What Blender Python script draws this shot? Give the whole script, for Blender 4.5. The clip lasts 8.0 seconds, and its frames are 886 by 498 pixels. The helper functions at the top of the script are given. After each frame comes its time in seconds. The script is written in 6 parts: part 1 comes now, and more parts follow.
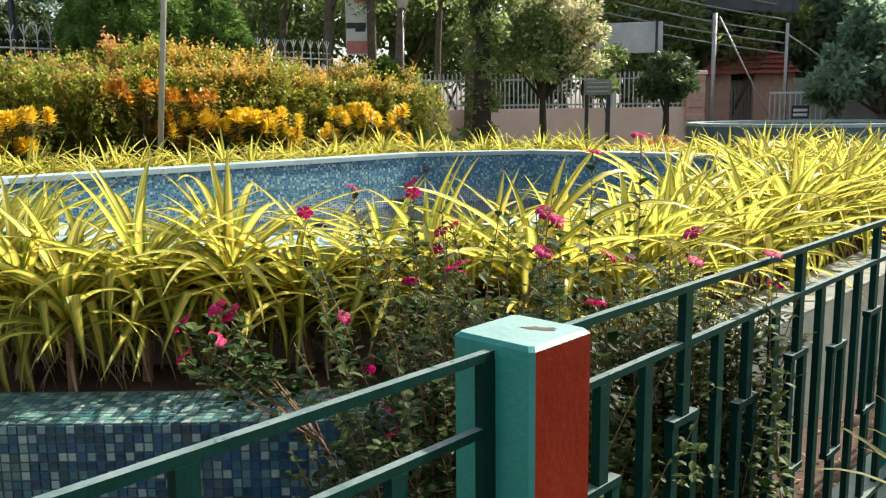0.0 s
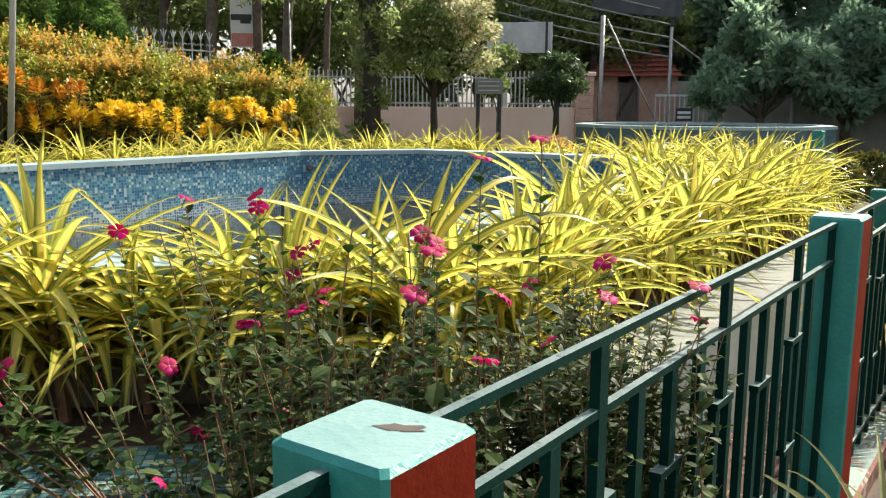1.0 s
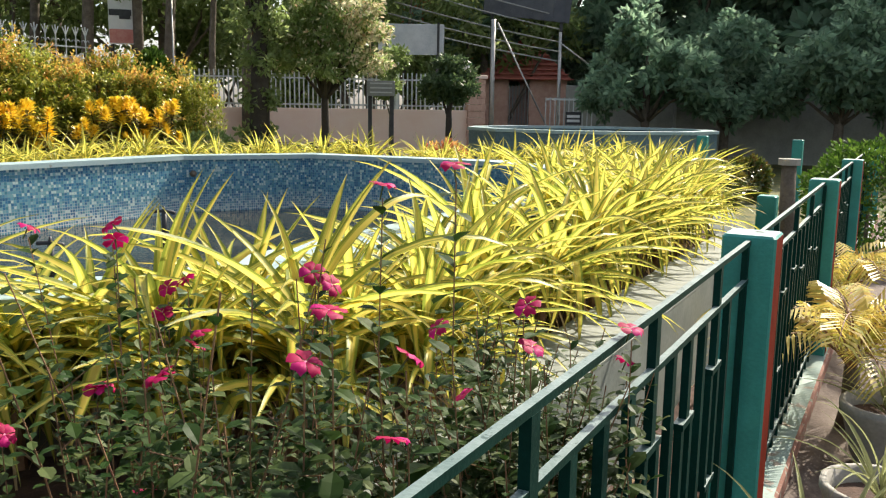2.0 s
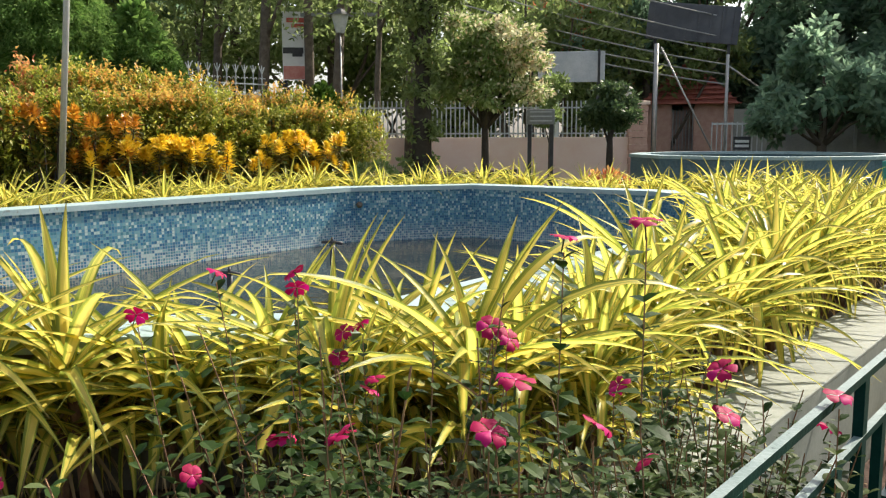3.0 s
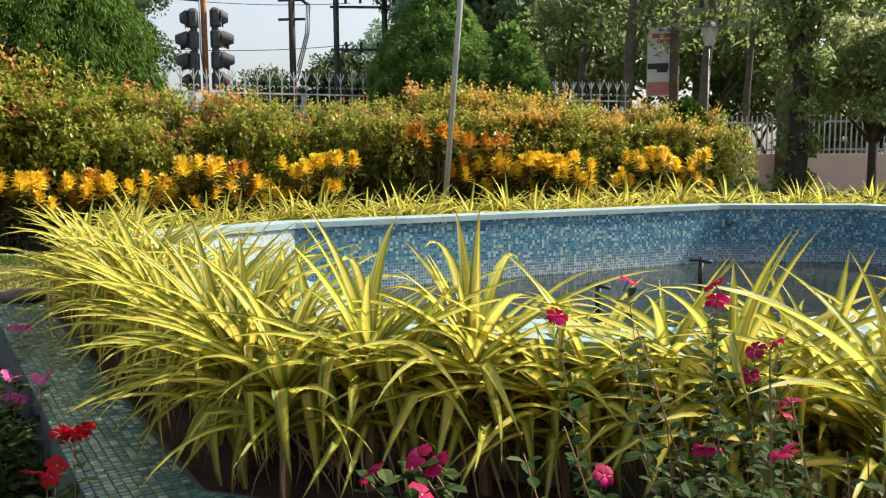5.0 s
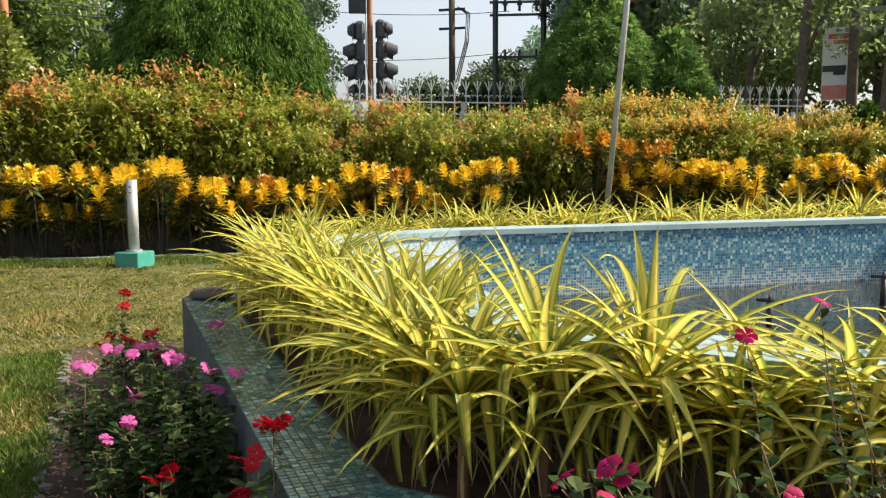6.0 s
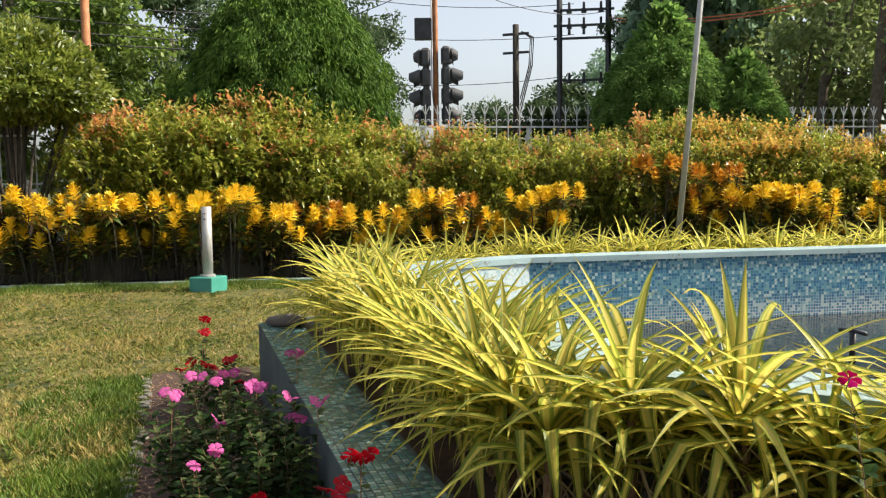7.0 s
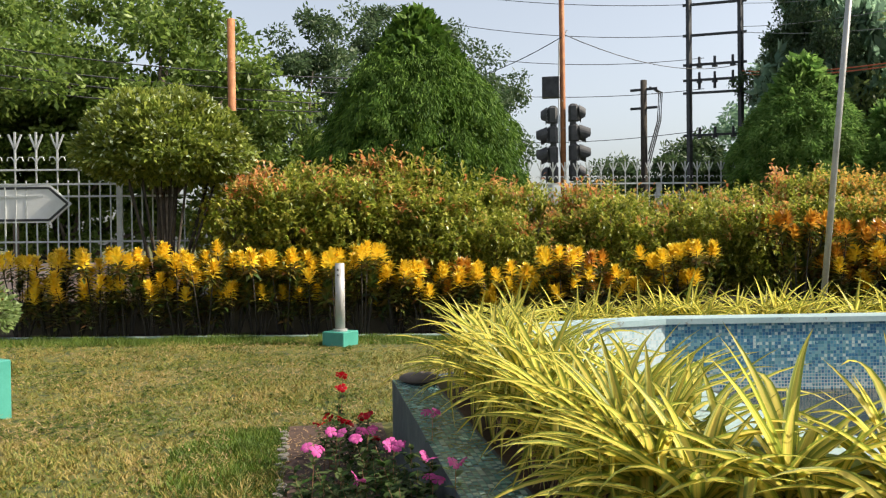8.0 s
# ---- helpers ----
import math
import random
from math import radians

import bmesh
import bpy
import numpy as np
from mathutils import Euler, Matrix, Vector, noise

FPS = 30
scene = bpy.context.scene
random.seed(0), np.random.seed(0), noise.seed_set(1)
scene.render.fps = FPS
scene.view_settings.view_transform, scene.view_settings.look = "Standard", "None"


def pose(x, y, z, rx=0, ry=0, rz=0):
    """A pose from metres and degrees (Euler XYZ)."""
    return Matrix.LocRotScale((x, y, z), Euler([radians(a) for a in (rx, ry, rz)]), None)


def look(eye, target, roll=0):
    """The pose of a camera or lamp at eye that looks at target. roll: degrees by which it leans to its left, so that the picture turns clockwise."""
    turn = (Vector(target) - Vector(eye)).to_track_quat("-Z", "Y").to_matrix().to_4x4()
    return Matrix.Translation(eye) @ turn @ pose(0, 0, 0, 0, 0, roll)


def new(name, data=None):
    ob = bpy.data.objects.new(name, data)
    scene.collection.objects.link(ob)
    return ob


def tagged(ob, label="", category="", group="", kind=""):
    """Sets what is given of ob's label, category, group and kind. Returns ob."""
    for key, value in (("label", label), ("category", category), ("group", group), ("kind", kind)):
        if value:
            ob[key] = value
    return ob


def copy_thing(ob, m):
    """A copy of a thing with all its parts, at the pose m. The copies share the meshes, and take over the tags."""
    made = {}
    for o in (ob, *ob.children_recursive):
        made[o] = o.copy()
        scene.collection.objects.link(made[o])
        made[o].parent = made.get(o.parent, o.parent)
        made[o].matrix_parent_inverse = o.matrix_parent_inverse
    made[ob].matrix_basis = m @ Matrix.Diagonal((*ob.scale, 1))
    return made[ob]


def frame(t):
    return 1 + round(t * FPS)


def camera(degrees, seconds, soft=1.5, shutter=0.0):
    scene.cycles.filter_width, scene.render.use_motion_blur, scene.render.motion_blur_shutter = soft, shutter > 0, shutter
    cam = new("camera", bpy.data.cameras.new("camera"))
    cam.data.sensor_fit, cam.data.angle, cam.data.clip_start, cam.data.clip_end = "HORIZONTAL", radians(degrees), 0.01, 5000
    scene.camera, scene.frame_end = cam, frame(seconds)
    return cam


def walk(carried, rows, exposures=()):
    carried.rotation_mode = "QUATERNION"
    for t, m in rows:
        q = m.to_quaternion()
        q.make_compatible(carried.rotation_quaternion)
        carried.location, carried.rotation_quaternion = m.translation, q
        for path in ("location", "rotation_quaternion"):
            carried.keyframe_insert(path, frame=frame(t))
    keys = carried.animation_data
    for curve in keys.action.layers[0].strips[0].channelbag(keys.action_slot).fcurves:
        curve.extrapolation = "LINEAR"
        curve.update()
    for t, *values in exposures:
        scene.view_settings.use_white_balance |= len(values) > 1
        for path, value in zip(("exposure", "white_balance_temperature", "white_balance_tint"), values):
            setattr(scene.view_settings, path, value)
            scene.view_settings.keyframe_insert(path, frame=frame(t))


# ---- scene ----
cam = camera(54.7, 8.0, soft=1.2)
PATH = [
    (0, (1.219, 1.028, 1.345), (0.607, 2.904, 1.022), -0.7),
    (0.5, (1.154, 1.243, 1.332), (0.655, 3.152, 1.006), -0.3),
    (1, (1.16, 1.485, 1.337), (0.789, 3.423, 1.008), 0.3),
    (1.5, (1.139, 1.638, 1.343), (0.929, 3.6, 1.015), 1.1),
    (1.7, (1.126, 1.679, 1.348), (1.008, 3.648, 1.017), 0.9),
    (2.8, (1.075, 1.779, 1.402), (0.724, 3.728, 1.127), 0.0),
    (3, (1.065, 1.773, 1.4), (0.579, 3.695, 1.135), -0.2),
    (3.5, (1.027, 1.771, 1.393), (0.291, 3.615, 1.151), 0.3),
    (4, (1.005, 1.749, 1.391), (0.102, 3.518, 1.158), 0.5),
    (4.5, (0.992, 1.725, 1.391), (-0.066, 3.407, 1.166), 0.0),
    (5, (0.963, 1.693, 1.389), (-0.248, 3.27, 1.167), -0.4),
    (5.2, (0.96, 1.67, 1.392), (-0.319, 3.193, 1.173), -0.4),
    (6.3, (0.959, 1.559, 1.423), (-0.548, 2.858, 1.217), -0.4),
    (6.5, (0.95, 1.548, 1.427), (-0.57, 2.832, 1.222), -0.5),
    (7, (0.934, 1.514, 1.457), (-0.636, 2.744, 1.305), -0.7),
    (7.5, (0.92, 1.48, 1.481), (-0.732, 2.605, 1.409), -0.9),
    (8, (0.922, 1.445, 1.491), (-0.812, 2.44, 1.471), -0.6),
]
walk(cam, [(t, look(eye, target, roll)) for t, eye, target, roll in PATH], [(0, 0.98), (1.7, 0.94), (3.5, 0.86), (4.5, 0.75), (6.5, 0.77), (8, 0.69)])

# ---- light ----
SUN_EL, SUN_AZ = radians(40), radians(36.5)
world = bpy.data.worlds.new("world")
scene.world = world
world.use_nodes = True
wn = world.node_tree.nodes
sky = wn.new("ShaderNodeTexSky")
sky.sky_type = "NISHITA"
sky.sun_disc = False
sky.sun_elevation, sky.sun_rotation = SUN_EL, SUN_AZ
sky.air_density, sky.dust_density, sky.ozone_density = 1.0, 3.0, 1.0
wn["Background"].inputs["Strength"].default_value = 0.13
haze = wn.new("ShaderNodeHueSaturation")
haze.inputs["Saturation"].default_value, haze.inputs["Value"].default_value = 0.50, 1.03
world.node_tree.links.new(sky.outputs[0], haze.inputs["Color"])
world.node_tree.links.new(haze.outputs[0], wn["Background"].inputs["Color"])
sun = new("sun", bpy.data.lights.new("sun", "SUN"))
sun.data.energy, sun.data.angle, sun.data.color = 5.0, radians(0.6), (1.0, 0.905, 0.745)
sun_dir = Vector((math.sin(SUN_AZ) * math.cos(SUN_EL), math.cos(SUN_AZ) * math.cos(SUN_EL), math.sin(SUN_EL)))
sun.matrix_world = look(sun_dir * 60, (0, 0, 0))

GROUND = -0.1
UPZ = Vector((0, 0, 1))
rnd = random.Random(7)


# ---- materials ----
def nodes_of(name):
    m = bpy.data.materials.new(name)
    m.use_nodes = True
    nt = m.node_tree
    return m, nt, nt.nodes, nt.links, nt.nodes["Principled BSDF"]


def ramp(nt, stops):
    r = nt.nodes.new("ShaderNodeValToRGB")
    e = r.color_ramp.elements
    while len(e) < len(stops):
        e.new(0.5)
    for k, (p, c) in zip(e, stops):
        k.position, k.color = p, (*c, 1)
    return r


def math_node(nt, op, a, b=None, c=None):
    n = nt.nodes.new("ShaderNodeMath")
    n.operation = op
    for i, v in enumerate((a, b, c)):
        if v is None:
            continue
        if isinstance(v, (int, float)):
            n.inputs[i].default_value = v
        else:
            nt.links.new(v, n.inputs[i])
    return n.outputs[0]


def noise_node(nt, scale, detail=4, rough=0.6, coords="Object"):
    tc = nt.nodes.new("ShaderNodeTexCoord")
    n = nt.nodes.new("ShaderNodeTexNoise")
    n.inputs["Scale"].default_value, n.inputs["Detail"].default_value, n.inputs["Roughness"].default_value = scale, detail, rough
    nt.links.new(tc.outputs[coords], n.inputs["Vector"])
    return n


def mix_color(nt, fac, a, b, kind="MIX"):
    n = nt.nodes.new("ShaderNodeMix")
    n.data_type, n.blend_type = "RGBA", kind
    for sock, v in ((n.inputs[0], fac), (n.inputs[6], a), (n.inputs[7], b)):
        if isinstance(v, (int, float)):
            sock.default_value = v
        elif isinstance(v, tuple):
            sock.default_value = (*v, 1)
        else:
            nt.links.new(v, sock)
    return n.outputs[2]


def bump(nt, height, strength, dist=0.01):
    b = nt.nodes.new("ShaderNodeBump")
    b.inputs["Strength"].default_value, b.inputs["Distance"].default_value = strength, dist
    nt.links.new(height, b.inputs["Height"])
    nt.links.new(b.outputs[0], nt.nodes["Principled BSDF"].inputs["Normal"])


def surface(name, c1, c2, scale=6.0, fine=60.0, rough=0.7, relief=0.3, metal=0.0, c3=None, spots=0.62):
    """A weathered surface: two colours mixed over large stains and fine grain; c3 shows in worn spots."""
    m, nt, nd, ln, p = nodes_of(name)
    a, b = noise_node(nt, scale), noise_node(nt, fine, 3)
    f = math_node(nt, "ADD", math_node(nt, "MULTIPLY", a.outputs[0], 0.65), math_node(nt, "MULTIPLY", b.outputs[0], 0.35))
    r = ramp(nt, [(0.36, c1), (0.64, c2)])
    ln.new(f, r.inputs[0])
    col = r.outputs[0]
    if c3:
        w = noise_node(nt, scale * 2.3, 6, 0.7)
        k = ramp(nt, [(spots, (0, 0, 0)), (spots + 0.03, (1, 1, 1))])
        ln.new(w.outputs[0], k.inputs[0])
        col = mix_color(nt, k.outputs[0], col, c3)
    ln.new(col, p.inputs["Base Color"])
    p.inputs["Roughness"].default_value, p.inputs["Metallic"].default_value = rough, metal
    bump(nt, f, relief)
    return m


def leafy(name, colors, rough=0.45, glow=0.45, spec=0.4, tips=None):
    """Leaves: colour differs from leaf to leaf, and light comes through them."""
    m, nt, nd, ln, p = nodes_of(name)
    g = nd.new("ShaderNodeNewGeometry")
    r = ramp(nt, [(i / (len(colors) - 1) if len(colors) > 1 else 0, c) for i, c in enumerate(colors)])
    ln.new(g.outputs["Random Per Island"], r.inputs[0])
    n = noise_node(nt, 1.7, 2)
    k = ramp(nt, [(0.3, (0.7, 0.7, 0.7)), (0.7, (1.15, 1.15, 1.15))])
    ln.new(n.outputs[0], k.inputs[0])
    col = mix_color(nt, 1.0, r.outputs[0], k.outputs[0], "MULTIPLY")
    ln.new(col, p.inputs["Base Color"])
    p.inputs["Roughness"].default_value = rough
    p.inputs["Specular IOR Level"].default_value = spec
    t = nd.new("ShaderNodeBsdfTranslucent")
    ln.new(col, t.inputs["Color"])
    mx = nd.new("ShaderNodeMixShader")
    mx.inputs[0].default_value = glow
    ln.new(p.outputs[0], mx.inputs[1])
    ln.new(t.outputs[0], mx.inputs[2])
    ln.new(mx.outputs[0], nd["Material Output"].inputs["Surface"])
    return m


def strap_leaf(name, yellow, lime, green):
    """Variegated strap leaf: yellow blade with green stripes along it (UV x across, y along)."""
    m, nt, nd, ln, p = nodes_of(name)
    uv = nd.new("ShaderNodeUVMap")
    sep = nd.new("ShaderNodeSeparateXYZ")
    ln.new(uv.outputs[0], sep.inputs[0])
    off = math_node(nt, "ABSOLUTE", math_node(nt, "SUBTRACT", sep.outputs[0], 0.5))
    info = nd.new("ShaderNodeObjectInfo")
    geo = nd.new("ShaderNodeNewGeometry")
    who = math_node(nt, "FRACT", math_node(nt, "ADD", info.outputs["Random"], geo.outputs["Random Per Island"]))
    comb = nd.new("ShaderNodeCombineXYZ")
    ln.new(math_node(nt, "MULTIPLY", sep.outputs[0], 7.0), comb.inputs[0])
    ln.new(math_node(nt, "MULTIPLY", sep.outputs[1], 0.7), comb.inputs[1])
    ln.new(math_node(nt, "MULTIPLY", who, 40.0), comb.inputs[2])
    st = nd.new("ShaderNodeTexNoise")
    st.inputs["Scale"].default_value, st.inputs["Detail"].default_value = 1.6, 2
    ln.new(comb.outputs[0], st.inputs["Vector"])
    edge = math_node(nt, "MULTIPLY", math_node(nt, "POWER", math_node(nt, "MULTIPLY", off, 2.0), 2.2), 0.56)
    f = math_node(nt, "ADD", math_node(nt, "ADD", edge, math_node(nt, "MULTIPLY", st.outputs[0], 0.62)), math_node(nt, "MULTIPLY", who, 0.14))
    r = ramp(nt, [(0.40, yellow), (0.53, lime), (0.66, green)])
    ln.new(f, r.inputs[0])
    tip = math_node(nt, "POWER", sep.outputs[1], 14.0)
    col = mix_color(nt, tip, r.outputs[0], (0.22, 0.20, 0.05))
    ln.new(col, p.inputs["Base Color"])
    p.inputs["Roughness"].default_value = 0.38
    p.inputs["Specular IOR Level"].default_value = 0.32
    bump(nt, st.outputs[0], 0.25, 0.004)
    t = nd.new("ShaderNodeBsdfTranslucent")
    ln.new(col, t.inputs["Color"])
    mx = nd.new("ShaderNodeMixShader")
    mx.inputs[0].default_value = 0.55
    ln.new(p.outputs[0], mx.inputs[1])
    ln.new(t.outputs[0], mx.inputs[2])
    ln.new(mx.outputs[0], nd["Material Output"].inputs["Surface"])
    return m


def tile_colors(nt, fac, palette):
    r = ramp(nt, [(i / len(palette), c) for i, c in enumerate(palette)])
    r.color_ramp.interpolation = "CONSTANT"
    nt.links.new(fac, r.inputs[0])
    return r.outputs[0]


def mosaic(name, palette, grout, size=0.028, rough=0.25, lime=None):
    """Small square glass tiles on far walls, from UV in metres."""
    m, nt, nd, ln, p = nodes_of(name)
    uv = nd.new("ShaderNodeUVMap")
    sc = nd.new("ShaderNodeVectorMath")
    sc.operation = "SCALE"
    sc.inputs[3].default_value = 1 / size
    ln.new(uv.outputs[0], sc.inputs[0])
    fl = nd.new("ShaderNodeVectorMath")
    fl.operation = "FLOOR"
    ln.new(sc.outputs[0], fl.inputs[0])
    fr = nd.new("ShaderNodeVectorMath")
    fr.operation = "FRACTION"
    ln.new(sc.outputs[0], fr.inputs[0])
    wn_ = nd.new("ShaderNodeTexWhiteNoise")
    ln.new(fl.outputs[0], wn_.inputs["Vector"])
    big = noise_node(nt, 1.6, 3, 0.6, "UV")
    fac = math_node(nt, "ADD", math_node(nt, "MULTIPLY", wn_.outputs["Value"], 0.75), math_node(nt, "MULTIPLY", math_node(nt, "SUBTRACT", big.outputs[0], 0.25), 0.5))
    col = tile_colors(nt, fac, palette)
    sp = nd.new("ShaderNodeSeparateXYZ")
    ln.new(fr.outputs[0], sp.inputs[0])
    ex = math_node(nt, "ABSOLUTE", math_node(nt, "SUBTRACT", sp.outputs[0], 0.5))
    ey = math_node(nt, "ABSOLUTE", math_node(nt, "SUBTRACT", sp.outputs[1], 0.5))
    joint = math_node(nt, "GREATER_THAN", math_node(nt, "MAXIMUM", ex, ey), 0.44)
    face = mix_color(nt, joint, col, grout)
    if lime:
        su = nd.new("ShaderNodeSeparateXYZ")
        ln.new(uv.outputs[0], su.inputs[0])
        level = math_node(nt, "ADD", su.outputs[1], math_node(nt, "MULTIPLY", big.outputs[0], 0.25))
        low = ramp(nt, [(0.50, (1, 1, 1)), (0.72, (0, 0, 0))])
        ln.new(level, low.inputs[0])
        wide = math_node(nt, "GREATER_THAN", math_node(nt, "MAXIMUM", ex, ey), 0.36)
        face = mix_color(nt, math_node(nt, "MULTIPLY", wide, low.outputs[0]), face, lime)
    ln.new(face, p.inputs["Base Color"])
    ln.new(math_node(nt, "ADD", math_node(nt, "MULTIPLY", joint, 0.5), rough), p.inputs["Roughness"])
    bump(nt, math_node(nt, "SUBTRACT", 1.0, joint), 0.4, 0.003)
    return m


def glazed(name, palette, by_object):
    """Single glass tiles of their own: one flat colour each out of the palette."""
    m, nt, nd, ln, p = nodes_of(name)
    if by_object:
        f = nd.new("ShaderNodeObjectInfo").outputs["Random"]
    else:
        f = nd.new("ShaderNodeNewGeometry").outputs["Random Per Island"]
    col = tile_colors(nt, f, palette)
    n = noise_node(nt, 30, 4)
    k = ramp(nt, [(0.3, (0.72, 0.72, 0.72)), (0.7, (1.1, 1.1, 1.1))])
    ln.new(n.outputs[0], k.inputs[0])
    dirt = noise_node(nt, 5, 5, 0.7)
    dk = ramp(nt, [(0.5, (0, 0, 0)), (0.75, (0.55, 0.55, 0.55))])
    ln.new(dirt.outputs[0], dk.inputs[0])
    c = mix_color(nt, 1.0, col, k.outputs[0], "MULTIPLY")
    ln.new(mix_color(nt, dk.outputs[0], c, (0.16, 0.16, 0.12)), p.inputs["Base Color"])
    p.inputs["Roughness"].default_value = 0.22
    return m


BLUES = [(0.012, 0.058, 0.115), (0.018, 0.085, 0.165), (0.026, 0.115, 0.19), (0.05, 0.16, 0.20), (0.19, 0.32, 0.33), (0.30, 0.43, 0.42), (0.016, 0.075, 0.12), (0.09, 0.21, 0.24), (0.02, 0.10, 0.20)]
POOLS = [(0.025, 0.10, 0.20), (0.04, 0.15, 0.27), (0.07, 0.20, 0.30), (0.11, 0.26, 0.33), (0.035, 0.12, 0.22), (0.15, 0.30, 0.34), (0.36, 0.47, 0.47), (0.06, 0.18, 0.24), (0.20, 0.34, 0.37)]
TEALS = [(0.05, 0.14, 0.15), (0.09, 0.22, 0.21), (0.14, 0.29, 0.27), (0.08, 0.18, 0.21), (0.21, 0.35, 0.32), (0.11, 0.22, 0.20), (0.30, 0.41, 0.37), (0.06, 0.13, 0.14)]
M_TILE_BLUE = glazed("blue glass tile", BLUES, True)
M_TILE_BLUE_ALL = glazed("blue glass tiles", BLUES, False)
M_TILE_TEAL = glazed("teal glass tile", TEALS, True)
M_TILE_TEAL_ALL = glazed("teal glass tiles", TEALS, False)
M_POOL = mosaic("pool mosaic", POOLS, (0.13, 0.23, 0.28), 0.026, 0.22, (0.46, 0.48, 0.47))
M_POOL_DARK = mosaic("dull pool mosaic", [(0.05, 0.11, 0.15), (0.07, 0.14, 0.18), (0.09, 0.16, 0.19), (0.06, 0.12, 0.16)], (0.10, 0.14, 0.16), 0.03, 0.4)
# paler tile colours that hold the direct sun on one pool wall face
M_POOL_LIT = mosaic("sunlit pool mosaic", [(0.34, 0.46, 0.50), (0.44, 0.54, 0.57), (0.48, 0.57, 0.58), (0.26, 0.41, 0.48)], (0.42, 0.46, 0.46))
M_RIM = surface("pool coping", (0.23, 0.335, 0.355), (0.33, 0.425, 0.435), 3, 40, 0.5, 0.15, c3=(0.20, 0.22, 0.20), spots=0.62)
M_GROUT = surface("grout", (0.045, 0.06, 0.065), (0.09, 0.11, 0.11), 8, 90, 0.9, 0.3)
M_CONCRETE = surface("concrete", (0.22, 0.21, 0.19), (0.36, 0.34, 0.31), 4, 60, 0.9, 0.5)
M_SOIL = surface("soil", (0.035, 0.018, 0.012), (0.09, 0.05, 0.035), 9, 70, 0.95, 1.0)
M_TEALPAINT = surface("teal paint", (0.014, 0.185, 0.16), (0.026, 0.25, 0.22), 7, 80, 0.5, 0.6)
M_TEALTOP = surface("pale teal paint", (0.15, 0.275, 0.265), (0.22, 0.345, 0.33), 6, 70, 0.55, 0.4, c3=(0.12, 0.16, 0.16), spots=0.70)
M_REDPAINT = surface("red oxide paint", (0.105, 0.012, 0.005), (0.15, 0.019, 0.009), 5, 60, 0.75, 0.35)
M_REDPAINT.node_tree.nodes["Principled BSDF"].inputs["Specular IOR Level"].default_value = 0.03
# the shade on bars and rail sides is put into this dark green
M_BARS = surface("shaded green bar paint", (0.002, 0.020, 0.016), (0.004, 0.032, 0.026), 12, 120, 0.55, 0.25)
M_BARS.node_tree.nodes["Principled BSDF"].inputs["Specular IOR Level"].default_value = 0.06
# paler green: light on upward faces is put into the colour; dark worn spots
M_RAIL_LIT = surface("lit green rail paint", (0.07, 0.12, 0.115), (0.16, 0.21, 0.205), 14, 130, 0.45, 0.25, c3=(0.012, 0.045, 0.04), spots=0.60)
M_KERB = surface("worn teal kerb paint", (0.15, 0.23, 0.21), (0.26, 0.34, 0.31), 4, 50, 0.7, 0.4, c3=(0.20, 0.17, 0.14), spots=0.58)
M_BLOCK = surface("bright teal paint", (0.035, 0.22, 0.17), (0.06, 0.28, 0.22), 5, 60, 0.5, 0.25)
M_WATER, nt_, nd_, ln_, p_ = nodes_of("pool water")
silt = noise_node(nt_, 2.2, 5)
sr = ramp(nt_, [(0.35, (0.010, 0.011, 0.008)), (0.58, (0.030, 0.027, 0.018)), (0.72, (0.085, 0.08, 0.06))])
ln_.new(silt.outputs[0], sr.inputs[0])
ln_.new(sr.outputs[0], p_.inputs["Base Color"])
p_.inputs["Roughness"].default_value = 0.05
n_ = noise_node(nt_, 6, 2)
bump(nt_, n_.outputs[0], 0.30, 0.02)
M_LAWN = surface("lawn", (0.055, 0.066, 0.008), (0.135, 0.11, 0.022), 2.6, 55, 0.95, 1.0, c3=(0.025, 0.04, 0.006), spots=0.52)
M_EDGE = surface("worn red kerb edge", (0.16, 0.06, 0.04), (0.28, 0.13, 0.09), 6, 60, 0.8, 0.4, c3=(0.30, 0.33, 0.28), spots=0.58)
M_PLASTER = surface("pale weathered plaster", (0.15, 0.168, 0.15), (0.23, 0.25, 0.222), 3, 45, 0.75, 0.35, c3=(0.22, 0.22, 0.19), spots=0.66)
M_PATH = surface("path", (0.075, 0.052, 0.042), (0.15, 0.115, 0.095), 5, 80, 0.9, 0.5)
M_ASPHALT = surface("street", (0.10, 0.10, 0.10), (0.17, 0.165, 0.16), 3, 90, 0.9, 0.5)
M_BEDWALL = surface("mossy bed wall", (0.075, 0.065, 0.045), (0.15, 0.125, 0.085), 3, 50, 0.95, 0.6)
M_STRAP = strap_leaf("variegated leaf", (0.77, 0.63, 0.14), (0.56, 0.525, 0.09), (0.21, 0.255, 0.038))
M_DRY = leafy("dry leaf", [(0.35, 0.22, 0.10), (0.48, 0.34, 0.18), (0.22, 0.13, 0.06)], 0.7, 0.3)
M_VINCA = leafy("periwinkle leaf", [(0.012, 0.034, 0.007), (0.030, 0.066, 0.012), (0.11, 0.14, 0.052), (0.018, 0.046, 0.009), (0.062, 0.095, 0.027)], 0.5, 0.28, 0.10)
M_STEM = surface("stem", (0.15, 0.06, 0.035), (0.24, 0.14, 0.06), 20, 90, 0.7, 0.2)
M_MAGENTA = leafy("magenta petal", [(0.44, 0.005, 0.11), (0.50, 0.008, 0.16), (0.36, 0.003, 0.06), (0.40, 0.004, 0.08)], 0.6, 0.3, 0.2)
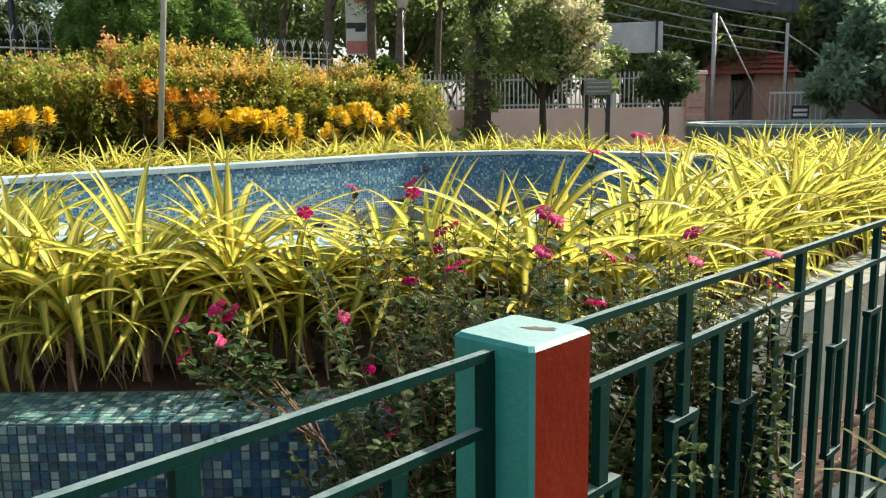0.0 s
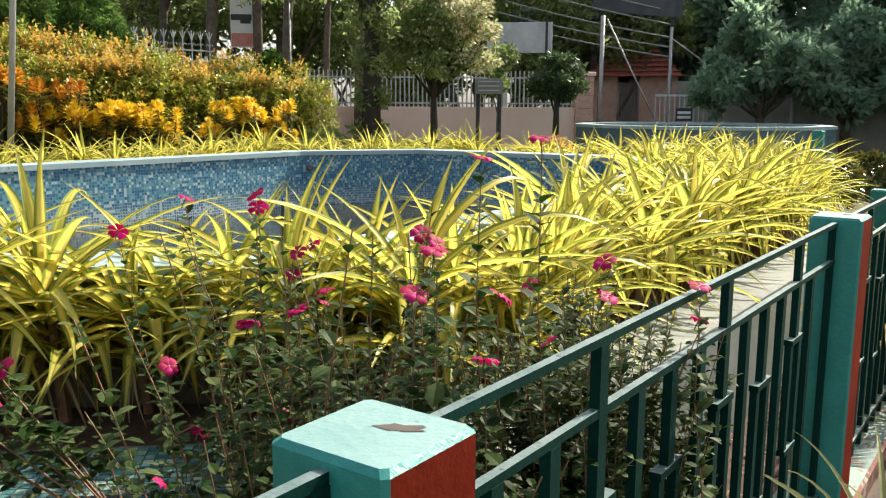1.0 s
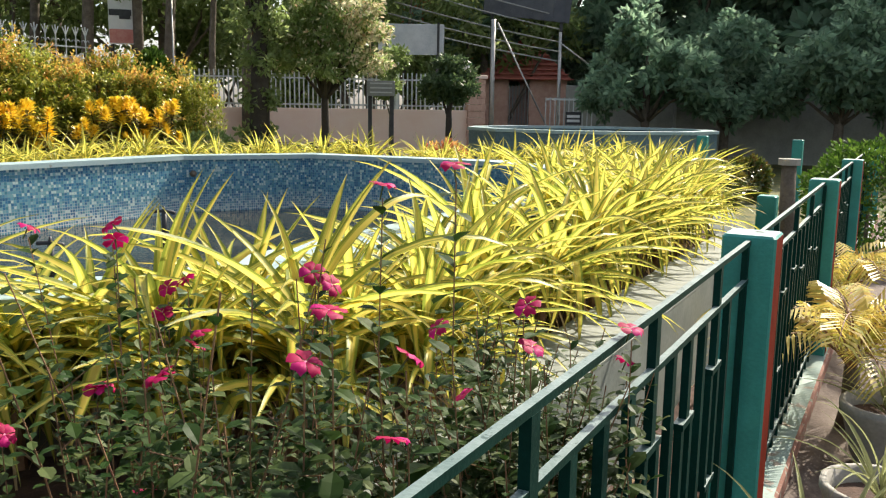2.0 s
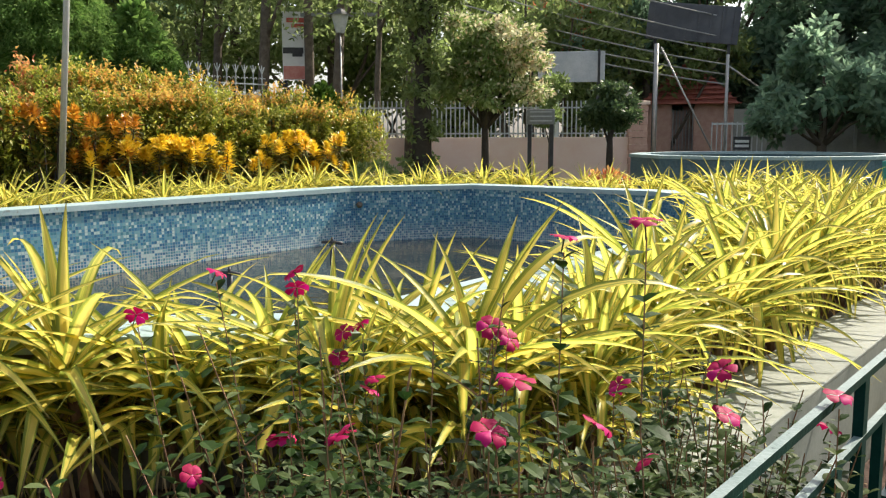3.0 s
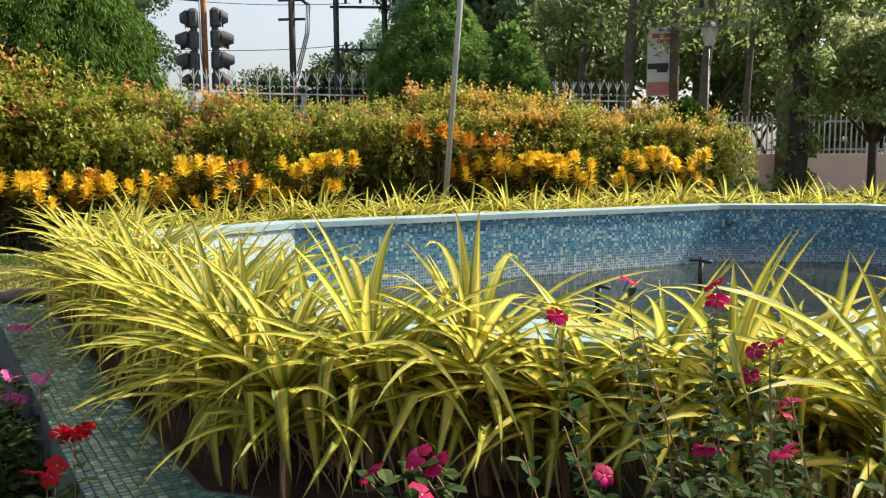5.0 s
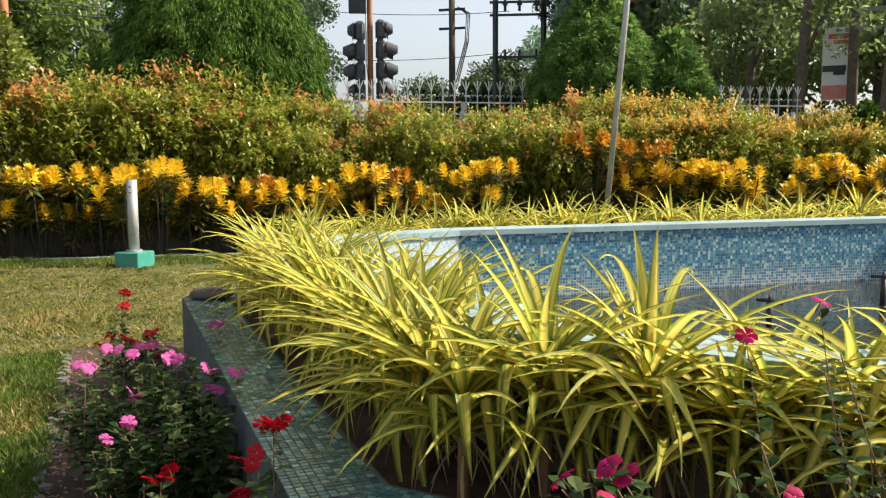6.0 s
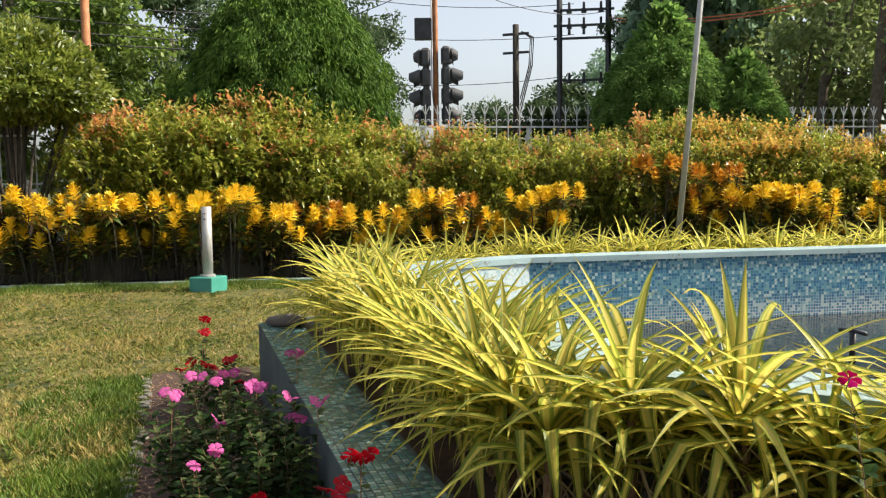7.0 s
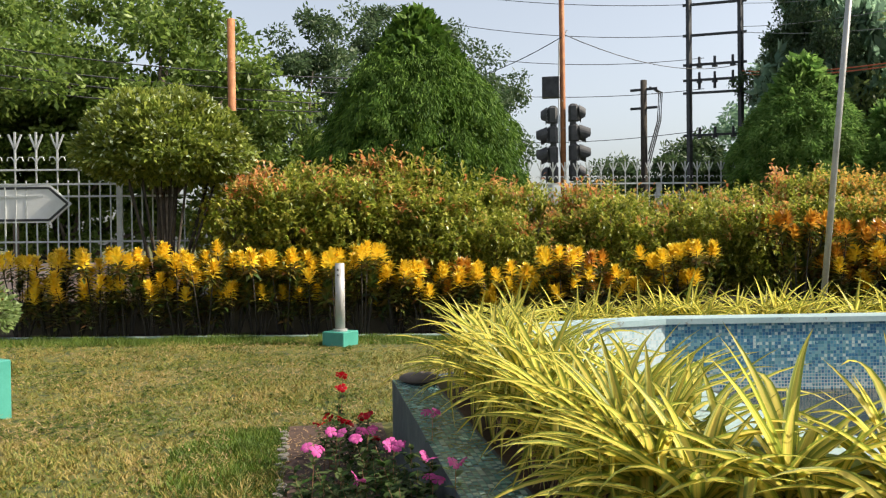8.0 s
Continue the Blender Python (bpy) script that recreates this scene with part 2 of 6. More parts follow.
M_PINK = leafy("pink petal", [(0.58, 0.08, 0.32), (0.66, 0.13, 0.40)], 0.6, 0.35, 0.2)
M_RED = leafy("red petal", [(0.48, 0.004, 0.016), (0.56, 0.006, 0.022), (0.40, 0.003, 0.012)], 0.6, 0.35, 0.2)
M_EYE = surface("flower eye", (0.50, 0.12, 0.25), (0.62, 0.25, 0.34), 50, 100, 0.6, 0.1)
M_HEDGE = leafy("hedge leaf", [(0.105, 0.16, 0.018), (0.26, 0.315, 0.034), (0.51, 0.50, 0.09), (0.17, 0.23, 0.025), (0.64, 0.58, 0.14)], 0.32, 0.50, 0.6)
M_TIPS = leafy("hedge young leaf", [(0.60, 0.20, 0.08), (0.66, 0.34, 0.11), (0.62, 0.42, 0.13), (0.50, 0.12, 0.06), (0.64, 0.46, 0.16)], 0.4, 0.5)
M_TIPS_GOLD = leafy("hedge golden young leaf", [(0.66, 0.38, 0.07), (0.70, 0.50, 0.11), (0.62, 0.28, 0.07), (0.66, 0.54, 0.14)], 0.4, 0.5)
M_CROTON = leafy("croton young leaf", [(0.92, 0.65, 0.03), (0.94, 0.74, 0.08), (0.88, 0.55, 0.02)], 0.35, 0.4, 0.5)
M_CROTON_ORANGE = leafy("croton orange leaf", [(0.68, 0.30, 0.03), (0.76, 0.44, 0.05), (0.42, 0.15, 0.02)], 0.35, 0.35, 0.5)
M_CROTON_OLD = leafy("croton old leaf", [(0.035, 0.07, 0.015), (0.08, 0.11, 0.02), (0.20, 0.19, 0.03), (0.12, 0.05, 0.02)], 0.3, 0.25, 0.6)
M_CONIFER = leafy("conifer spray", [(0.036, 0.085, 0.012), (0.08, 0.16, 0.021), (0.165, 0.27, 0.042)], 0.6, 0.3, 0.15)
M_CONIFER_LIGHT = leafy("light conifer spray", [(0.075, 0.16, 0.035), (0.15, 0.27, 0.06), (0.25, 0.38, 0.10)], 0.6, 0.5, 0.15)
M_TREE = leafy("tree leaf", [(0.075, 0.13, 0.025), (0.145, 0.225, 0.04), (0.26, 0.34, 0.07)], 0.45, 0.5)
M_PARK = leafy("park tree leaf", [(0.14, 0.20, 0.065), (0.23, 0.30, 0.10), (0.34, 0.40, 0.17)], 0.45, 0.65)
M_PARK_DARK = leafy("dark park leaf", [(0.16, 0.27, 0.18), (0.25, 0.38, 0.25), (0.34, 0.47, 0.31)], 0.6, 0.65, 0.2)
M_TOPIARY = leafy("clipped tree leaf", [(0.10, 0.145, 0.022), (0.20, 0.25, 0.035), (0.34, 0.37, 0.07)], 0.45, 0.35)
M_TREE_DARK = leafy("dark tree leaf", [(0.045, 0.085, 0.035), (0.075, 0.125, 0.05), (0.12, 0.17, 0.07)], 0.5, 0.45)
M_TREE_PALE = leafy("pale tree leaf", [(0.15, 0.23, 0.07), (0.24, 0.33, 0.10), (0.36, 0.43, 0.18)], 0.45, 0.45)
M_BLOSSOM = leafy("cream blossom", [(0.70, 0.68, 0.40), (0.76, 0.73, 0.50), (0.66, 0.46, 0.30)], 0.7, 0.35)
M_RED_TREE = leafy("orange blossom", [(0.52, 0.15, 0.07), (0.60, 0.24, 0.12)], 0.6, 0.4)
M_WHITE_BUD = leafy("white bud", [(0.7, 0.75, 0.6), (0.6, 0.7, 0.45)], 0.6, 0.3)
M_BARK = surface("bark", (0.07, 0.055, 0.04), (0.16, 0.13, 0.10), 7, 60, 0.95, 0.9)
M_BARK_DARK = surface("dark bark", (0.025, 0.02, 0.015), (0.06, 0.05, 0.04), 7, 60, 0.95, 0.9)
M_GALV = surface("galvanised steel", (0.34, 0.34, 0.33), (0.46, 0.45, 0.43), 9, 80, 0.45, 0.1, 0.3)
M_FENCE = surface("silver fence paint", (0.38, 0.40, 0.40), (0.58, 0.60, 0.59), 6, 60, 0.5, 0.2, 0.2)
M_DARKSTEEL = surface("dark steel", (0.02, 0.022, 0.025), (0.05, 0.05, 0.055), 9, 60, 0.5, 0.2, 0.3)
M_SIGNAL = surface("dusty black paint", (0.030, 0.032, 0.035), (0.075, 0.075, 0.078), 5, 60, 0.6, 0.2)
M_HOARD = surface("faded dark sheet", (0.055, 0.06, 0.075), (0.10, 0.105, 0.12), 2, 40, 0.6, 0.2)
M_RUST = surface("orange rusted paint", (0.24, 0.085, 0.03), (0.42, 0.17, 0.06), 5, 40, 0.7, 0.4, c3=(0.62, 0.50, 0.42), spots=0.64)
M_WHITE = surface("white paint", (0.62, 0.63, 0.62), (0.74, 0.75, 0.74), 4, 50, 0.5, 0.1)
M_BOARD = surface("weathered grey white sheet", (0.36, 0.39, 0.42), (0.52, 0.54, 0.56), 2.5, 40, 0.6, 0.15)
M_PEACH = surface("peach wall", (0.84, 0.60, 0.48), (0.88, 0.68, 0.57), 2.2, 30, 0.85, 0.3)
M_BRICKISH = surface("pink stone", (0.52, 0.30, 0.23), (0.64, 0.42, 0.33), 6, 40, 0.85, 0.4)
M_ROOF = surface("red roof tile", (0.34, 0.10, 0.07), (0.46, 0.16, 0.12), 5, 40, 0.8, 0.5)
M_CABLE = surface("cable", (0.03, 0.03, 0.03), (0.06, 0.06, 0.06), 9, 60, 0.6, 0.1)
M_CABLE_PALE = surface("pale cable", (0.25, 0.25, 0.24), (0.35, 0.35, 0.33), 9, 60, 0.6, 0.1)
M_CABLE_ORANGE = surface("orange cable", (0.55, 0.13, 0.05), (0.62, 0.18, 0.08), 9, 60, 0.6, 0.1)
M_EASTWALL = surface("mossy stained wall", (0.22, 0.225, 0.20), (0.34, 0.33, 0.29), 2, 30, 0.9, 0.4)
M_DARKWALL = surface("dark wall", (0.05, 0.04, 0.035), (0.10, 0.08, 0.07), 2, 30, 0.9, 0.4)
M_GREYPANEL = surface("grey panel", (0.16, 0.17, 0.18), (0.24, 0.25, 0.26), 3, 40, 0.6, 0.2)


# ---- mesh helpers ----
class Mesh:
    """Gathers vertices, faces, UVs and material slots, and links them as one mesh object."""

    def __init__(self):
        self.v, self.f, self.uv, self.mi = [], [], [], []

    def add(self, verts, faces, uvs=None, mi=0):
        o = len(self.v)
        self.v.extend(verts)
        for f in faces:
            self.f.append([i + o for i in f])
            self.mi.append(mi)
            self.uv.extend([uvs[i] for i in f] if uvs else [(0.0, 0.0)] * len(f))

    def data(self, name, mats, smooth=False):
        me = bpy.data.meshes.new(name)
        me.from_pydata([tuple(v) for v in self.v], [], self.f)
        lay = me.uv_layers.new(name="UVMap")
        lay.data.foreach_set("uv", [c for uv in self.uv for c in uv])
        for m in mats if isinstance(mats, (list, tuple)) else [mats]:
            me.materials.append(m)
        me.polygons.foreach_set("material_index", self.mi)
        if smooth:
            me.polygons.foreach_set("use_smooth", [True] * len(self.f))
        me.update()
        return me

    def box(self, c, size, ax=(1, 0, 0), mi=0, bevel=0.0):
        """A box about c; ax: its horizontal x axis. A bevel cuts its upright and top edges."""
        ax = Vector((ax[0], ax[1], 0)).normalized()
        ay = Vector((-ax.y, ax.x, 0))
        hx, hy, hz = (s / 2 for s in size)
        c = Vector(c)
        b = min(bevel, hx * 0.9, hy * 0.9, hz * 0.9)
        if not b:
            ring = lambda z, k: [c + ax * x * hx + ay * y * hy + Vector((0, 0, z)) for x, y in ((-1, -1), (1, -1), (1, 1), (-1, 1))]
            vs = ring(-hz, 0) + ring(hz, 0)
            self.add(vs, [(3, 2, 1, 0), (4, 5, 6, 7)] + [(i, (i + 1) % 4, 4 + (i + 1) % 4, 4 + i) for i in range(4)], mi=mi)
            return

        def octa(z, k):
            x, y = hx - k, hy - k
            return [c + ax * p + ay * q + Vector((0, 0, z)) for p, q in ((-x + b, -y), (x - b, -y), (x, -y + b), (x, y - b), (x - b, y), (-x + b, y), (-x, y - b), (-x, -y + b))]

        vs = octa(-hz, 0) + octa(hz - b, 0) + octa(hz, b)
        fs = [tuple(range(7, -1, -1)), tuple(range(16, 24))]
        for r in (0, 8):
            fs += [(r + i, r + (i + 1) % 8, r + 8 + (i + 1) % 8, r + 8 + i) for i in range(8)]
        self.add(vs, fs, mi=mi)

    def tube(self, pts, r0, r1=None, n=8, mi=0, cap=True):
        """A round tube along the points, tapering from r0 to r1."""
        r1 = r0 if r1 is None else r1
        pts = [Vector(p) for p in pts]
        vs, fs = [], []
        for k, p in enumerate(pts):
            d = (pts[min(k + 1, len(pts) - 1)] - pts[max(k - 1, 0)]).normalized()
            a = d.orthogonal().normalized() if abs(d.z) < 0.99 else Vector((1, 0, 0))
            if abs(d.z) >= 0.99:
                a = (a - d * a.dot(d)).normalized()
            else:
                a = d.cross(Vector((0, 0, 1))).normalized()
            e = d.cross(a)
            r = r0 + (r1 - r0) * k / max(1, len(pts) - 1)
            vs += [p + a * math.cos(2 * math.pi * i / n) * r + e * math.sin(2 * math.pi * i / n) * r for i in range(n)]
        for k in range(len(pts) - 1):
            fs += [(k * n + i, k * n + (i + 1) % n, (k + 1) * n + (i + 1) % n, (k + 1) * n + i) for i in range(n)]
        if cap:
            fs += [tuple(range(n - 1, -1, -1)), tuple(range((len(pts) - 1) * n, len(pts) * n))]
        self.add(vs, fs, mi=mi)

    def bar(self, a, b, w, h, mi=0):
        """A square bar from a to b, w wide across and h high."""
        a, b = Vector(a), Vector(b)
        d = (b - a).normalized()
        s = d.cross(Vector((0, 0, 1)))
        s = s.normalized() if s.length > 1e-4 else Vector((1, 0, 0))
        u = s.cross(d)
        vs = [p + s * x * w / 2 + u * y * h / 2 for p in (a, b) for x, y in ((-1, -1), (1, -1), (1, 1), (-1, 1))]
        self.add(vs, [(0, 1, 2, 3), (7, 6, 5, 4)] + [(i, 4 + i, 4 + (i + 1) % 4, (i + 1) % 4) for i in range(4)], mi=mi)

    def leaf(self, base, d, up, length, width, mi=0, droop=0.15, fold=0.15):
        """A small pointed leaf of four faces, folded along its rib."""
        s = d.cross(up)
        s = s.normalized() if s.length > 1e-4 else Vector((1, 0, 0))
        n = s.cross(d)
        m = base + d * length * 0.45 + n * fold * width
        t = base + d * length - n * droop * length
        self.add([base, m + s * width / 2, t, m - s * width / 2, base + d * length * 0.45], [(0, 1, 4), (1, 2, 4), (0, 4, 3), (4, 2, 3)], mi=mi)

    def quad_leaf(self, base, d, s, length, width, mi=0):
        """A cheap leaf: one kite-shaped face."""
        m = base + d * length * 0.5
        self.add([base, m + s * width / 2, base + d * length, m - s * width / 2], [(0, 1, 2, 3)], mi=mi)


def thing(name, at, label, category, group="", kind=""):
    ob = new(name)
    ob.empty_display_size = 0.1
    ob.location = at
    return tagged(ob, label, category, group, kind)


def part(name, mesh, mats, parent, label="", smooth=False, at=None):
    """One mesh object under a thing or part. The mesh is in the parent's own space."""
    ob = new(name, mesh.data(name, mats, smooth) if isinstance(mesh, Mesh) else mesh)
    ob.parent = parent
    if at is not None:
        ob.matrix_basis = at
    if label:
        ob["label"] = label
    return ob


def solid(name, mesh, mats, label, category, kind="", smooth=False, group=""):
    """A thing that is one mesh, in world space."""
    return tagged(new(name, mesh.data(name, mats, smooth)), label, category, group, kind)


def rand_dir(r, zmin=-1.0):
    while True:
        v = Vector((r.uniform(-1, 1), r.uniform(-1, 1), r.uniform(zmin, 1)))
        if 0.05 < v.length < 1:
            return v.normalized()


def line_offset(pts, d):
    """A closed outline moved inwards by d (outline runs counter-clockwise)."""
    out = []
    for i, p in enumerate(pts):
        a, b, c = Vector(pts[i - 1]), Vector(p), Vector(pts[(i + 1) % len(pts)])
        u, v = (b - a).normalized(), (c - b).normalized()
        n1, n2 = Vector((-u.y, u.x)), Vector((-v.y, v.x))
        k = 1 + n1.dot(n2)
        out.append(tuple(b + (n1 + n2) * d / max(k, 0.3)))
    return out


# ---- ground ----
g = Mesh()
g.add([(-400, -300, GROUND), (400, -300, GROUND), (400, 700, GROUND), (-400, 700, GROUND)], [(0, 1, 2, 3)])
solid("ground", g, M_LAWN, "patchy green and straw coloured lawn", "lawn", "structure")

# fence line and the planter round the pool
FD = Vector((0.42, 0.9075, 0)).normalized()
FN = Vector((FD.y, -FD.x, 0))
PLANTER = [(-1.0, 2.81), (0.855, 3.405), (3.05, 8.15), (3.35, 10.2), (1.95, 11.7), (-1.0, 12.25), (-2.95, 11.2), (-5.2, 6.9), (-4.82, 4.29)]
POOL = [(-0.945, 3.89), (0.085, 4.215), (1.66, 7.75), (1.78, 9.05), (1.02, 10.30), (-0.93, 11.0), (-2.1, 10.3), (-4.1, 6.35), (-4.2, 5.22)]
PIPES = [(-1.8, 7.08, 0.20), (-1.62, 8.55, 0.24)]
LEDGE_Z, SOIL_Z, RIM_Z, WATER_Z = 0.45, 0.40, 0.85, 0.27


def ring_wall(name, outer, inner, z0, z1, mats, top_mat=0, in_mat=0, out_mat=0, kind="structure", label="", category="", pale=-1):
    """A closed wall between two outlines, with UV in metres along it."""
    m = Mesh()
    n = len(outer)
    acc = 0.0
    for i in range(n):
        j = (i + 1) % n
        a, b, c, d = outer[i], outer[j], inner[i], inner[j]
        w = math.dist(a, b)
        h = z1 - z0
        m.add([(*a, z0), (*b, z0), (*b, z1), (*a, z1)], [(0, 1, 2, 3)], [(acc, 0), (acc + w, 0), (acc + w, h), (acc, h)], out_mat)
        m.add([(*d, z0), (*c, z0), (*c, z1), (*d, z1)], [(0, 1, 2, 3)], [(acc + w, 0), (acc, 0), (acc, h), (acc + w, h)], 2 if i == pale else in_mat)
        k = math.dist(a, c)
        m.add([(*a, z1), (*b, z1), (*d, z1), (*c, z1)], [(0, 1, 2, 3)], [(acc, 0), (acc + w, 0), (acc + w, k), (acc, k)], top_mat)
        acc += w
    return solid(name, m, mats, label, category, kind)


def flat(name, outline, z, mat, label, category, kind="structure"):
    m = Mesh()
    m.add([(*p, z) for p in outline], [tuple(range(len(outline)))])
    return solid(name, m, mat, label, category, kind)


ring_wall("planter_wall", PLANTER, line_offset(PLANTER, 0.30), GROUND, LEDGE_Z, [M_GROUT, M_CONCRETE], 0, 1, 0, label="raised planter wall clad in teal and blue glass mosaic", category="wall")
POOL_OUT = line_offset(POOL, -0.25)


def ring_flat(name, outer, inner, z, mat, label, category):
    m = Mesh()
    n = len(outer)
    for i in range(n):
        j = (i + 1) % n
        m.add([(*outer[i], z), (*outer[j], z), (*inner[j], z), (*inner[i], z)], [(0, 1, 2, 3)])
    return solid(name, m, mat, label, category, "structure")


ring_flat("planter_soil", line_offset(PLANTER, 0.298), POOL_OUT, SOIL_Z, M_SOIL, "dark brown damp garden soil in the planter", "soil")
# inner face 7 turns to the sun: its brightness is put into paler tiles
ring_wall("pool_wall", POOL_OUT, POOL, GROUND, RIM_Z - 0.045, [M_POOL, M_BEDWALL, M_POOL_LIT], 1, 0, 1, label="pool wall lined with blue glass mosaic", category="wall", pale=7)
ring_wall("pool_coping", line_offset(POOL, -0.27), line_offset(POOL, 0.02), RIM_Z - 0.045, RIM_Z, [M_RIM], label="pale blue white pool coping slab", category="coping")
flat("pool_water", line_offset(POOL, -0.02), WATER_Z, M_WATER, "still brownish shallow pool water", "water")
for x, y, h in PIPES:
    t = thing("fountain_pipe", (x, y, WATER_Z - 0.02), "short dark fountain pipe standing in the shallow pool", "pipe", "fountain pipes")
    m = Mesh()
    m.tube([(0, 0, 0), (0, 0, h)], 0.022, 0.020, 10)
    part("shaft", m, M_DARKSTEEL, t, smooth=True)
    m = Mesh()
    m.tube([(-0.10, 0.02, h), (0, 0, h + 0.01), (0.10, -0.02, h)], 0.014, 0.014, 8)
    part("cross_pipe", m, M_DARKSTEEL, t, smooth=True)
    m = Mesh()
    m.tube([(0, 0, h), (0, 0, h + 0.05)], 0.016, 0.008, 8)
    part("nozzle", m, M_DARKSTEEL, t, smooth=True)
t = thing("wall_inlet", (-2.02, 10.33, 0.665), "round brass water inlet set in the pool wall", "inlet")
m = Mesh()
m.tube([(0, 0.03, 0), (0.01, -0.01, 0), (0.016, -0.022, 0)], 0.036, 0.022, 14)
part("flange", m, M_BARK, t, smooth=True)
m = Mesh()
m.tube([(0.012, -0.015, 0), (0.03, -0.05, 0)], 0.016, 0.014, 10)
part("spout", m, M_BARK, t, smooth=True)
R0, R1 = Vector((*PLANTER[1], 0)), Vector((*PLANTER[2], 0))
ru = (R1 - R0).normalized()
rin = Vector((-ru.y, ru.x, 0))
m = Mesh()
c = (R0 + R1) / 2 + rin * 0.142 + ru * 0.02
m.box((c.x, c.y, LEDGE_Z + 0.004), ((R1 - R0).length - 0.04, 0.315, 0.014), ru, 0, 0.004)
c = (R0 + R1) / 2 - rin * 0.008
m.box((c.x, c.y, (LEDGE_Z - 0.005 + GROUND) / 2), ((R1 - R0).length - 0.02, 0.014, LEDGE_Z - 0.005 - GROUND), ru)
solid("planter_plaster", m, M_PLASTER, "pale weathered plaster on the planter side facing the fence", "wall", "structure")
# soil beds in front of the planter
LD = Vector((-0.93, 0.36, 0)).normalized()
LN = Vector((-LD.y, LD.x, 0))
C0 = Vector((-1.0, 2.81, 0))
bed = [C0 + LD * s + LN * o for s, o in ((-0.2, 0.0), (-0.2, 0.80), (5.15, 0.80), (5.15, 0.0))]
m = Mesh()
m.add([(p.x, p.y, GROUND + 0.012) for p in bed], [(0, 1, 2, 3)])
solid("flower_bed", m, M_SOIL, "brown soil flower bed beside the planter", "soil", "structure")
P1 = Vector((0.93, 2.314, 0))
m = Mesh()
fa, fb = P1 - FD * 2.6, P1 + FD * 9
m.add([(-0.81, 2.73, GROUND + 0.008), (fa.x, fa.y, GROUND + 0.008), (fb.x, fb.y, GROUND + 0.008), (4.0, 10.2, GROUND + 0.008), (3.05, 8.15, GROUND + 0.008), (0.855, 3.405, GROUND + 0.008)], [(0, 1, 2, 3, 4, 5)])
solid("border_soil", m, M_SOIL, "dark soil strip between fence and planter", "soil", "structure")


# ---- garden fence ----
garden_fence = thing("garden_fence", (0, 0, 0), "dark green steel garden fence with teal and red posts", "fence")


def fence_post(at, top=1.0):
    m = Mesh()
    h = top - GROUND
    m.box((at[0], at[1], GROUND + h / 2), (0.158, 0.158, h), FD, 0, 0.007)
    me = m.data("post", [M_TEALPAINT, M_REDPAINT, M_TEALTOP])
    for p in me.polygons:
        if p.normal.dot(FN) > 0.75:
            p.material_index = 1
        elif p.normal.z > 0.9:
            p.material_index = 2
    t = part("post", me, None, garden_fence, "square concrete post painted teal with a red face")
    b = Mesh()
    r = random.Random(int(at[1] * 100))
    pts = [(at[0] + 0.022 + (0.015 + r.uniform(-0.009, 0.010)) * math.cos(6.283 * i / 14) * (1.5 if i % 3 else 1.0), at[1] + 0.012 + (0.010 + r.uniform(-0.006, 0.007)) * math.sin(6.283 * i / 14), top + 0.0008) for i in range(14)]
    b.add(pts, [tuple(range(14))])
    part("bare_patch", b, M_DARKWALL, t, "dark bare concrete patch")


RAIL_T, RAIL_L = 0.985, 0.868


def fence_panel(a, b):
    """Two top rails, plain bars, and bars that fork into a narrow loop."""
    w = (b - a).length

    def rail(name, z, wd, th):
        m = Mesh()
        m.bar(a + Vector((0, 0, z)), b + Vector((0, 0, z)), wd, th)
        # top face in the paler colour that stands for light from above
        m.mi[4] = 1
        part(name, m, [M_BARS, M_RAIL_LIT], garden_fence)

    def upright(s, z0, z1, wd=0.030):
        m = Mesh()
        c = a + FD * s
        m.box((c.x, c.y, (z0 + z1) / 2), (wd, 0.018, z1 - z0), FD)
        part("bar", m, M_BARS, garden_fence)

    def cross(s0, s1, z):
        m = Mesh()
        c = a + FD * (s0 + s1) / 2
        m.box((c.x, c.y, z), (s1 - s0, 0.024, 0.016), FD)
        # upper face in the paler colour that stands for light from above
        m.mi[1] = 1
        part("cross_bar", m, [M_BARS, M_RAIL_LIT], garden_fence)

    rail("top_rail", RAIL_T - 0.007, 0.015, 0.014)
    rail("lower_rail", RAIL_L - 0.007, 0.015, 0.014)
    rail("foot_rail", 0.07, 0.034, 0.018)
    for s_ in (0.016, w - 0.016):
        upright(s_, 0.0, RAIL_T - 0.0142)
    step = 0.157
    for k in range(2, int(w / step + 0.7)):
        s_ = (k - 1) * step
        if k % 2 == 0:
            fork = 0.70 if k % 4 == 0 else 0.655
            upright(s_, fork, (RAIL_T if k % 4 == 0 else RAIL_L) - 0.0142)
            cross(s_ - 0.056, s_ + 0.056, fork)
            low = 0.38 if k % 4 == 0 else 0.33
            for o in (-0.043, 0.043):
                upright(s_ + o, low, fork, 0.026)
            cross(s_ - 0.056, s_ + 0.056, low)
            upright(s_, 0.0, low)
        else:
            upright(s_, 0.0, RAIL_L - 0.0142)


POSTS = [P1 - FD * 4.75, P1 - FD * 2.4, P1, Vector((1.90, 4.40, 0)), Vector((2.965, 6.72, 0)), Vector((4.02, 9.0, 0)), Vector((5.07, 11.27, 0)), Vector((6.12, 13.54, 0))]
for p in POSTS:
    fence_post(p)
for p, q in zip(POSTS, POSTS[1:]):
    fence_panel(p + FD * 0.075, q - FD * 0.075)
m = Mesh()
ka, kb = P1 - FD * 5, P1 + FD * 13
c = (ka + kb) / 2 - FN * 0.03
m.box((c.x, c.y, -0.055), ((kb - ka).length, 0.25, 0.09), FD, 0, 0.012)
me = m.data("kerb", [M_KERB, M_EDGE])
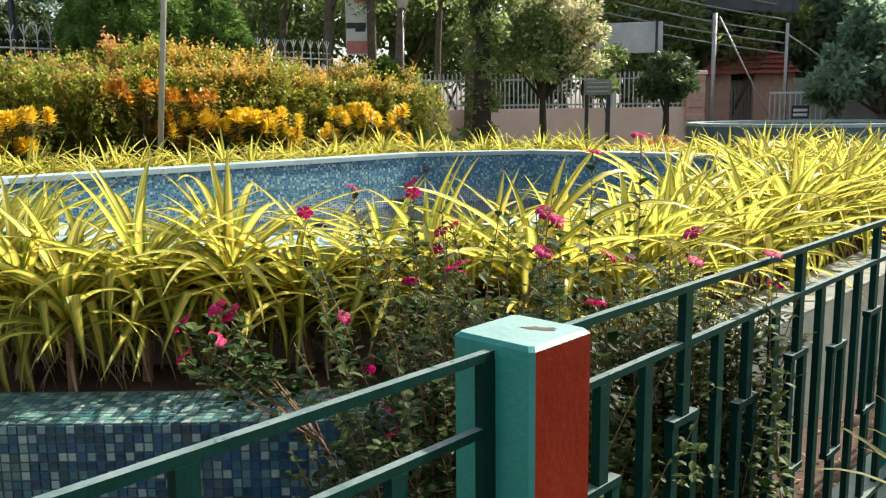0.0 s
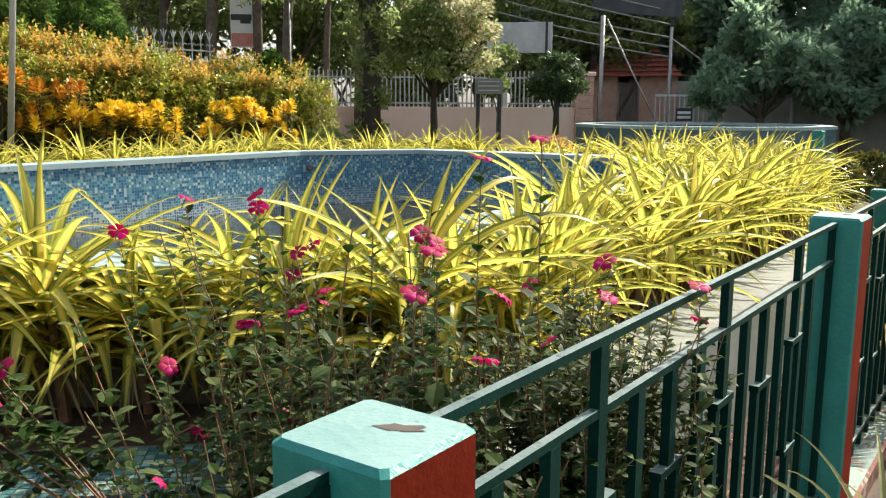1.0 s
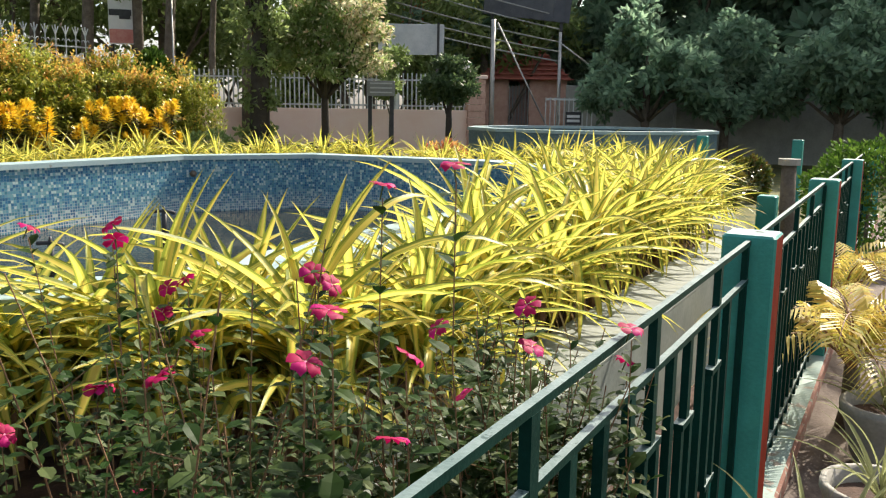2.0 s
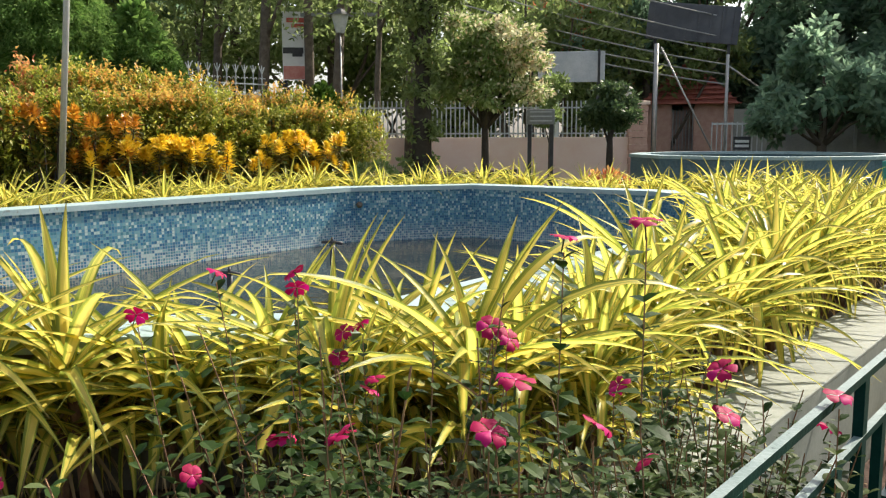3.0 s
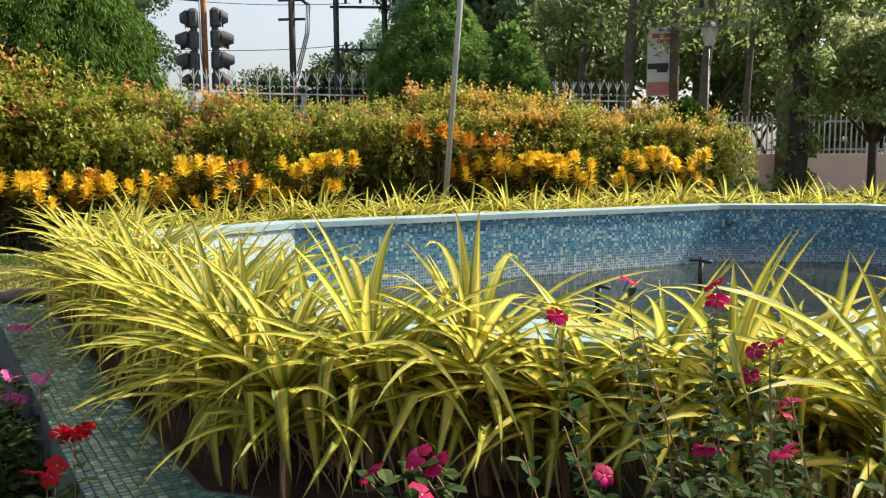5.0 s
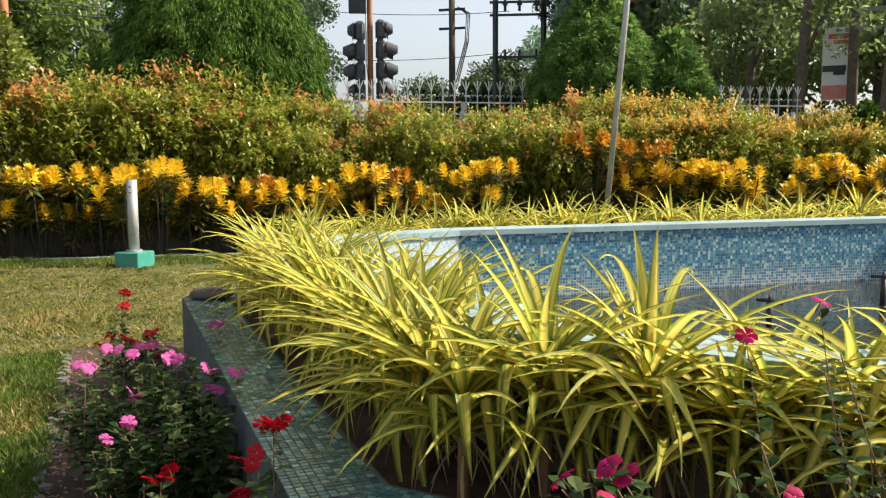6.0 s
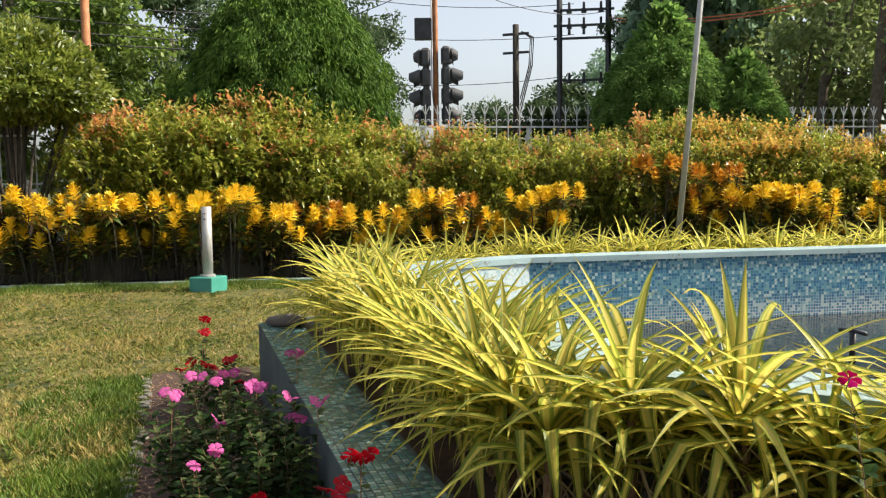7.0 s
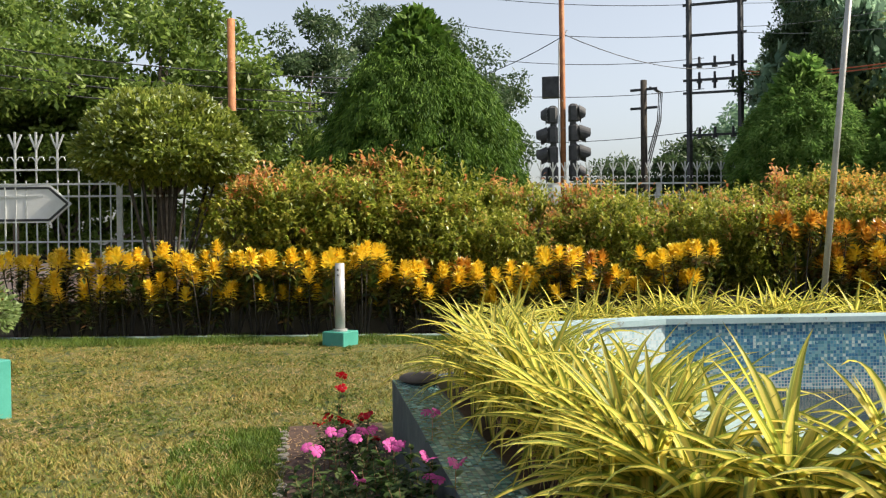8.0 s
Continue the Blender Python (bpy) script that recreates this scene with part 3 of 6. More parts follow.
for p in me.polygons:
    if p.normal.dot(FN) > 0.7:
        p.material_index = 1
tagged(new("kerb", me), "low kerb under the fence painted pale teal with a red edge", "kerb", kind="structure")
m = Mesh()
pa, pb = ka + FN * 0.09, kb + FN * 0.09
m.add([(*p.xy, GROUND + 0.006) for p in (pa, pa + FN * 1.6, pb + FN * 1.6, pb)], [(0, 1, 2, 3)])
solid("path", m, M_PATH, "dusty brown garden path beside the fence", "path", "structure")


# ---- strap-leaved border plants ----
def strap(length, width, rise, bend, kink=0.0, segs=9, droop_at=0.45, bow=0.0):
    """One strap leaf from the origin along +x: it rises, arches over and ends in a point; kink: it folds down at half length."""
    m = Mesh()
    vs, uv, fs = [], [], []
    p, a = Vector((0, 0, 0)), radians(rise)
    for k in range(segs + 1):
        u = k / segs
        w = width * (0.50 + 0.50 * min(1, u / 0.25)) * (1 - max(0, (u - 0.22) / 0.78) ** 1.6)
        w = max(w, 0.0012)
        n = Vector((-math.sin(a), 0, math.cos(a)))
        lift = n * w * 0.34
        side = Vector((0, bow * u * u, 0))
        roll_ = Vector((0, 0, bow * 2.5 * u * w))
        vs += [p + side + Vector((0, w / 2, 0)) + lift + roll_, p + side, p + side + Vector((0, -w / 2, 0)) + lift - roll_]
        uv += [(0, u), (0.5, u), (1, u)]
        p = p + Vector((math.cos(a), 0, math.sin(a))) * length / segs
        a -= radians(bend) / segs * (0.5 + 1.0 * u)
        if kink and k == int(segs * droop_at):
            a -= radians(kink)
    for k in range(segs):
        o = k * 3
        fs += [(o, o + 1, o + 4, o + 3), (o + 1, o + 2, o + 5, o + 4)]
    m.add(vs, fs, uv)
    return m


STRAPS = {
    "up": [strap(0.54, 0.047, 56, 34, bow=0.06), strap(0.60, 0.044, 47, 42, bow=-0.08), strap(0.50, 0.047, 64, 26, bow=0.04)],
    "mid": [strap(0.64, 0.044, 46, 56, bow=-0.08), strap(0.58, 0.047, 38, 42, bow=0.07), strap(0.68, 0.040, 52, 108, bow=0.10)],
    "low": [strap(0.62, 0.042, 28, 66, bow=0.09), strap(0.56, 0.038, 18, 52, bow=-0.10), strap(0.68, 0.036, 36, 92, bow=-0.05)],
    "hang": [strap(0.56, 0.056, 42, 30, 105, bow=0.04), strap(0.54, 0.052, 24, 60, 50, bow=-0.08), strap(0.58, 0.054, 50, 40, 112, droop_at=0.3, bow=0.06)],
}
STRAP_MESH = {k: [s_.data("leaf", M_STRAP, True) for s_ in v] for k, v in STRAPS.items()}
DRY_MESH = [strap(0.34, 0.013, -30, 60, bow=0.05).data("dry_leaf", M_DRY, True)]


def rosette(seed, stem):
    """The leaf poses of one plant: (kind, pick, turn, pitch, scale, height); older leaves sit lower on the stem."""
    r = random.Random(seed)
    rows = []
    for kind, count, h0, h1 in (("up", 9, 0.02, 0.08), ("mid", 12, -0.06, 0.06), ("low", 12, -0.50 * stem, 0.0), ("hang", 15, -0.40 * stem, 0.02)):
        for i in range(count):
            turn = 360 * (i + r.uniform(-0.35, 0.35)) / count + 137 * count
            rows.append((kind, r.randrange(3), turn, r.uniform(-13, 13), r.uniform(0.70, 1.15), r.uniform(h0, h1)))
    return rows


def leaf_pose(row, stem):
    kind, pick, turn, pitch, scale, h = row
    return pose(0, 0, stem + h, 0, pitch, turn) @ Matrix.Scale(scale, 4)


def strap_plant(seed, stem):
    t = thing("strap_leaf_plant", (0, 0, 0), "yellow and green variegated strap-leaved plant in the planter", "plant", "yellow strap-leaved plants")
    m = Mesh()
    m.tube([(0, 0, -0.02), (0.004, 0.003, stem * 0.5), (0, 0, stem + 0.05)], 0.022, 0.013, 7)
    part("stem", m, M_STEM, t)
    for row in rosette(seed, stem):
        part("leaf", STRAP_MESH[row[0]][row[1]], None, t, at=leaf_pose(row, stem))
    r = random.Random(seed + 50)
    for _ in range(9):
        part("dry_leaf", DRY_MESH[0], None, t, at=pose(0, 0, stem * r.uniform(0.5, 0.95), 0, r.uniform(0, 25), r.uniform(0, 360)))
    return t


def strap_plant_far(seed, stem):
    """A plant far off: the same leaves, in one mesh."""
    t = thing("strap_leaf_plant", (0, 0, 0), "yellow variegated strap-leaved plant in the far planter border", "plant", "yellow strap-leaved plants")
    m = Mesh()
    for row in rosette(seed, stem):
        src = STRAPS[row[0]][row[1]]
        mat = leaf_pose(row, stem) @ Matrix.Diagonal((1, 0.92, 1, 1))
        o = len(m.v)
        m.v.extend([mat @ v for v in src.v])
        m.f.extend([[i + o for i in f] for f in src.f])
        m.uv.extend(src.uv)
        m.mi.extend(src.mi)
    part("foliage", m, M_STRAP, t, smooth=True)
    return t


def along(a, b, off, step, jitter, r, first=0.15):
    a, b = Vector((*a, 0)), Vector((*b, 0))
    d = (b - a).normalized()
    n = Vector((-d.y, d.x, 0))
    s, out = first, []
    while s < (b - a).length:
        out.append(a + d * (s + r.uniform(-jitter, jitter)) + n * (off + r.uniform(-jitter, jitter)))
        s += step
    return out


near_templates = [strap_plant(1, 0.36), strap_plant(2, 0.32), strap_plant(3, 0.38)]
row_templates = [strap_plant(4, 0.30), strap_plant(5, 0.24), strap_plant(6, 0.34)]
far_templates = [strap_plant_far(11, 0.34), strap_plant_far(12, 0.40), strap_plant_far(13, 0.30)]
r = random.Random(21)
# the single row of tall plants at the front corner: x, y, size
FRONT = [(-1.10, 3.36, 0.84), (-0.86, 3.31, 0.88), (-0.70, 3.50, 0.90), (-0.41, 3.68, 0.94), (-0.14, 3.81, 0.84), (0.27, 3.84, 0.88), (0.58, 3.84, 0.98), (0.84, 4.36, 0.92), (0.94, 4.10, 0.70), (-0.50, 3.70, 0.80), (-0.20, 3.79, 0.80), (0.37, 4.08, 0.80), (0.36, 3.72, 0.72), (-0.92, 3.56, 0.80), (-1.35, 3.52, 0.84), (0.62, 4.16, 0.72), (-0.66, 3.65, 0.80), (0.02, 3.86, 0.80), (0.35, 4.02, 0.80), (0.47, 3.98, 0.74), (0.74, 4.06, 0.78), (1.02, 4.36, 0.80)]
left_row = along((-4.62, 4.21), (-1.15, 2.87), 0.52, 0.33, 0.05, r, 0.15) + along((-3.2, 3.66), (-1.3, 2.93), 0.76, 0.40, 0.05, r, 0.1)
right_row = along(PLANTER[1], PLANTER[2], 0.40, 0.34, 0.05, r, 1.15) + along(PLANTER[1], PLANTER[2], 0.80, 0.42, 0.05, r, 1.5) + along(PLANTER[1], PLANTER[2], 1.15, 0.42, 0.06, r, 3.6)
far = []
for i, offs in ((2, (0.4, 0.75, 1.05)), (3, (0.4, 0.7)), (4, (0.4, 0.62)), (5, (0.4, 0.62)), (6, (0.33, 0.56))):
    for o in offs:
        far += along(PLANTER[i], PLANTER[(i + 1) % 9], o, 0.25, 0.09, r, 0.2)
for o in (0.33, 0.25):
    far += along(PLANTER[7], (-4.95, 5.05), o, 0.34, 0.10, r, 0.2)


def plant_out(spots, temps, lo, hi, tilt=6):
    """Sets the templates and their copies out over the spots (x, y, or x, y and size)."""
    for k, p in enumerate(spots):
        mt = pose(p[0], p[1], SOIL_Z, r.uniform(-tilt, tilt), r.uniform(-tilt, tilt), r.uniform(0, 360))
        sc = p[2] if isinstance(p, tuple) else r.uniform(lo, hi)
        ob = temps[k % 3]
        if k < 3:
            ob.matrix_basis = mt
        else:
            ob = copy_thing(ob, mt)
        ob.scale = (sc, sc, sc)


plant_out(FRONT, near_templates, 1, 1)
plant_out(left_row + right_row, row_templates, 0.84, 1.06)
plant_out(far, far_templates, 0.70, 0.86)


# ---- hedge bed along the street fence ----
HL = Vector((-13.2, 5.4, 0))
HD = Vector((0.507, 0.862, 0)).normalized()
HN = Vector((-HD.y, HD.x, 0))


def hedge_at(s, o, z=GROUND):
    p = HL + HD * s + HN * o
    return Vector((p.x, p.y, z))


def shrub_mesh(seed, height, radius, tips, low=0.22, mat=M_TIPS, twigs=620, per=8, leaf=0.118):
    """A dense upright bush: leaves in clumps along many twigs, and young coloured leaves at the twig ends."""
    r = random.Random(seed)
    leaves = Mesh()
    for _ in range(twigs):
        a, u = r.uniform(0, 6.28), r.random()
        z = height * (0.02 + 0.86 * u ** 0.8)
        rr = radius * (0.40 + 0.60 * r.random() ** 0.5) * (1 - 0.4 * max(0, u - 0.6) / 0.4)
        rr *= 1 + 0.22 * noise.noise(Vector((math.cos(a) * 2.5, math.sin(a) * 2.5, z * 2.2 + seed)))
        base = Vector((rr * math.cos(a), rr * math.sin(a), z))
        d = (Vector((math.cos(a) * 0.7, math.sin(a) * 0.7, 0.9)) + rand_dir(r) * 0.5).normalized()
        ln_ = r.uniform(0.10, 0.26) + (0.16 if u > 0.8 and r.random() < 0.5 else 0)
        tip = r.random() < tips * (0.1 + 0.9 * u + (0.8 if u > 0.85 else 0)) * (1.0 if u > 0.78 else low) * (2.6 if noise.noise(base * 1.9 + Vector((seed, 0, 0))) > 0.12 else 0.15)
        for k in range(per):
            f = k / (per - 1)
            b = base + d * ln_ * f
            ld = (d * (0.25 + 0.6 * f) + rand_dir(r)).normalized()
            leaves.leaf(b, ld, UPZ, leaf * r.uniform(0.65, 1.2), leaf * 0.46, 1 if tip and f > 0.45 else 0, 0.2)
    return leaves.data("foliage", [M_HEDGE, mat])


m = Mesh()
m.tube([(0.03, 0, 0), (0.16, 0.03, 0.8), (0.30, 0.0, 1.75)], 0.020, 0.006, 6)
SHRUB_STEM = m.data("stem", M_BARK, True)
SHRUBS = [shrub_mesh(31, 2.1, 0.74, 0.22), shrub_mesh(32, 1.95, 0.78, 0.42), shrub_mesh(33, 2.25, 0.70, 0.14), shrub_mesh(34, 2.05, 0.76, 0.34, 0.55, M_TIPS_GOLD), shrub_mesh(35, 2.15, 0.74, 0.24, 0.55, M_TIPS_GOLD)]
r = random.Random(5)
BED_Z = 0.42
s = -0.1
k = 0
while s < 17.5:
    for o in (1.35, 2.2):
        p = hedge_at(s + r.uniform(-0.2, 0.2), o + r.uniform(-0.15, 0.15), BED_Z)
        t = thing("hedge_shrub", p, "green hedge shrub with orange red young leaves", "shrub", "hedge shrubs")
        t.rotation_euler = (0, 0, r.uniform(0, 6.28))
        sc = r.uniform(0.88, 1.06) * (1.10 if s < 4.5 else 0.875 if s < 9.4 else 0.95 if s < 13.2 else 0.86)
        t.scale = (sc, sc, sc * (1.13 if o > 2 else 0.95))
        for i in range(4):
            part("stem", SHRUB_STEM, None, t, at=pose(0, 0, 0, 0, 0, 90 * i + 20 * (k % 3)))
        f_ = part("foliage", SHRUBS[k % 3 if s < 10.5 else (3, 4, 3)[k % 3]], None, t)
        f_["kind"] = "stuff"
        k += 1
    s += 0.66


def whorl_mesh(seed, mat, low=0.72):
    """A whorl of broad pointed leaves: coloured on top, dark green below."""
    r = random.Random(seed)
    leaves = Mesh()
    for k in range(60):
        f = k / 59
        b = -Vector((0, 0, 0.34 * f * f))
        t = k * 2.4
        el = 1.35 - 1.5 * f + r.uniform(-0.15, 0.15)
        d = Vector((math.cos(t) * math.cos(el), math.sin(t) * math.cos(el), math.sin(el)))
        leaves.leaf(b, d, Vector((0, 0, 1)), r.uniform(0.14, 0.20) * (0.8 + 0.35 * f), 0.074, 0 if f < low else 1, 0.14)
    return leaves.data("whorl", [mat, M_CROTON_OLD])


WHORLS = [whorl_mesh(41 + i, M_CROTON) for i in range(3)]
WHORLS_OLD = [whorl_mesh(50 + i, M_CROTON_OLD) for i in range(2)]
WHORLS_ORANGE = [whorl_mesh(46 + i, M_CROTON_ORANGE) for i in range(3)]
STEM_MESH = []
for bend in (0.06, 0.12, 0.2):
    m = Mesh()
    m.tube([(0, 0, 0), (bend * 0.3, 0.01, 0.35), (bend, 0, 1.0)], 0.016, 0.009, 5)
    STEM_MESH.append((m.data("stem", M_BARK_DARK, True), bend))


def croton(p, height, heads, whorls, word="golden yellow"):
    """Bare stems, each with a whorl of leaves at its end and younger ones beside it."""
    t = thing("croton", p, word + " topped croton bush with bare lower stems", "shrub", "croton bushes")
    r = random.Random(int(p.x * 100) + int(p.y * 10))
    for h in range(heads):
        a = 360 * h / heads + r.uniform(-25, 25)
        z = height * r.choice((0.56, 0.68, 0.78, 0.88, 0.96, 1.0))
        me, bend = STEM_MESH[h % 3]
        st = part("stem", me, None, t, at=pose(0.10 * math.cos(radians(a)), 0.10 * math.sin(radians(a)), 0, 0, r.uniform(1, 9), a) @ Matrix.Diagonal((1, 1, z, 1)))
        wh = part("whorl", whorls[h % 3], None, st, at=pose(bend, 0, 1.0, r.uniform(-20, 20), r.uniform(-20, 20), r.uniform(0, 360)) @ Matrix.Diagonal((1, 1, 1 / z, 1)))
        wh["kind"] = "stuff"
        if h % 2:
            wh = part("lower_whorl", WHORLS_OLD[h // 2 % 2], None, st, "dark green older leaves", at=pose(bend * 0.6, 0, 0.68, r.uniform(-30, 30), r.uniform(-30, 30), r.uniform(0, 360)) @ Matrix.Diagonal((1, 1, 1 / z, 1)))
            wh["kind"] = "stuff"


s = -3.5
while s < 2.4:
    croton(hedge_at(s, 0.20 + rnd.uniform(-0.1, 0.1)), 1.48 + rnd.uniform(-0.14, 0.06), 9, WHORLS)
    s += 0.44
for s, z, n in ((2.8, 1.2, 12), (3.3, 1.15, 11), (4.1, 1.1, 10), (4.6, 1.15, 11), (5.15, 1.3, 12), (5.6, 1.38, 13), (6.75, 1.1, 5), (7.4, 1.4, 10), (7.75, 1.45, 11), (10.45, 1.2, 6), (10.9, 1.38, 14), (11.3, 1.42, 16), (11.75, 1.36, 15), (12.2, 1.42, 16), (12.6, 1.30, 13), (13.5, 1.1, 4), (14.2, 1.50, 13), (14.7, 1.55, 15), (15.3, 1.48, 13)):
    croton(hedge_at(s, 0.3), z, n, WHORLS)
for s, z, n in ((3.65, 1.25, 7), (6.05, 1.35, 10), (9.6, 1.92, 9), (10.25, 1.75, 10), (10.7, 1.78, 9)):
    croton(hedge_at(s, 0.45), z, n, WHORLS_ORANGE, "rusty orange")
c = (hedge_at(-9, 0.70) + hedge_at(22, 0.70)) / 2
m = Mesh()
m.box((c.x, c.y, (BED_Z + 0.05 + GROUND) / 2), (31, 0.12, BED_Z + 0.05 - GROUND), HD, 0, 0.01)
solid("bed_wall", m, M_BEDWALL, "dark mossy low retaining wall of the hedge bed", "wall", "structure")
m = Mesh()
c = (hedge_at(-9, -0.10) + hedge_at(22, -0.10)) / 2
m.box((c.x, c.y, GROUND + 0.02), (31, 0.14, 0.07), HD, 0, 0.01)
solid("bed_kerb", m, M_KERB, "pale teal kerb along the hedge bed", "kerb", "structure")
for name, o0, o1, z in (("bed_soil", 0.76, 3.6, BED_Z), ("lower_bed_soil", -0.03, 0.64, GROUND + 0.02)):
    m = Mesh()
    m.add([(*hedge_at(-9, o0).xy, z), (*hedge_at(22, o0).xy, z), (*hedge_at(22, o1).xy, z), (*hedge_at(-9, o1).xy, z)], [(3, 2, 1, 0)])
    solid(name, m, M_SOIL, "shaded dark soil of the hedge bed", "soil", "structure")


# ---- trees ----
def conifer(p, lobes, seed, label, drop=1.0, mat=M_CONIFER):
    """A dense conifer: ogive lobes (x, y, radius, foot, top) clad in hanging feathery sprays."""
    r = random.Random(seed)
    t = thing("conifer", p, label, "tree", "conifers")
    w = Mesh()
    w.tube([(0, 0, 0), (0.02, 0, lobes[0][4] * 0.3), (0, 0, lobes[0][4] * 0.6)], 0.11, 0.04, 8)
    part("trunk", w, M_BARK_DARK, t, smooth=True)

    def reach(u):
        """Radius share at height share u: full low down, rounding in to a blunt tip."""
        return math.sin(min(1.0, (1 - u) * 1.75) * math.pi / 2)

    m = Mesh()
    for cx, cy, rad, z0, z1 in lobes:
        sprays = int(120 * rad * (z1 - z0))
        for k in range(sprays):
            u = ((k + r.random()) / sprays) ** 0.85
            a = k * 2.39996 + r.uniform(-0.3, 0.3)
            lump = 1 + 0.16 * noise.noise(Vector((math.cos(a) * 2.6, math.sin(a) * 2.6, u * 6 + seed)))
            rr = rad * reach(u) * lump * r.choice((0.84, 0.92, 1.0, 1.03))
            out = Vector((math.cos(a), math.sin(a), 0))
            head = Vector((cx, cy, z0 + (z1 - z0) * u)) + out * rr
            ln_ = r.uniform(0.35, 0.75) * drop
            wide = r.uniform(0.07, 0.12)
            for i in range(95):
                f = r.random() ** 0.8
                side = Vector((-out.y, out.x, 0)) * r.gauss(0, wide * (1.05 - 0.65 * f))
                b = head + side + out * (0.20 * math.sin(f * 2.6) - 0.06 + r.uniform(-0.06, 0.02)) - UPZ * ln_ * f
                d = (out * r.uniform(0.1, 0.7) + side * 3 - UPZ * (r.uniform(0.3, 1.2) * drop - (1 - drop)) + rand_dir(r) * 0.3).normalized()
                m.quad_leaf(b, d, d.cross(rand_dir(r)).normalized(), r.uniform(0.08, 0.17), r.uniform(0.014, 0.030))
        for _ in range(int(2600 * rad)):
            u, a = r.random() * 0.97, r.uniform(0, 6.283)
            q = rad * 0.78 * reach(u)
            d = rand_dir(r)
            m.quad_leaf(Vector((cx + q * math.cos(a), cy + q * math.sin(a), z0 + (z1 - z0) * u)), d, d.cross(rand_dir(r)).normalized(), 0.32, 0.15)
    part("foliage", m, mat, t)


conifer((-15.3, 10.15, 0.2), [(0, 0, 2.12, 0.5, 6.3)], 61, "tall dense bright green conifer behind the hedge")
conifer((-11.5, 17.75, 0.2), [(0, 0, 1.52, 0.6, 5.3), (1.5, 0.75, 1.05, 0.6, 4.05)], 62, "dense green conifer behind the hedge", 0.75, M_CONIFER_LIGHT)
conifer((-6.65, 20.8, 0.0), [(0, 0, 0.70, 0.2, 2.5)], 63, "small dark green conifer beside the hedge", 0.5)


def tree(name, p, trunk, clumps, count, leaf, mat, label, category="tree", bark=None, seed=1, blossom=None, group="", flat_k=0.75):
    """trunk: points of the stem (x, y, z, radius); clumps: (x, y, z, radius) of the crown, all from the base."""
    r = random.Random(seed)
    t = thing(name, p, label, category, group)
    w = Mesh()
    pts = [Vector(q[:3]) for q in trunk]
    w.tube(pts, trunk[0][3], trunk[-1][3], 9)
    top = pts[-1]
    for c in clumps:
        c_ = Vector(c[:3])
        k = min(len(pts) - 1, max(1, int(len(pts) * 0.6)))
        st = pts[k]
        mid = (st + c_) / 2 + Vector((r.uniform(-0.2, 0.2), r.uniform(-0.2, 0.2), 0.15)) * c[3]
        w.tube([st, mid, c_], trunk[-1][3] * 0.8, trunk[-1][3] * 0.2, 6)
    part("trunk", w, bark or M_BARK, t, smooth=True)
    m = Mesh()
    tot = sum(c[3] ** 2 for c in clumps)
    for c in clumps:
        n = int(count * c[3] ** 2 / tot)
        sub = [(Vector(c[:3]) + Vector((d.x, d.y, d.z * flat_k)) * c[3] * r.uniform(0.45, 0.95), c[3] * r.uniform(0.22, 0.42)) for d in (rand_dir(r, -0.7) for _ in range(16))]
        for i in range(n):
            q, rad = sub[i % 16]
            d = rand_dir(r)
            b = q + Vector((d.x, d.y, d.z * 0.7)) * rad * r.random() ** 0.45
            ld = (d * 0.7 + rand_dir(r) + Vector((0, 0, -0.25))).normalized()
            mi = 0
            if blossom and r.random() < blossom(b):
                mi = 1
            m.quad_leaf(b, ld, ld.cross(rand_dir(r)).normalized(), leaf * r.uniform(0.7, 1.3), leaf * r.uniform(0.35, 0.55), mi)
    part("crown", m, mat if isinstance(mat, list) else [mat], t)
    return t


# round clipped tree with white buds and many thin stems
def topiary(p):
    r = random.Random(71)
    t = thing("clipped_tree", p, "round clipped tree with white buds on many thin stems", "tree")
    for k in range(16):
        a, q = 6.28 * k / 16, r.uniform(0.15, 0.75)
        w = Mesh()
        w.tube([(0.18 * math.cos(a), 0.18 * math.sin(a), 0), (q * 0.6 * math.cos(a), q * 0.6 * math.sin(a), 1.0), (q * 1.3 * math.cos(a), q * 1.3 * math.sin(a), 2.6)], 0.035, 0.018, 6)
        part("stem", w, M_BARK_DARK, t, smooth=True)
    m = Mesh()
    for i in range(42000):
        d = rand_dir(r, -0.45)
        k = 0.62 + 0.38 * r.random() ** 0.5
        k *= 1 + 0.10 * noise.noise(d * 2.6) + 0.13 * noise.noise(Vector((d.x * 4, d.y * 4, d.z * 11)))
        b = Vector((d.x * 1.38 * k, d.y * 1.44 * k, 2.62 + d.z * (1.18 if d.z > 0 else 0.45) * k))
        ld = (d + rand_dir(r) * 0.9).normalized()
        m.quad_leaf(b, ld, ld.cross(rand_dir(r)).normalized(), r.uniform(0.08, 0.15), r.uniform(0.04, 0.07), 1 if r.random() < 0.06 and k > 0.9 else 0)
    part("crown", m, [M_TOPIARY, M_WHITE_BUD], t)


topiary((-14.5, 4.72, 0.35))

# ---- trees of the street and the park ----
DOME = [(0, 0, 0.80, 0.42), (0.30, 0.10, 0.66, 0.34), (-0.28, 0.18, 0.68, 0.34), (0.05, -0.32, 0.66, 0.34), (0.12, 0.34, 0.62, 0.30), (-0.22, -0.22, 0.54, 0.28), (0.34, -0.2, 0.50, 0.26), (-0.36, 0.0, 0.48, 0.25), (0.02, 0.05, 0.52, 0.32)]


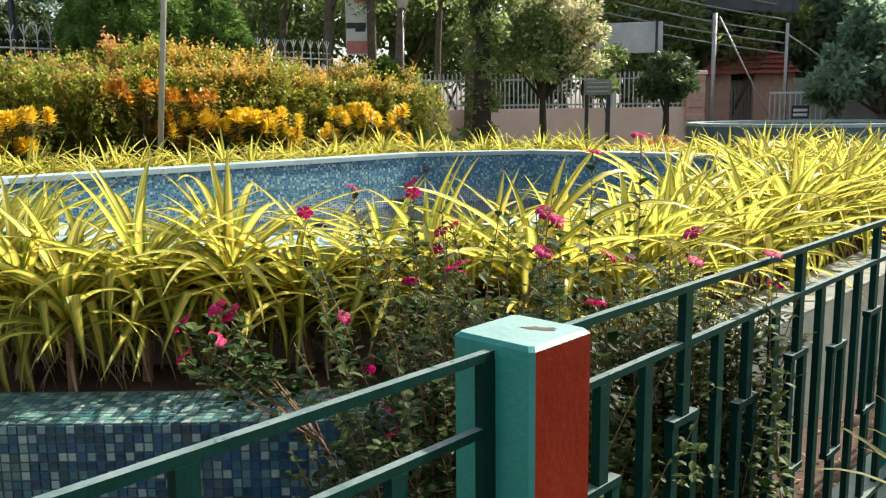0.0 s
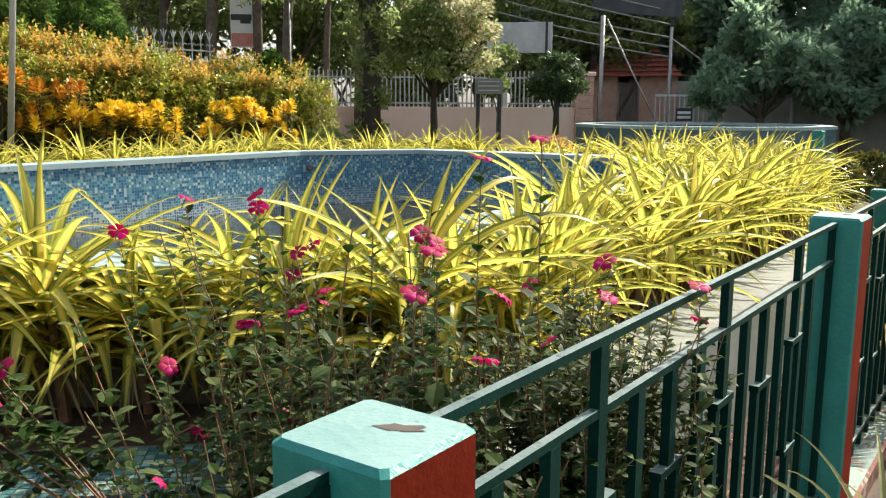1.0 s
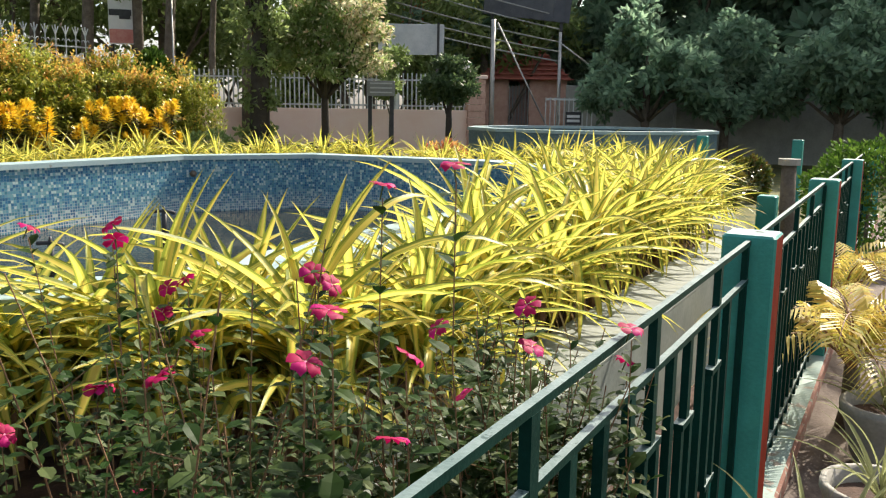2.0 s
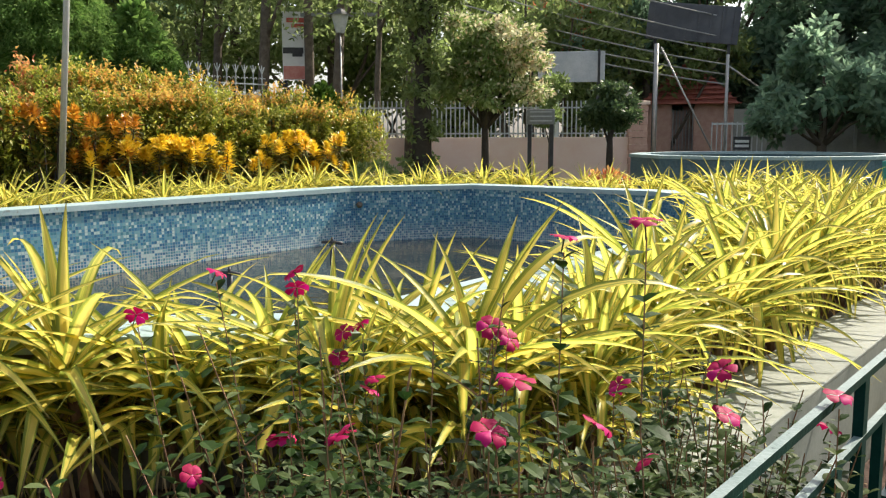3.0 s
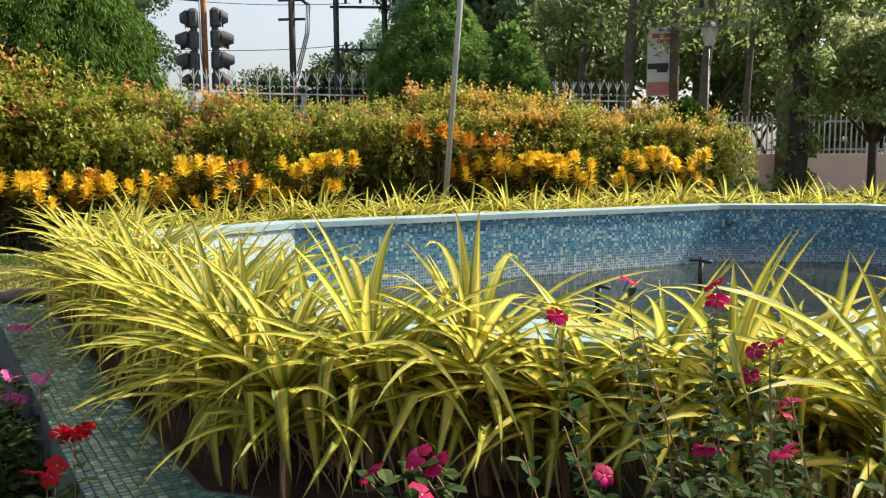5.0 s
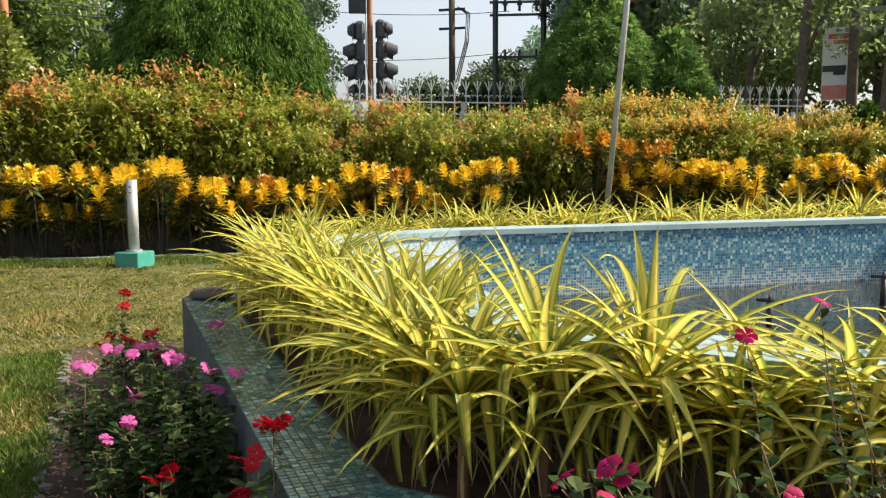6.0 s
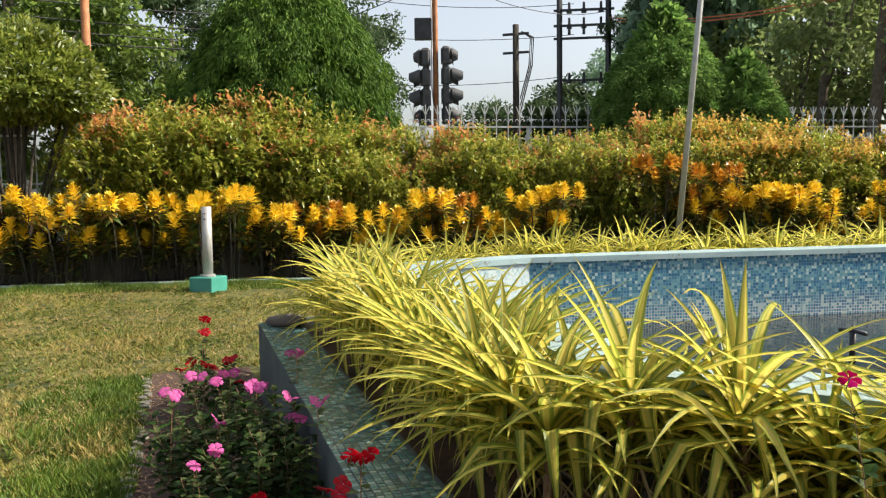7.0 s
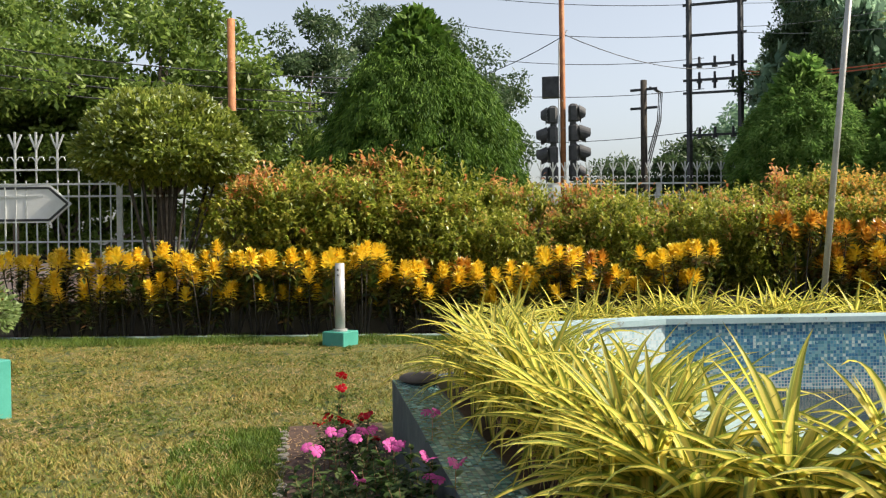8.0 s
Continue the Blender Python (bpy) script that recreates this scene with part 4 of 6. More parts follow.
def dome_tree(p, height, spread, count, leaf, mat, label, seed, trunk_r=0.2, name="tree", lean=0.0, bark=None, drop=0.0):
    r = random.Random(seed)
    cl = [(x * spread + r.uniform(-0.1, 0.1) * spread, y * spread + r.uniform(-0.1, 0.1) * spread, (z - drop) * height + r.uniform(-0.04, 0.04) * height, q * spread * 0.8) for x, y, z, q in DOME]
    blossom = (lambda b: 0.45 if b.z > height * 0.72 else 0.05) if isinstance(mat, list) else None
    return tree(name, p, [(0, 0, 0, trunk_r), (lean * 0.3, 0, height * 0.25, trunk_r), (lean, 0, height * 0.6, trunk_r * 0.45)], cl, count, leaf, mat, label, seed=seed, bark=bark, blossom=blossom)


t1 = dome_tree((-24.5, 6.8, GROUND), 11.0, 7.5, 38000, 0.21, M_TREE, "broad green street tree with hanging foliage", 81, 0.3, drop=0.12)
copy_thing(t1, pose(-27, 1.5, GROUND, 0, 0, 130))
copy_thing(t1, pose(-26.5, 4.2, GROUND - 2.0, 0, 0, 250))
copy_thing(t1, pose(-31.0, 3.1, GROUND + 1.5, 0, 0, 20))
t2 = dome_tree((-26, 14.5, GROUND), 10.5, 4.6, 14000, 0.16, M_TREE_DARK, "airy dark green street tree against the sky", 82, 0.16, drop=-0.05)
ob = copy_thing(t2, pose(-24.8, 17.1, GROUND - 0.5, 0, 0, 80))
ob.scale = (0.96, 0.96, 0.96)
copy_thing(t2, pose(-25.0, 11.2, GROUND - 1.2, 0, 0, 200))
for x, y, a in ((-18.6, 28.2, 300), (-20.2, 28.6, 130), (-18.9, 30.6, 15)):
    ob = copy_thing(t2, pose(x, y, GROUND, 0, 0, a))
    ob.scale = (0.72, 0.72, 1.08)
t3 = dome_tree((-24, 11, GROUND - 1.0), 6.6, 4.0, 15000, 0.16, M_TREE, "mid green street tree behind the fence", 84, 0.2)
copy_thing(t3, pose(-19.5, 33.5, GROUND, 0, 0, 40))
low_tree = dome_tree((-27.5, 31.5, GROUND), 6.6, 5.0, 16000, 0.24, M_TREE_DARK, "distant low tree with yellowish leaves behind the poles", 85, 0.18)
copy_thing(low_tree, pose(-31, 30, GROUND - 0.8, 0, 0, 70))
# the park's tall trees
t4 = dome_tree((-15.9, 34.5, GROUND), 13.0, 6.5, 6500, 0.30, M_PARK, "tall park tree with loose green foliage", 86, 0.28)
for x, y, a, z in ((-11.5, 37, 60, 0), (-6.5, 39, 130, 0), (-19.5, 36.5, 200, -1.5), (-2.6, 42, 280, 0), (-9.8, 29.5, 20, -2.0)):
    copy_thing(t4, pose(x, y, GROUND + z, 0, 0, a))
t5 = dome_tree((3.0, 36, GROUND), 13.0, 7.0, 9000, 0.30, M_PARK_DARK, "tall dark park tree", 87, 0.3)
for x, y, a, z in ((8.5, 34, 70, 0), (12.5, 31, 150, 0), (17, 28, 230, 0), (-3.5, 46, 310, 0), (6, 42, 15, 0), (21, 22, 100, 0), (15, 35, 190, 0), (19, 31, 40, 0), (24, 27, 260, 0), (11, 38, 320, 0)):
    copy_thing(t5, pose(x, y, GROUND + z, 0, 0, a))
t6 = dome_tree((5.0, 25.2, GROUND), 4.6, 3.0, 8500, 0.25, M_PARK_DARK, "dark dense spreading park tree", 88, 0.16, drop=0.08)
for x, y, a, z in ((7.2, 25.6, 90, -0.2), (9.6, 24.0, 200, 0), (12.0, 23.0, 300, 0)):
    copy_thing(t6, pose(x, y, GROUND + z, 0, 0, a))
for x, y, a, z in ((5.5, 30.5, 120, -0.5), (14.5, 24.5, 60, -0.3), (11.5, 28.5, 210, 0.2), (16.5, 21.5, 330, 0), (8.3, 31.5, 10, 0.4), (-0.8, 37.0, 20, 0.5)):
    copy_thing(t6, pose(x, y, GROUND + z, 0, 0, a))
for x, y, a, z in ((-25.5, 38.0, 50, -0.5), (-30.0, 40.0, 250, -1.0)):
    copy_thing(t5, pose(x, y, GROUND + z, 0, 0, a))
for x, y, a, z in ((-14.8, 28.6, 30, -3.0), (-3.2, 30.5, 170, -4.0), (-6.9, 32.5, 100, -4.5), (-10.5, 33.0, 320, -4.5), (0.5, 33.5, 250, -4.0)):
    copy_thing(t4, pose(x, y, GROUND + z, 0, 0, a))
for x, y, a, k in ((2.5, 38.0, 40, 1.7), (-0.5, 36.5, 140, 1.6), (5.2, 36.0, 230, 1.6), (9.5, 33.5, 300, 1.5), (13.5, 29.5, 80, 1.5)):
    ob = copy_thing(t6, pose(x, y, GROUND, 0, 0, a))
    ob.scale = (k, k, k)
for x, y, a, k in ((11.0, 33.5, 110, 2.4), (14.5, 32.0, 200, 2.3), (18.0, 30.0, 290, 2.3), (21.5, 27.5, 60, 2.3), (16.0, 26.0, 150, 1.7), (8.0, 35.5, 20, 1.7), (4.6, 35.6, 75, 1.2)):
    ob = copy_thing(t6, pose(x, y, GROUND, 0, 0, a))
    ob.scale = (k, k, k)
ob = copy_thing(t6, pose(-19.0, 29.6, GROUND, 0, 0, 40))
ob.scale = (1.7, 1.7, 3.1)
dome_tree((-2.2, 34.0, GROUND), 6.8, 3.4, 4200, 0.26, [M_PARK_DARK, M_RED_TREE], "tall park tree with orange red blossom", 89, 0.2)
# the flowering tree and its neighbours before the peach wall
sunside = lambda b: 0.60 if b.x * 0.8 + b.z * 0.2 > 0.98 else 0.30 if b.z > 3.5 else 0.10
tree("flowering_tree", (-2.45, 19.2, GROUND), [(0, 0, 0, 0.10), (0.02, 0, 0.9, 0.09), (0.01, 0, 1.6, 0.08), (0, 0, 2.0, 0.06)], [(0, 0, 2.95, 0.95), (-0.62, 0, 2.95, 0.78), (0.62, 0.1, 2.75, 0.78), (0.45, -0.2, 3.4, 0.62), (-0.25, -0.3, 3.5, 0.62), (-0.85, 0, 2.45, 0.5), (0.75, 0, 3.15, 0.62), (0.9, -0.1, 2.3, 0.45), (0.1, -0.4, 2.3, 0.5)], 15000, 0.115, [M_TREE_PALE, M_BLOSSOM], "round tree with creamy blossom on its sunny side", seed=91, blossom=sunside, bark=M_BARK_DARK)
tree("creeper_tree", (-3.45, 17.9, GROUND), [(0, 0, 0, 0.22), (0.05, 0, 2.5, 0.18), (0.25, 0, 7.0, 0.10)], [(0, -0.05, 0.9, 0.36), (0, 0, 1.6, 0.42), (0.05, 0, 2.3, 0.5), (0.0, 0, 3.0, 0.62), (-0.25, 0, 3.8, 0.7), (0.3, 0, 4.4, 0.8), (-0.3, 0, 5.2, 0.9), (0.4, 0.2, 6.2, 1.2), (-0.9, 0.3, 5.6, 0.8)], 12000, 0.13, M_PARK, "thick trunk wrapped in grey green hanging creeper", seed=92, bark=M_BARK_DARK)
tree("small_tree", (-0.1, 22.4, GROUND), [(0, 0, 0, 0.10), (0, 0, 1.2, 0.08), (0, 0, 1.6, 0.05)], [(0, 0, 2.1, 0.62), (-0.3, 0, 1.9, 0.45), (0.3, 0, 1.95, 0.45), (0, 0, 2.5, 0.4)], 5000, 0.12, M_TREE_DARK, "small round dark green tree by the wall", seed=93, bark=M_BARK_DARK)
tree("small_tree", (-1.7, 24.0, GROUND), [(0, 0, 0, 0.06), (0, 0, 1.2, 0.05), (0, 0, 1.6, 0.03)], [(0, 0, 2.3, 0.45), (0.1, 0, 2.75, 0.35), (-0.1, 0, 1.9, 0.35)], 2500, 0.12, M_TREE_PALE, "slim light green tree by the wall", seed=94)
for x, y, sc in ((-10.4, 25.4, 0.2), (-5.3, 23.6, 0.22), (-7.6, 24.2, 0.16), (-12.8, 27, 0.18), (-6.4, 24.0, 0.10)):
    h = 9.0
    t = thing("tall_trunk", (x, y, GROUND), "tall bare grey tree trunk with a few high branches", "tree", "tall trunks")
    w = Mesh()
    w.tube([(0, 0, 0), (0.05, 0, 3), (0.2, 0.1, 6), (0.3, 0.1, h)], sc, sc * 0.5, 9)
    part("trunk", w, M_BARK, t, smooth=True)
    w = Mesh()
    w.tube([(0.12, 0, 4.2), (0.7, 0.1, 5.6), (1.0, 0.2, 7.4)], sc * 0.4, sc * 0.12, 7)
    part("branch", w, M_BARK, t, smooth=True)
    w = Mesh()
    r = random.Random(int(y * 10))
    for _ in range(2200):
        q = Vector((r.uniform(-1.1, 1.5), r.uniform(-1, 1), r.uniform(4.2, 9.2)))
        if (math.sin(q.x * 4 + q.z * 2) + math.sin(q.z * 5 - q.y * 3)) < 0.2:
            continue
        d = rand_dir(r)
        w.quad_leaf(q, d, d.cross(rand_dir(r)).normalized(), 0.2, 0.09)
    c_ = part("crown", w, M_PARK, t)
    c_["kind"] = "stuff"
# round clipped bush beyond the path and low shrubs by the wall
def round_bush(p, rad, mat, label, seed, n=6000, leaf=0.06, name="round_bush"):
    r = random.Random(seed)
    t = thing(name, p, label, "shrub")
    w = Mesh()
    w.tube([(0, 0, 0), (0, 0, rad * 0.8)], 0.03, 0.015, 6)
    part("stem", w, M_BARK, t)
    m = Mesh()
    for _ in range(n):
        d = rand_dir(r, -0.8)
        q = Vector((d.x, d.y, d.z)) * rad * (0.72 + 0.32 * r.random() ** 0.6) * (1 + 0.06 * math.sin(7 * d.x + 6 * d.z))
        ld = (d + rand_dir(r) * 0.8).normalized()
        m.quad_leaf(q + Vector((0, 0, rad * 0.95)), ld, ld.cross(rand_dir(r)).normalized(), leaf * r.uniform(0.7, 1.3), leaf * 0.5)
    f_ = part("foliage", m, mat, t)
    f_["kind"] = "stuff"
    return t


round_bush((4.85, 10.6, GROUND), 0.62, M_CONIFER, "round clipped dark green bush by the path", 101)
round_bush((-4.1, 17.0, GROUND), 0.5, M_TREE_PALE, "low grey green shrub at the hedge end", 102, 2500, 0.08)
round_bush((-3.3, 17.3, GROUND), 0.42, M_TREE_DARK, "low dark shrub at the foot of the creeper trunk", 103, 2500, 0.09)
round_bush((0.2, 16.0, GROUND), 0.45, M_TIPS, "low reddish shrub beyond the pool", 104, 1500, 0.10)
round_bush((4.5, 15.2, GROUND), 0.36, M_CROTON_OLD, "low olive shrub beyond the planter", 105, 1500, 0.09)
round_bush((5.3, 16.5, GROUND), 0.36, M_CROTON_OLD, "low olive shrub beyond the planter", 106, 1800, 0.10)

# ---- street fence behind the hedge ----
FA, FB, FC, FE = hedge_at(-10, 1.6, 0), hedge_at(-1.2, 1.9, 0), hedge_at(1.0, 5.2, 0), hedge_at(17.5, 5.8, 0)


def finial_mesh():
    """A three-pronged spear top with two small scrolls, from its rail upward."""
    m = Mesh()
    m.bar((0, 0, 0), (0, 0, 0.30), 0.022, 0.022)
    for sx in (-1, 1):
        m.bar((0, 0, 0.26), (sx * 0.085, 0, 0.47), 0.020, 0.020)
        pts = [(0, 0, 0.10), (sx * 0.05, 0, 0.17), (sx * 0.095, 0, 0.165), (sx * 0.105, 0, 0.12)]
        m.tube(pts, 0.010, 0.008, 5)
    m.bar((0, 0, 0.28), (0, 0, 0.50), 0.024, 0.022)
    return m.data("finial", M_FENCE)


FINIAL = finial_mesh()


def bar_mesh(h):
    m = Mesh()
    m.box((0, 0, h / 2), (0.024, 0.020, h), (1, 0, 0))
    return m.data("bar", M_FENCE)


BAR_LONG, BAR_SHORT = bar_mesh(1.85), bar_mesh(1.60)


def street_fence(a, b, top, label, size=1.0):
    d = (b - a).normalized()
    ln_ = (b - a).length
    turn = math.degrees(math.atan2(d.y, d.x))
    t = thing("street_fence", (a.x, a.y, GROUND), label, "fence", "street fences")
    t.rotation_euler = (0, 0, radians(turn))
    z = top - 0.5 * size - GROUND
    for name, zz in (("top_rail", z), ("upper_rail", z - 0.27), ("middle_rail", z - 0.50), ("lower_rail", z - 1.35)):
        m = Mesh()
        m.box((ln_ / 2, 0, zz), (ln_, 0.03, 0.035))
        part(name, m, M_FENCE, t)
    m = Mesh()
    m.box((ln_ / 2, 0, (z - 1.75) / 2), (ln_, 0.2, z - 1.75), (1, 0, 0), 0, 0.01)
    part("base_wall", m, M_PEACH, t, "low plastered base wall")
    s_ = 0.1
    k = 0
    while s_ < ln_:
        if k % 2 == 0:
            part("finial", FINIAL, None, t, at=pose(s_, 0, z) @ Matrix.Scale(size, 4))
        me, h = (BAR_LONG, 1.85) if k % 2 == 0 else (BAR_SHORT, 1.60)
        part("bar", me, None, t, at=pose(s_, 0, z - 1.80))
        s_ += 0.138 * size
        k += 1
    m = Mesh()
    for k in range(int(ln_ / 2.5) + 1):
        m = Mesh()
        m.box((k * 2.5, 0.05, z / 2), (0.09, 0.09, z))
        part("post", m, M_FENCE, t)


street_fence(FA, FB, 3.60, "tall silver street fence with large three-pronged tips", 1.42)
street_fence(FC, FE, 3.25, "silver painted street fence with three-pronged tips")
# white direction sign behind the fence
t = thing("arrow_sign", (-16.85, 2.77, GROUND), "white arrow shaped road sign on a post", "sign")
t.rotation_euler = (0, 0, math.atan2(HD.y, HD.x))
m = Mesh()
m.add([(-1.2, y, z) for y in (-0.02, 0.02) for z in ()] or [(-1.6, -0.02, 2.0), (0.35, -0.02, 2.0), (0.75, -0.02, 2.35), (0.35, -0.02, 2.7), (-1.6, -0.02, 2.7), (-1.6, 0.02, 2.0), (0.35, 0.02, 2.0), (0.75, 0.02, 2.35), (0.35, 0.02, 2.7), (-1.6, 0.02, 2.7)], [(0, 1, 2, 3, 4), (9, 8, 7, 6, 5)] + [(i, 5 + i, 5 + (i + 1) % 5, (i + 1) % 5) for i in range(5)])
part("board", m, M_WHITE, t)
for a, b in (((-1.6, 2.05), (0.33, 2.05)), ((0.33, 2.05), (0.68, 2.35)), ((0.68, 2.35), (0.33, 2.65)), ((0.33, 2.65), (-1.6, 2.65))):
    m = Mesh()
    m.bar((a[0], -0.026, a[1]), (b[0], -0.026, b[1]), 0.008, 0.045)
    part("border", m, M_DARKSTEEL, t)
m = Mesh()
m.box((-0.35, 0.07, 1.3), (0.08, 0.08, 2.6))
part("post", m, M_BARK, t)


# ---- traffic lights, poles and cables ----
def traffic_light(p):
    t = thing("traffic_light", p, "rusty orange pole with two dark unlit traffic signal heads", "traffic light")
    yaw = math.degrees(math.atan2(p[1] - 1.5, p[0] - 0.95))
    t.rotation_euler = (0, 0, radians(yaw + 90))
    m = Mesh()
    m.tube([(0, 0, 0), (0, 0, 5), (0.03, 0, 11)], 0.075, 0.065, 12)
    part("pole", m, M_RUST, t, "rusty pole with peeling pale paint", smooth=True)
    m = Mesh()
    m.tube([(0.0, -0.09, 3), (0.10, -0.10, 4), (0.09, -0.09, 6.6), (-0.12, -0.05, 6.9)], 0.016, 0.016, 6)
    part("conduit", m, M_WHITE, t, "white cable conduit")
    for sx in (-1, 1):
        z0, x0 = (3.02, -0.27) if sx < 0 else (2.98, 0.26)
        m = Mesh()
        m.box((x0 - sx * 0.02, 0, z0 + 1.02), (0.16, 0.26, 1.95), (1, 0, 0), 0, 0.03)
        hd = part("signal_head", m, M_SIGNAL, t, "dark signal housing")
        for k in range(4):
            zc = z0 + 0.28 + k * 0.50
            m = Mesh()
            m.box((x0, 0, zc), (0.27, 0.36, 0.43), (1, 0, 0), 0, 0.07)
            part("lamp_unit", m, M_SIGNAL, hd)
            n = 20
            x1 = x0 + sx * (0.42 if k % 3 else 0.30)
            m = Mesh()
            ring0 = [(x0 + sx * 0.14, 0.20 * math.cos(6.283 * i / n), zc + 0.20 * math.sin(6.283 * i / n)) for i in range(n)]
            ring1 = [(x1 - sx * (0.12 if math.sin(6.283 * i / n) < -0.3 else 0), 0.19 * math.cos(6.283 * i / n), zc - 0.09 + 0.18 * math.sin(6.283 * i / n)) for i in range(n)]
            m.add(ring0 + ring1, [(i, (i + 1) % n, n + (i + 1) % n, n + i) for i in range(n)])
            ring2 = [(x0 + sx * 0.155, 0.17 * math.cos(6.283 * i / n), zc + 0.17 * math.sin(6.283 * i / n)) for i in range(n)]
            m.add(ring2, [tuple(range(n))])
            part("visor", m, M_SIGNAL, hd)
    m = Mesh()
    m.box((0.30, 0, 5.45), (0.44, 0.3, 0.52), (1, 0, 0), 0, 0.02)
    part("control_box", m, M_DARKSTEEL, t, "dark boxy housing above the signal head")


traffic_light((-16.44, 14.96, GROUND))


def pole(p, h, r0, mat, label, name="utility_pole", r1=None):
    t = thing(name, p, label, "pole")
    m = Mesh()
    m.tube([(0, 0, 0), (0, 0, h * 0.5), (0, 0, h)], r0, r1 or r0 * 0.85, 10)
    part("shaft", m, mat, t, smooth=True)
    return t


pole((-18.3, 7.0, GROUND), 6.65, 0.10, M_RUST, "cut off rusty orange steel pole", "rusty_pole")
t = pole((-26.8, 27.4, GROUND), 8.4, 0.16, M_BARK_DARK, "dark concrete utility pole with a cross arm and cable loops")
m = Mesh()
m.bar((-0.5, -0.3, 8.0), (0.5, 0.3, 8.0), 0.08, 0.10)
part("cross_arm", m, M_DARKSTEEL, t)
m = Mesh()
m.bar((-0.5, -0.3, 7.2), (0.5, 0.3, 7.2), 0.08, 0.10)
part("cross_arm", m, M_DARKSTEEL, t)
for k in range(3):
    m = Mesh()
    m.tube([(0.2, 0.15, 8.1), (0.5 + 0.1 * k, 0.4, 7.8), (0.45 + 0.1 * k, 0.35, 6.6), (0.15, 0.1, 5.2 - 0.3 * k)], 0.03, 0.03, 5)
    part("cable_loop", m, M_CABLE, t)
# the double pole with its insulators
D0, D1 = Vector((-23.4, 26.6, 0)), Vector((-22.0, 27.9, 0))
t = thing("transformer_frame", (D0.x, D0.y, GROUND), "dark steel double pole with cross bars and insulators", "pole")
dd = D1 - D0
for q in (Vector((0, 0, 0)), dd):
    m = Mesh()
    m.bar(q, q + Vector((0, 0, 12.5)), 0.16, 0.16)
    part("shaft", m, M_DARKSTEEL, t)
for z in (10.7, 9.5, 8.35, 7.75, 7.25, 5.6):
    m = Mesh()
    m.bar(dd * -0.12 + Vector((0, 0, z)), dd * 1.12 + Vector((0, 0, z)), 0.09, 0.09)
    part("cross_bar", m, M_DARKSTEEL, t)
for f in (0.2, 0.5, 0.85):
    for z in (8.35, 7.75, 5.6):
        m = Mesh()
        m.tube([(dd.x * f, dd.y * f, z - (0.35 if z == 7.75 else 0)), (dd.x * f, dd.y * f, z + 0.3)], 0.06, 0.05, 7)
        m.tube([(dd.x * f, dd.y * f, z - 0.12), (dd.x * f, dd.y * f, z - 0.02)], 0.11, 0.11, 7)
        part("insulator", m, M_DARKSTEEL, t)
pole((-20.9, 29.5, GROUND), 12.5, 0.14, M_GREYPANEL, "plain grey concrete utility pole by the street")
pole((-17.0, 30.5, GROUND), 11.0, 0.13, M_BARK_DARK, "dark weathered utility pole by the street")
t = pole((-9.1, 25.9, GROUND), 9.0, 0.15, M_BARK, "concrete utility pole crowded with cross arms and switch gear")
for z in (5.0, 5.5, 6.1):
    m = Mesh()
    m.bar((-0.2, -0.1, z), (2.1, 0.5, z), 0.10, 0.10)
    part("cross_arm", m, M_GREYPANEL, t)
for k in range(5):
    m = Mesh()
    m.box((0.3 + 0.4 * k, 0.08 + 0.1 * k, 5.75), (0.12, 0.12, 0.5), (1, 0.3, 0), 0, 0.02)
    part("insulator", m, M_DARKSTEEL, t)


def cable(a, b, sag, mat, rad=0.015, name="overhead_cable"):
    a, b = Vector(a), Vector(b)
    pts = [a.lerp(b, k / 14) - Vector((0, 0, sag * 4 * (k / 14) * (1 - k / 14))) for k in range(15)]
    m = Mesh()
    m.tube(pts, rad, rad, 5)
    return solid(name, m, mat, "thin overhead cable sagging between poles", "cable", group="overhead cables")


for z0, z1, sag in ((11.6, 9.4, 0.5), (10.3, 8.5, 0.6), (8.5, 7.3, 0.5), (6.3, 5.7, 0.5), (12.8, 10.6, 0.4)):
    cable((-33, 18, z0), (-23.0, 27.0, z1), sag, M_CABLE, 0.014)
for z0, z1 in ((5.6, 5.9), (5.2, 5.5), (5.0, 5.2), (4.6, 5.0)):
    cable((-24, -6, z0 + 2.0), (-20, 12, z1), 0.6, M_CABLE, 0.016)
cable((-20, 12, 5.5), (-16.4, 14.9, 6.6), 0.3, M_CABLE, 0.012)
cable((-16.4, 14.9, 6.7), (-22, 28, 8.2), 0.5, M_CABLE, 0.012)
for k in range(2):
    cable((-22, 27.9, 7.9 - 0.12 * k), (-9.1, 25.9, 6.9 - 0.1 * k), 0.5, M_CABLE_ORANGE, 0.022)
for z0, z1 in ((10.5, 8.6), (9.6, 8.3), (9.4, 7.4), (11.2, 9.0)):
    cable((-22, 27.9, z0), (-9.1, 25.9, z1), 0.4, M_CABLE_PALE, 0.012)
for z0, z1 in ((7.9, 4.3), (7.3, 3.9), (6.7, 3.5), (6.2, 3.2), (5.9, 2.9), (8.6, 4.9)):
    cable((-9.1, 25.9, z0), (3.0, 30.0, z1), 0.35, M_CABLE_PALE, 0.022)

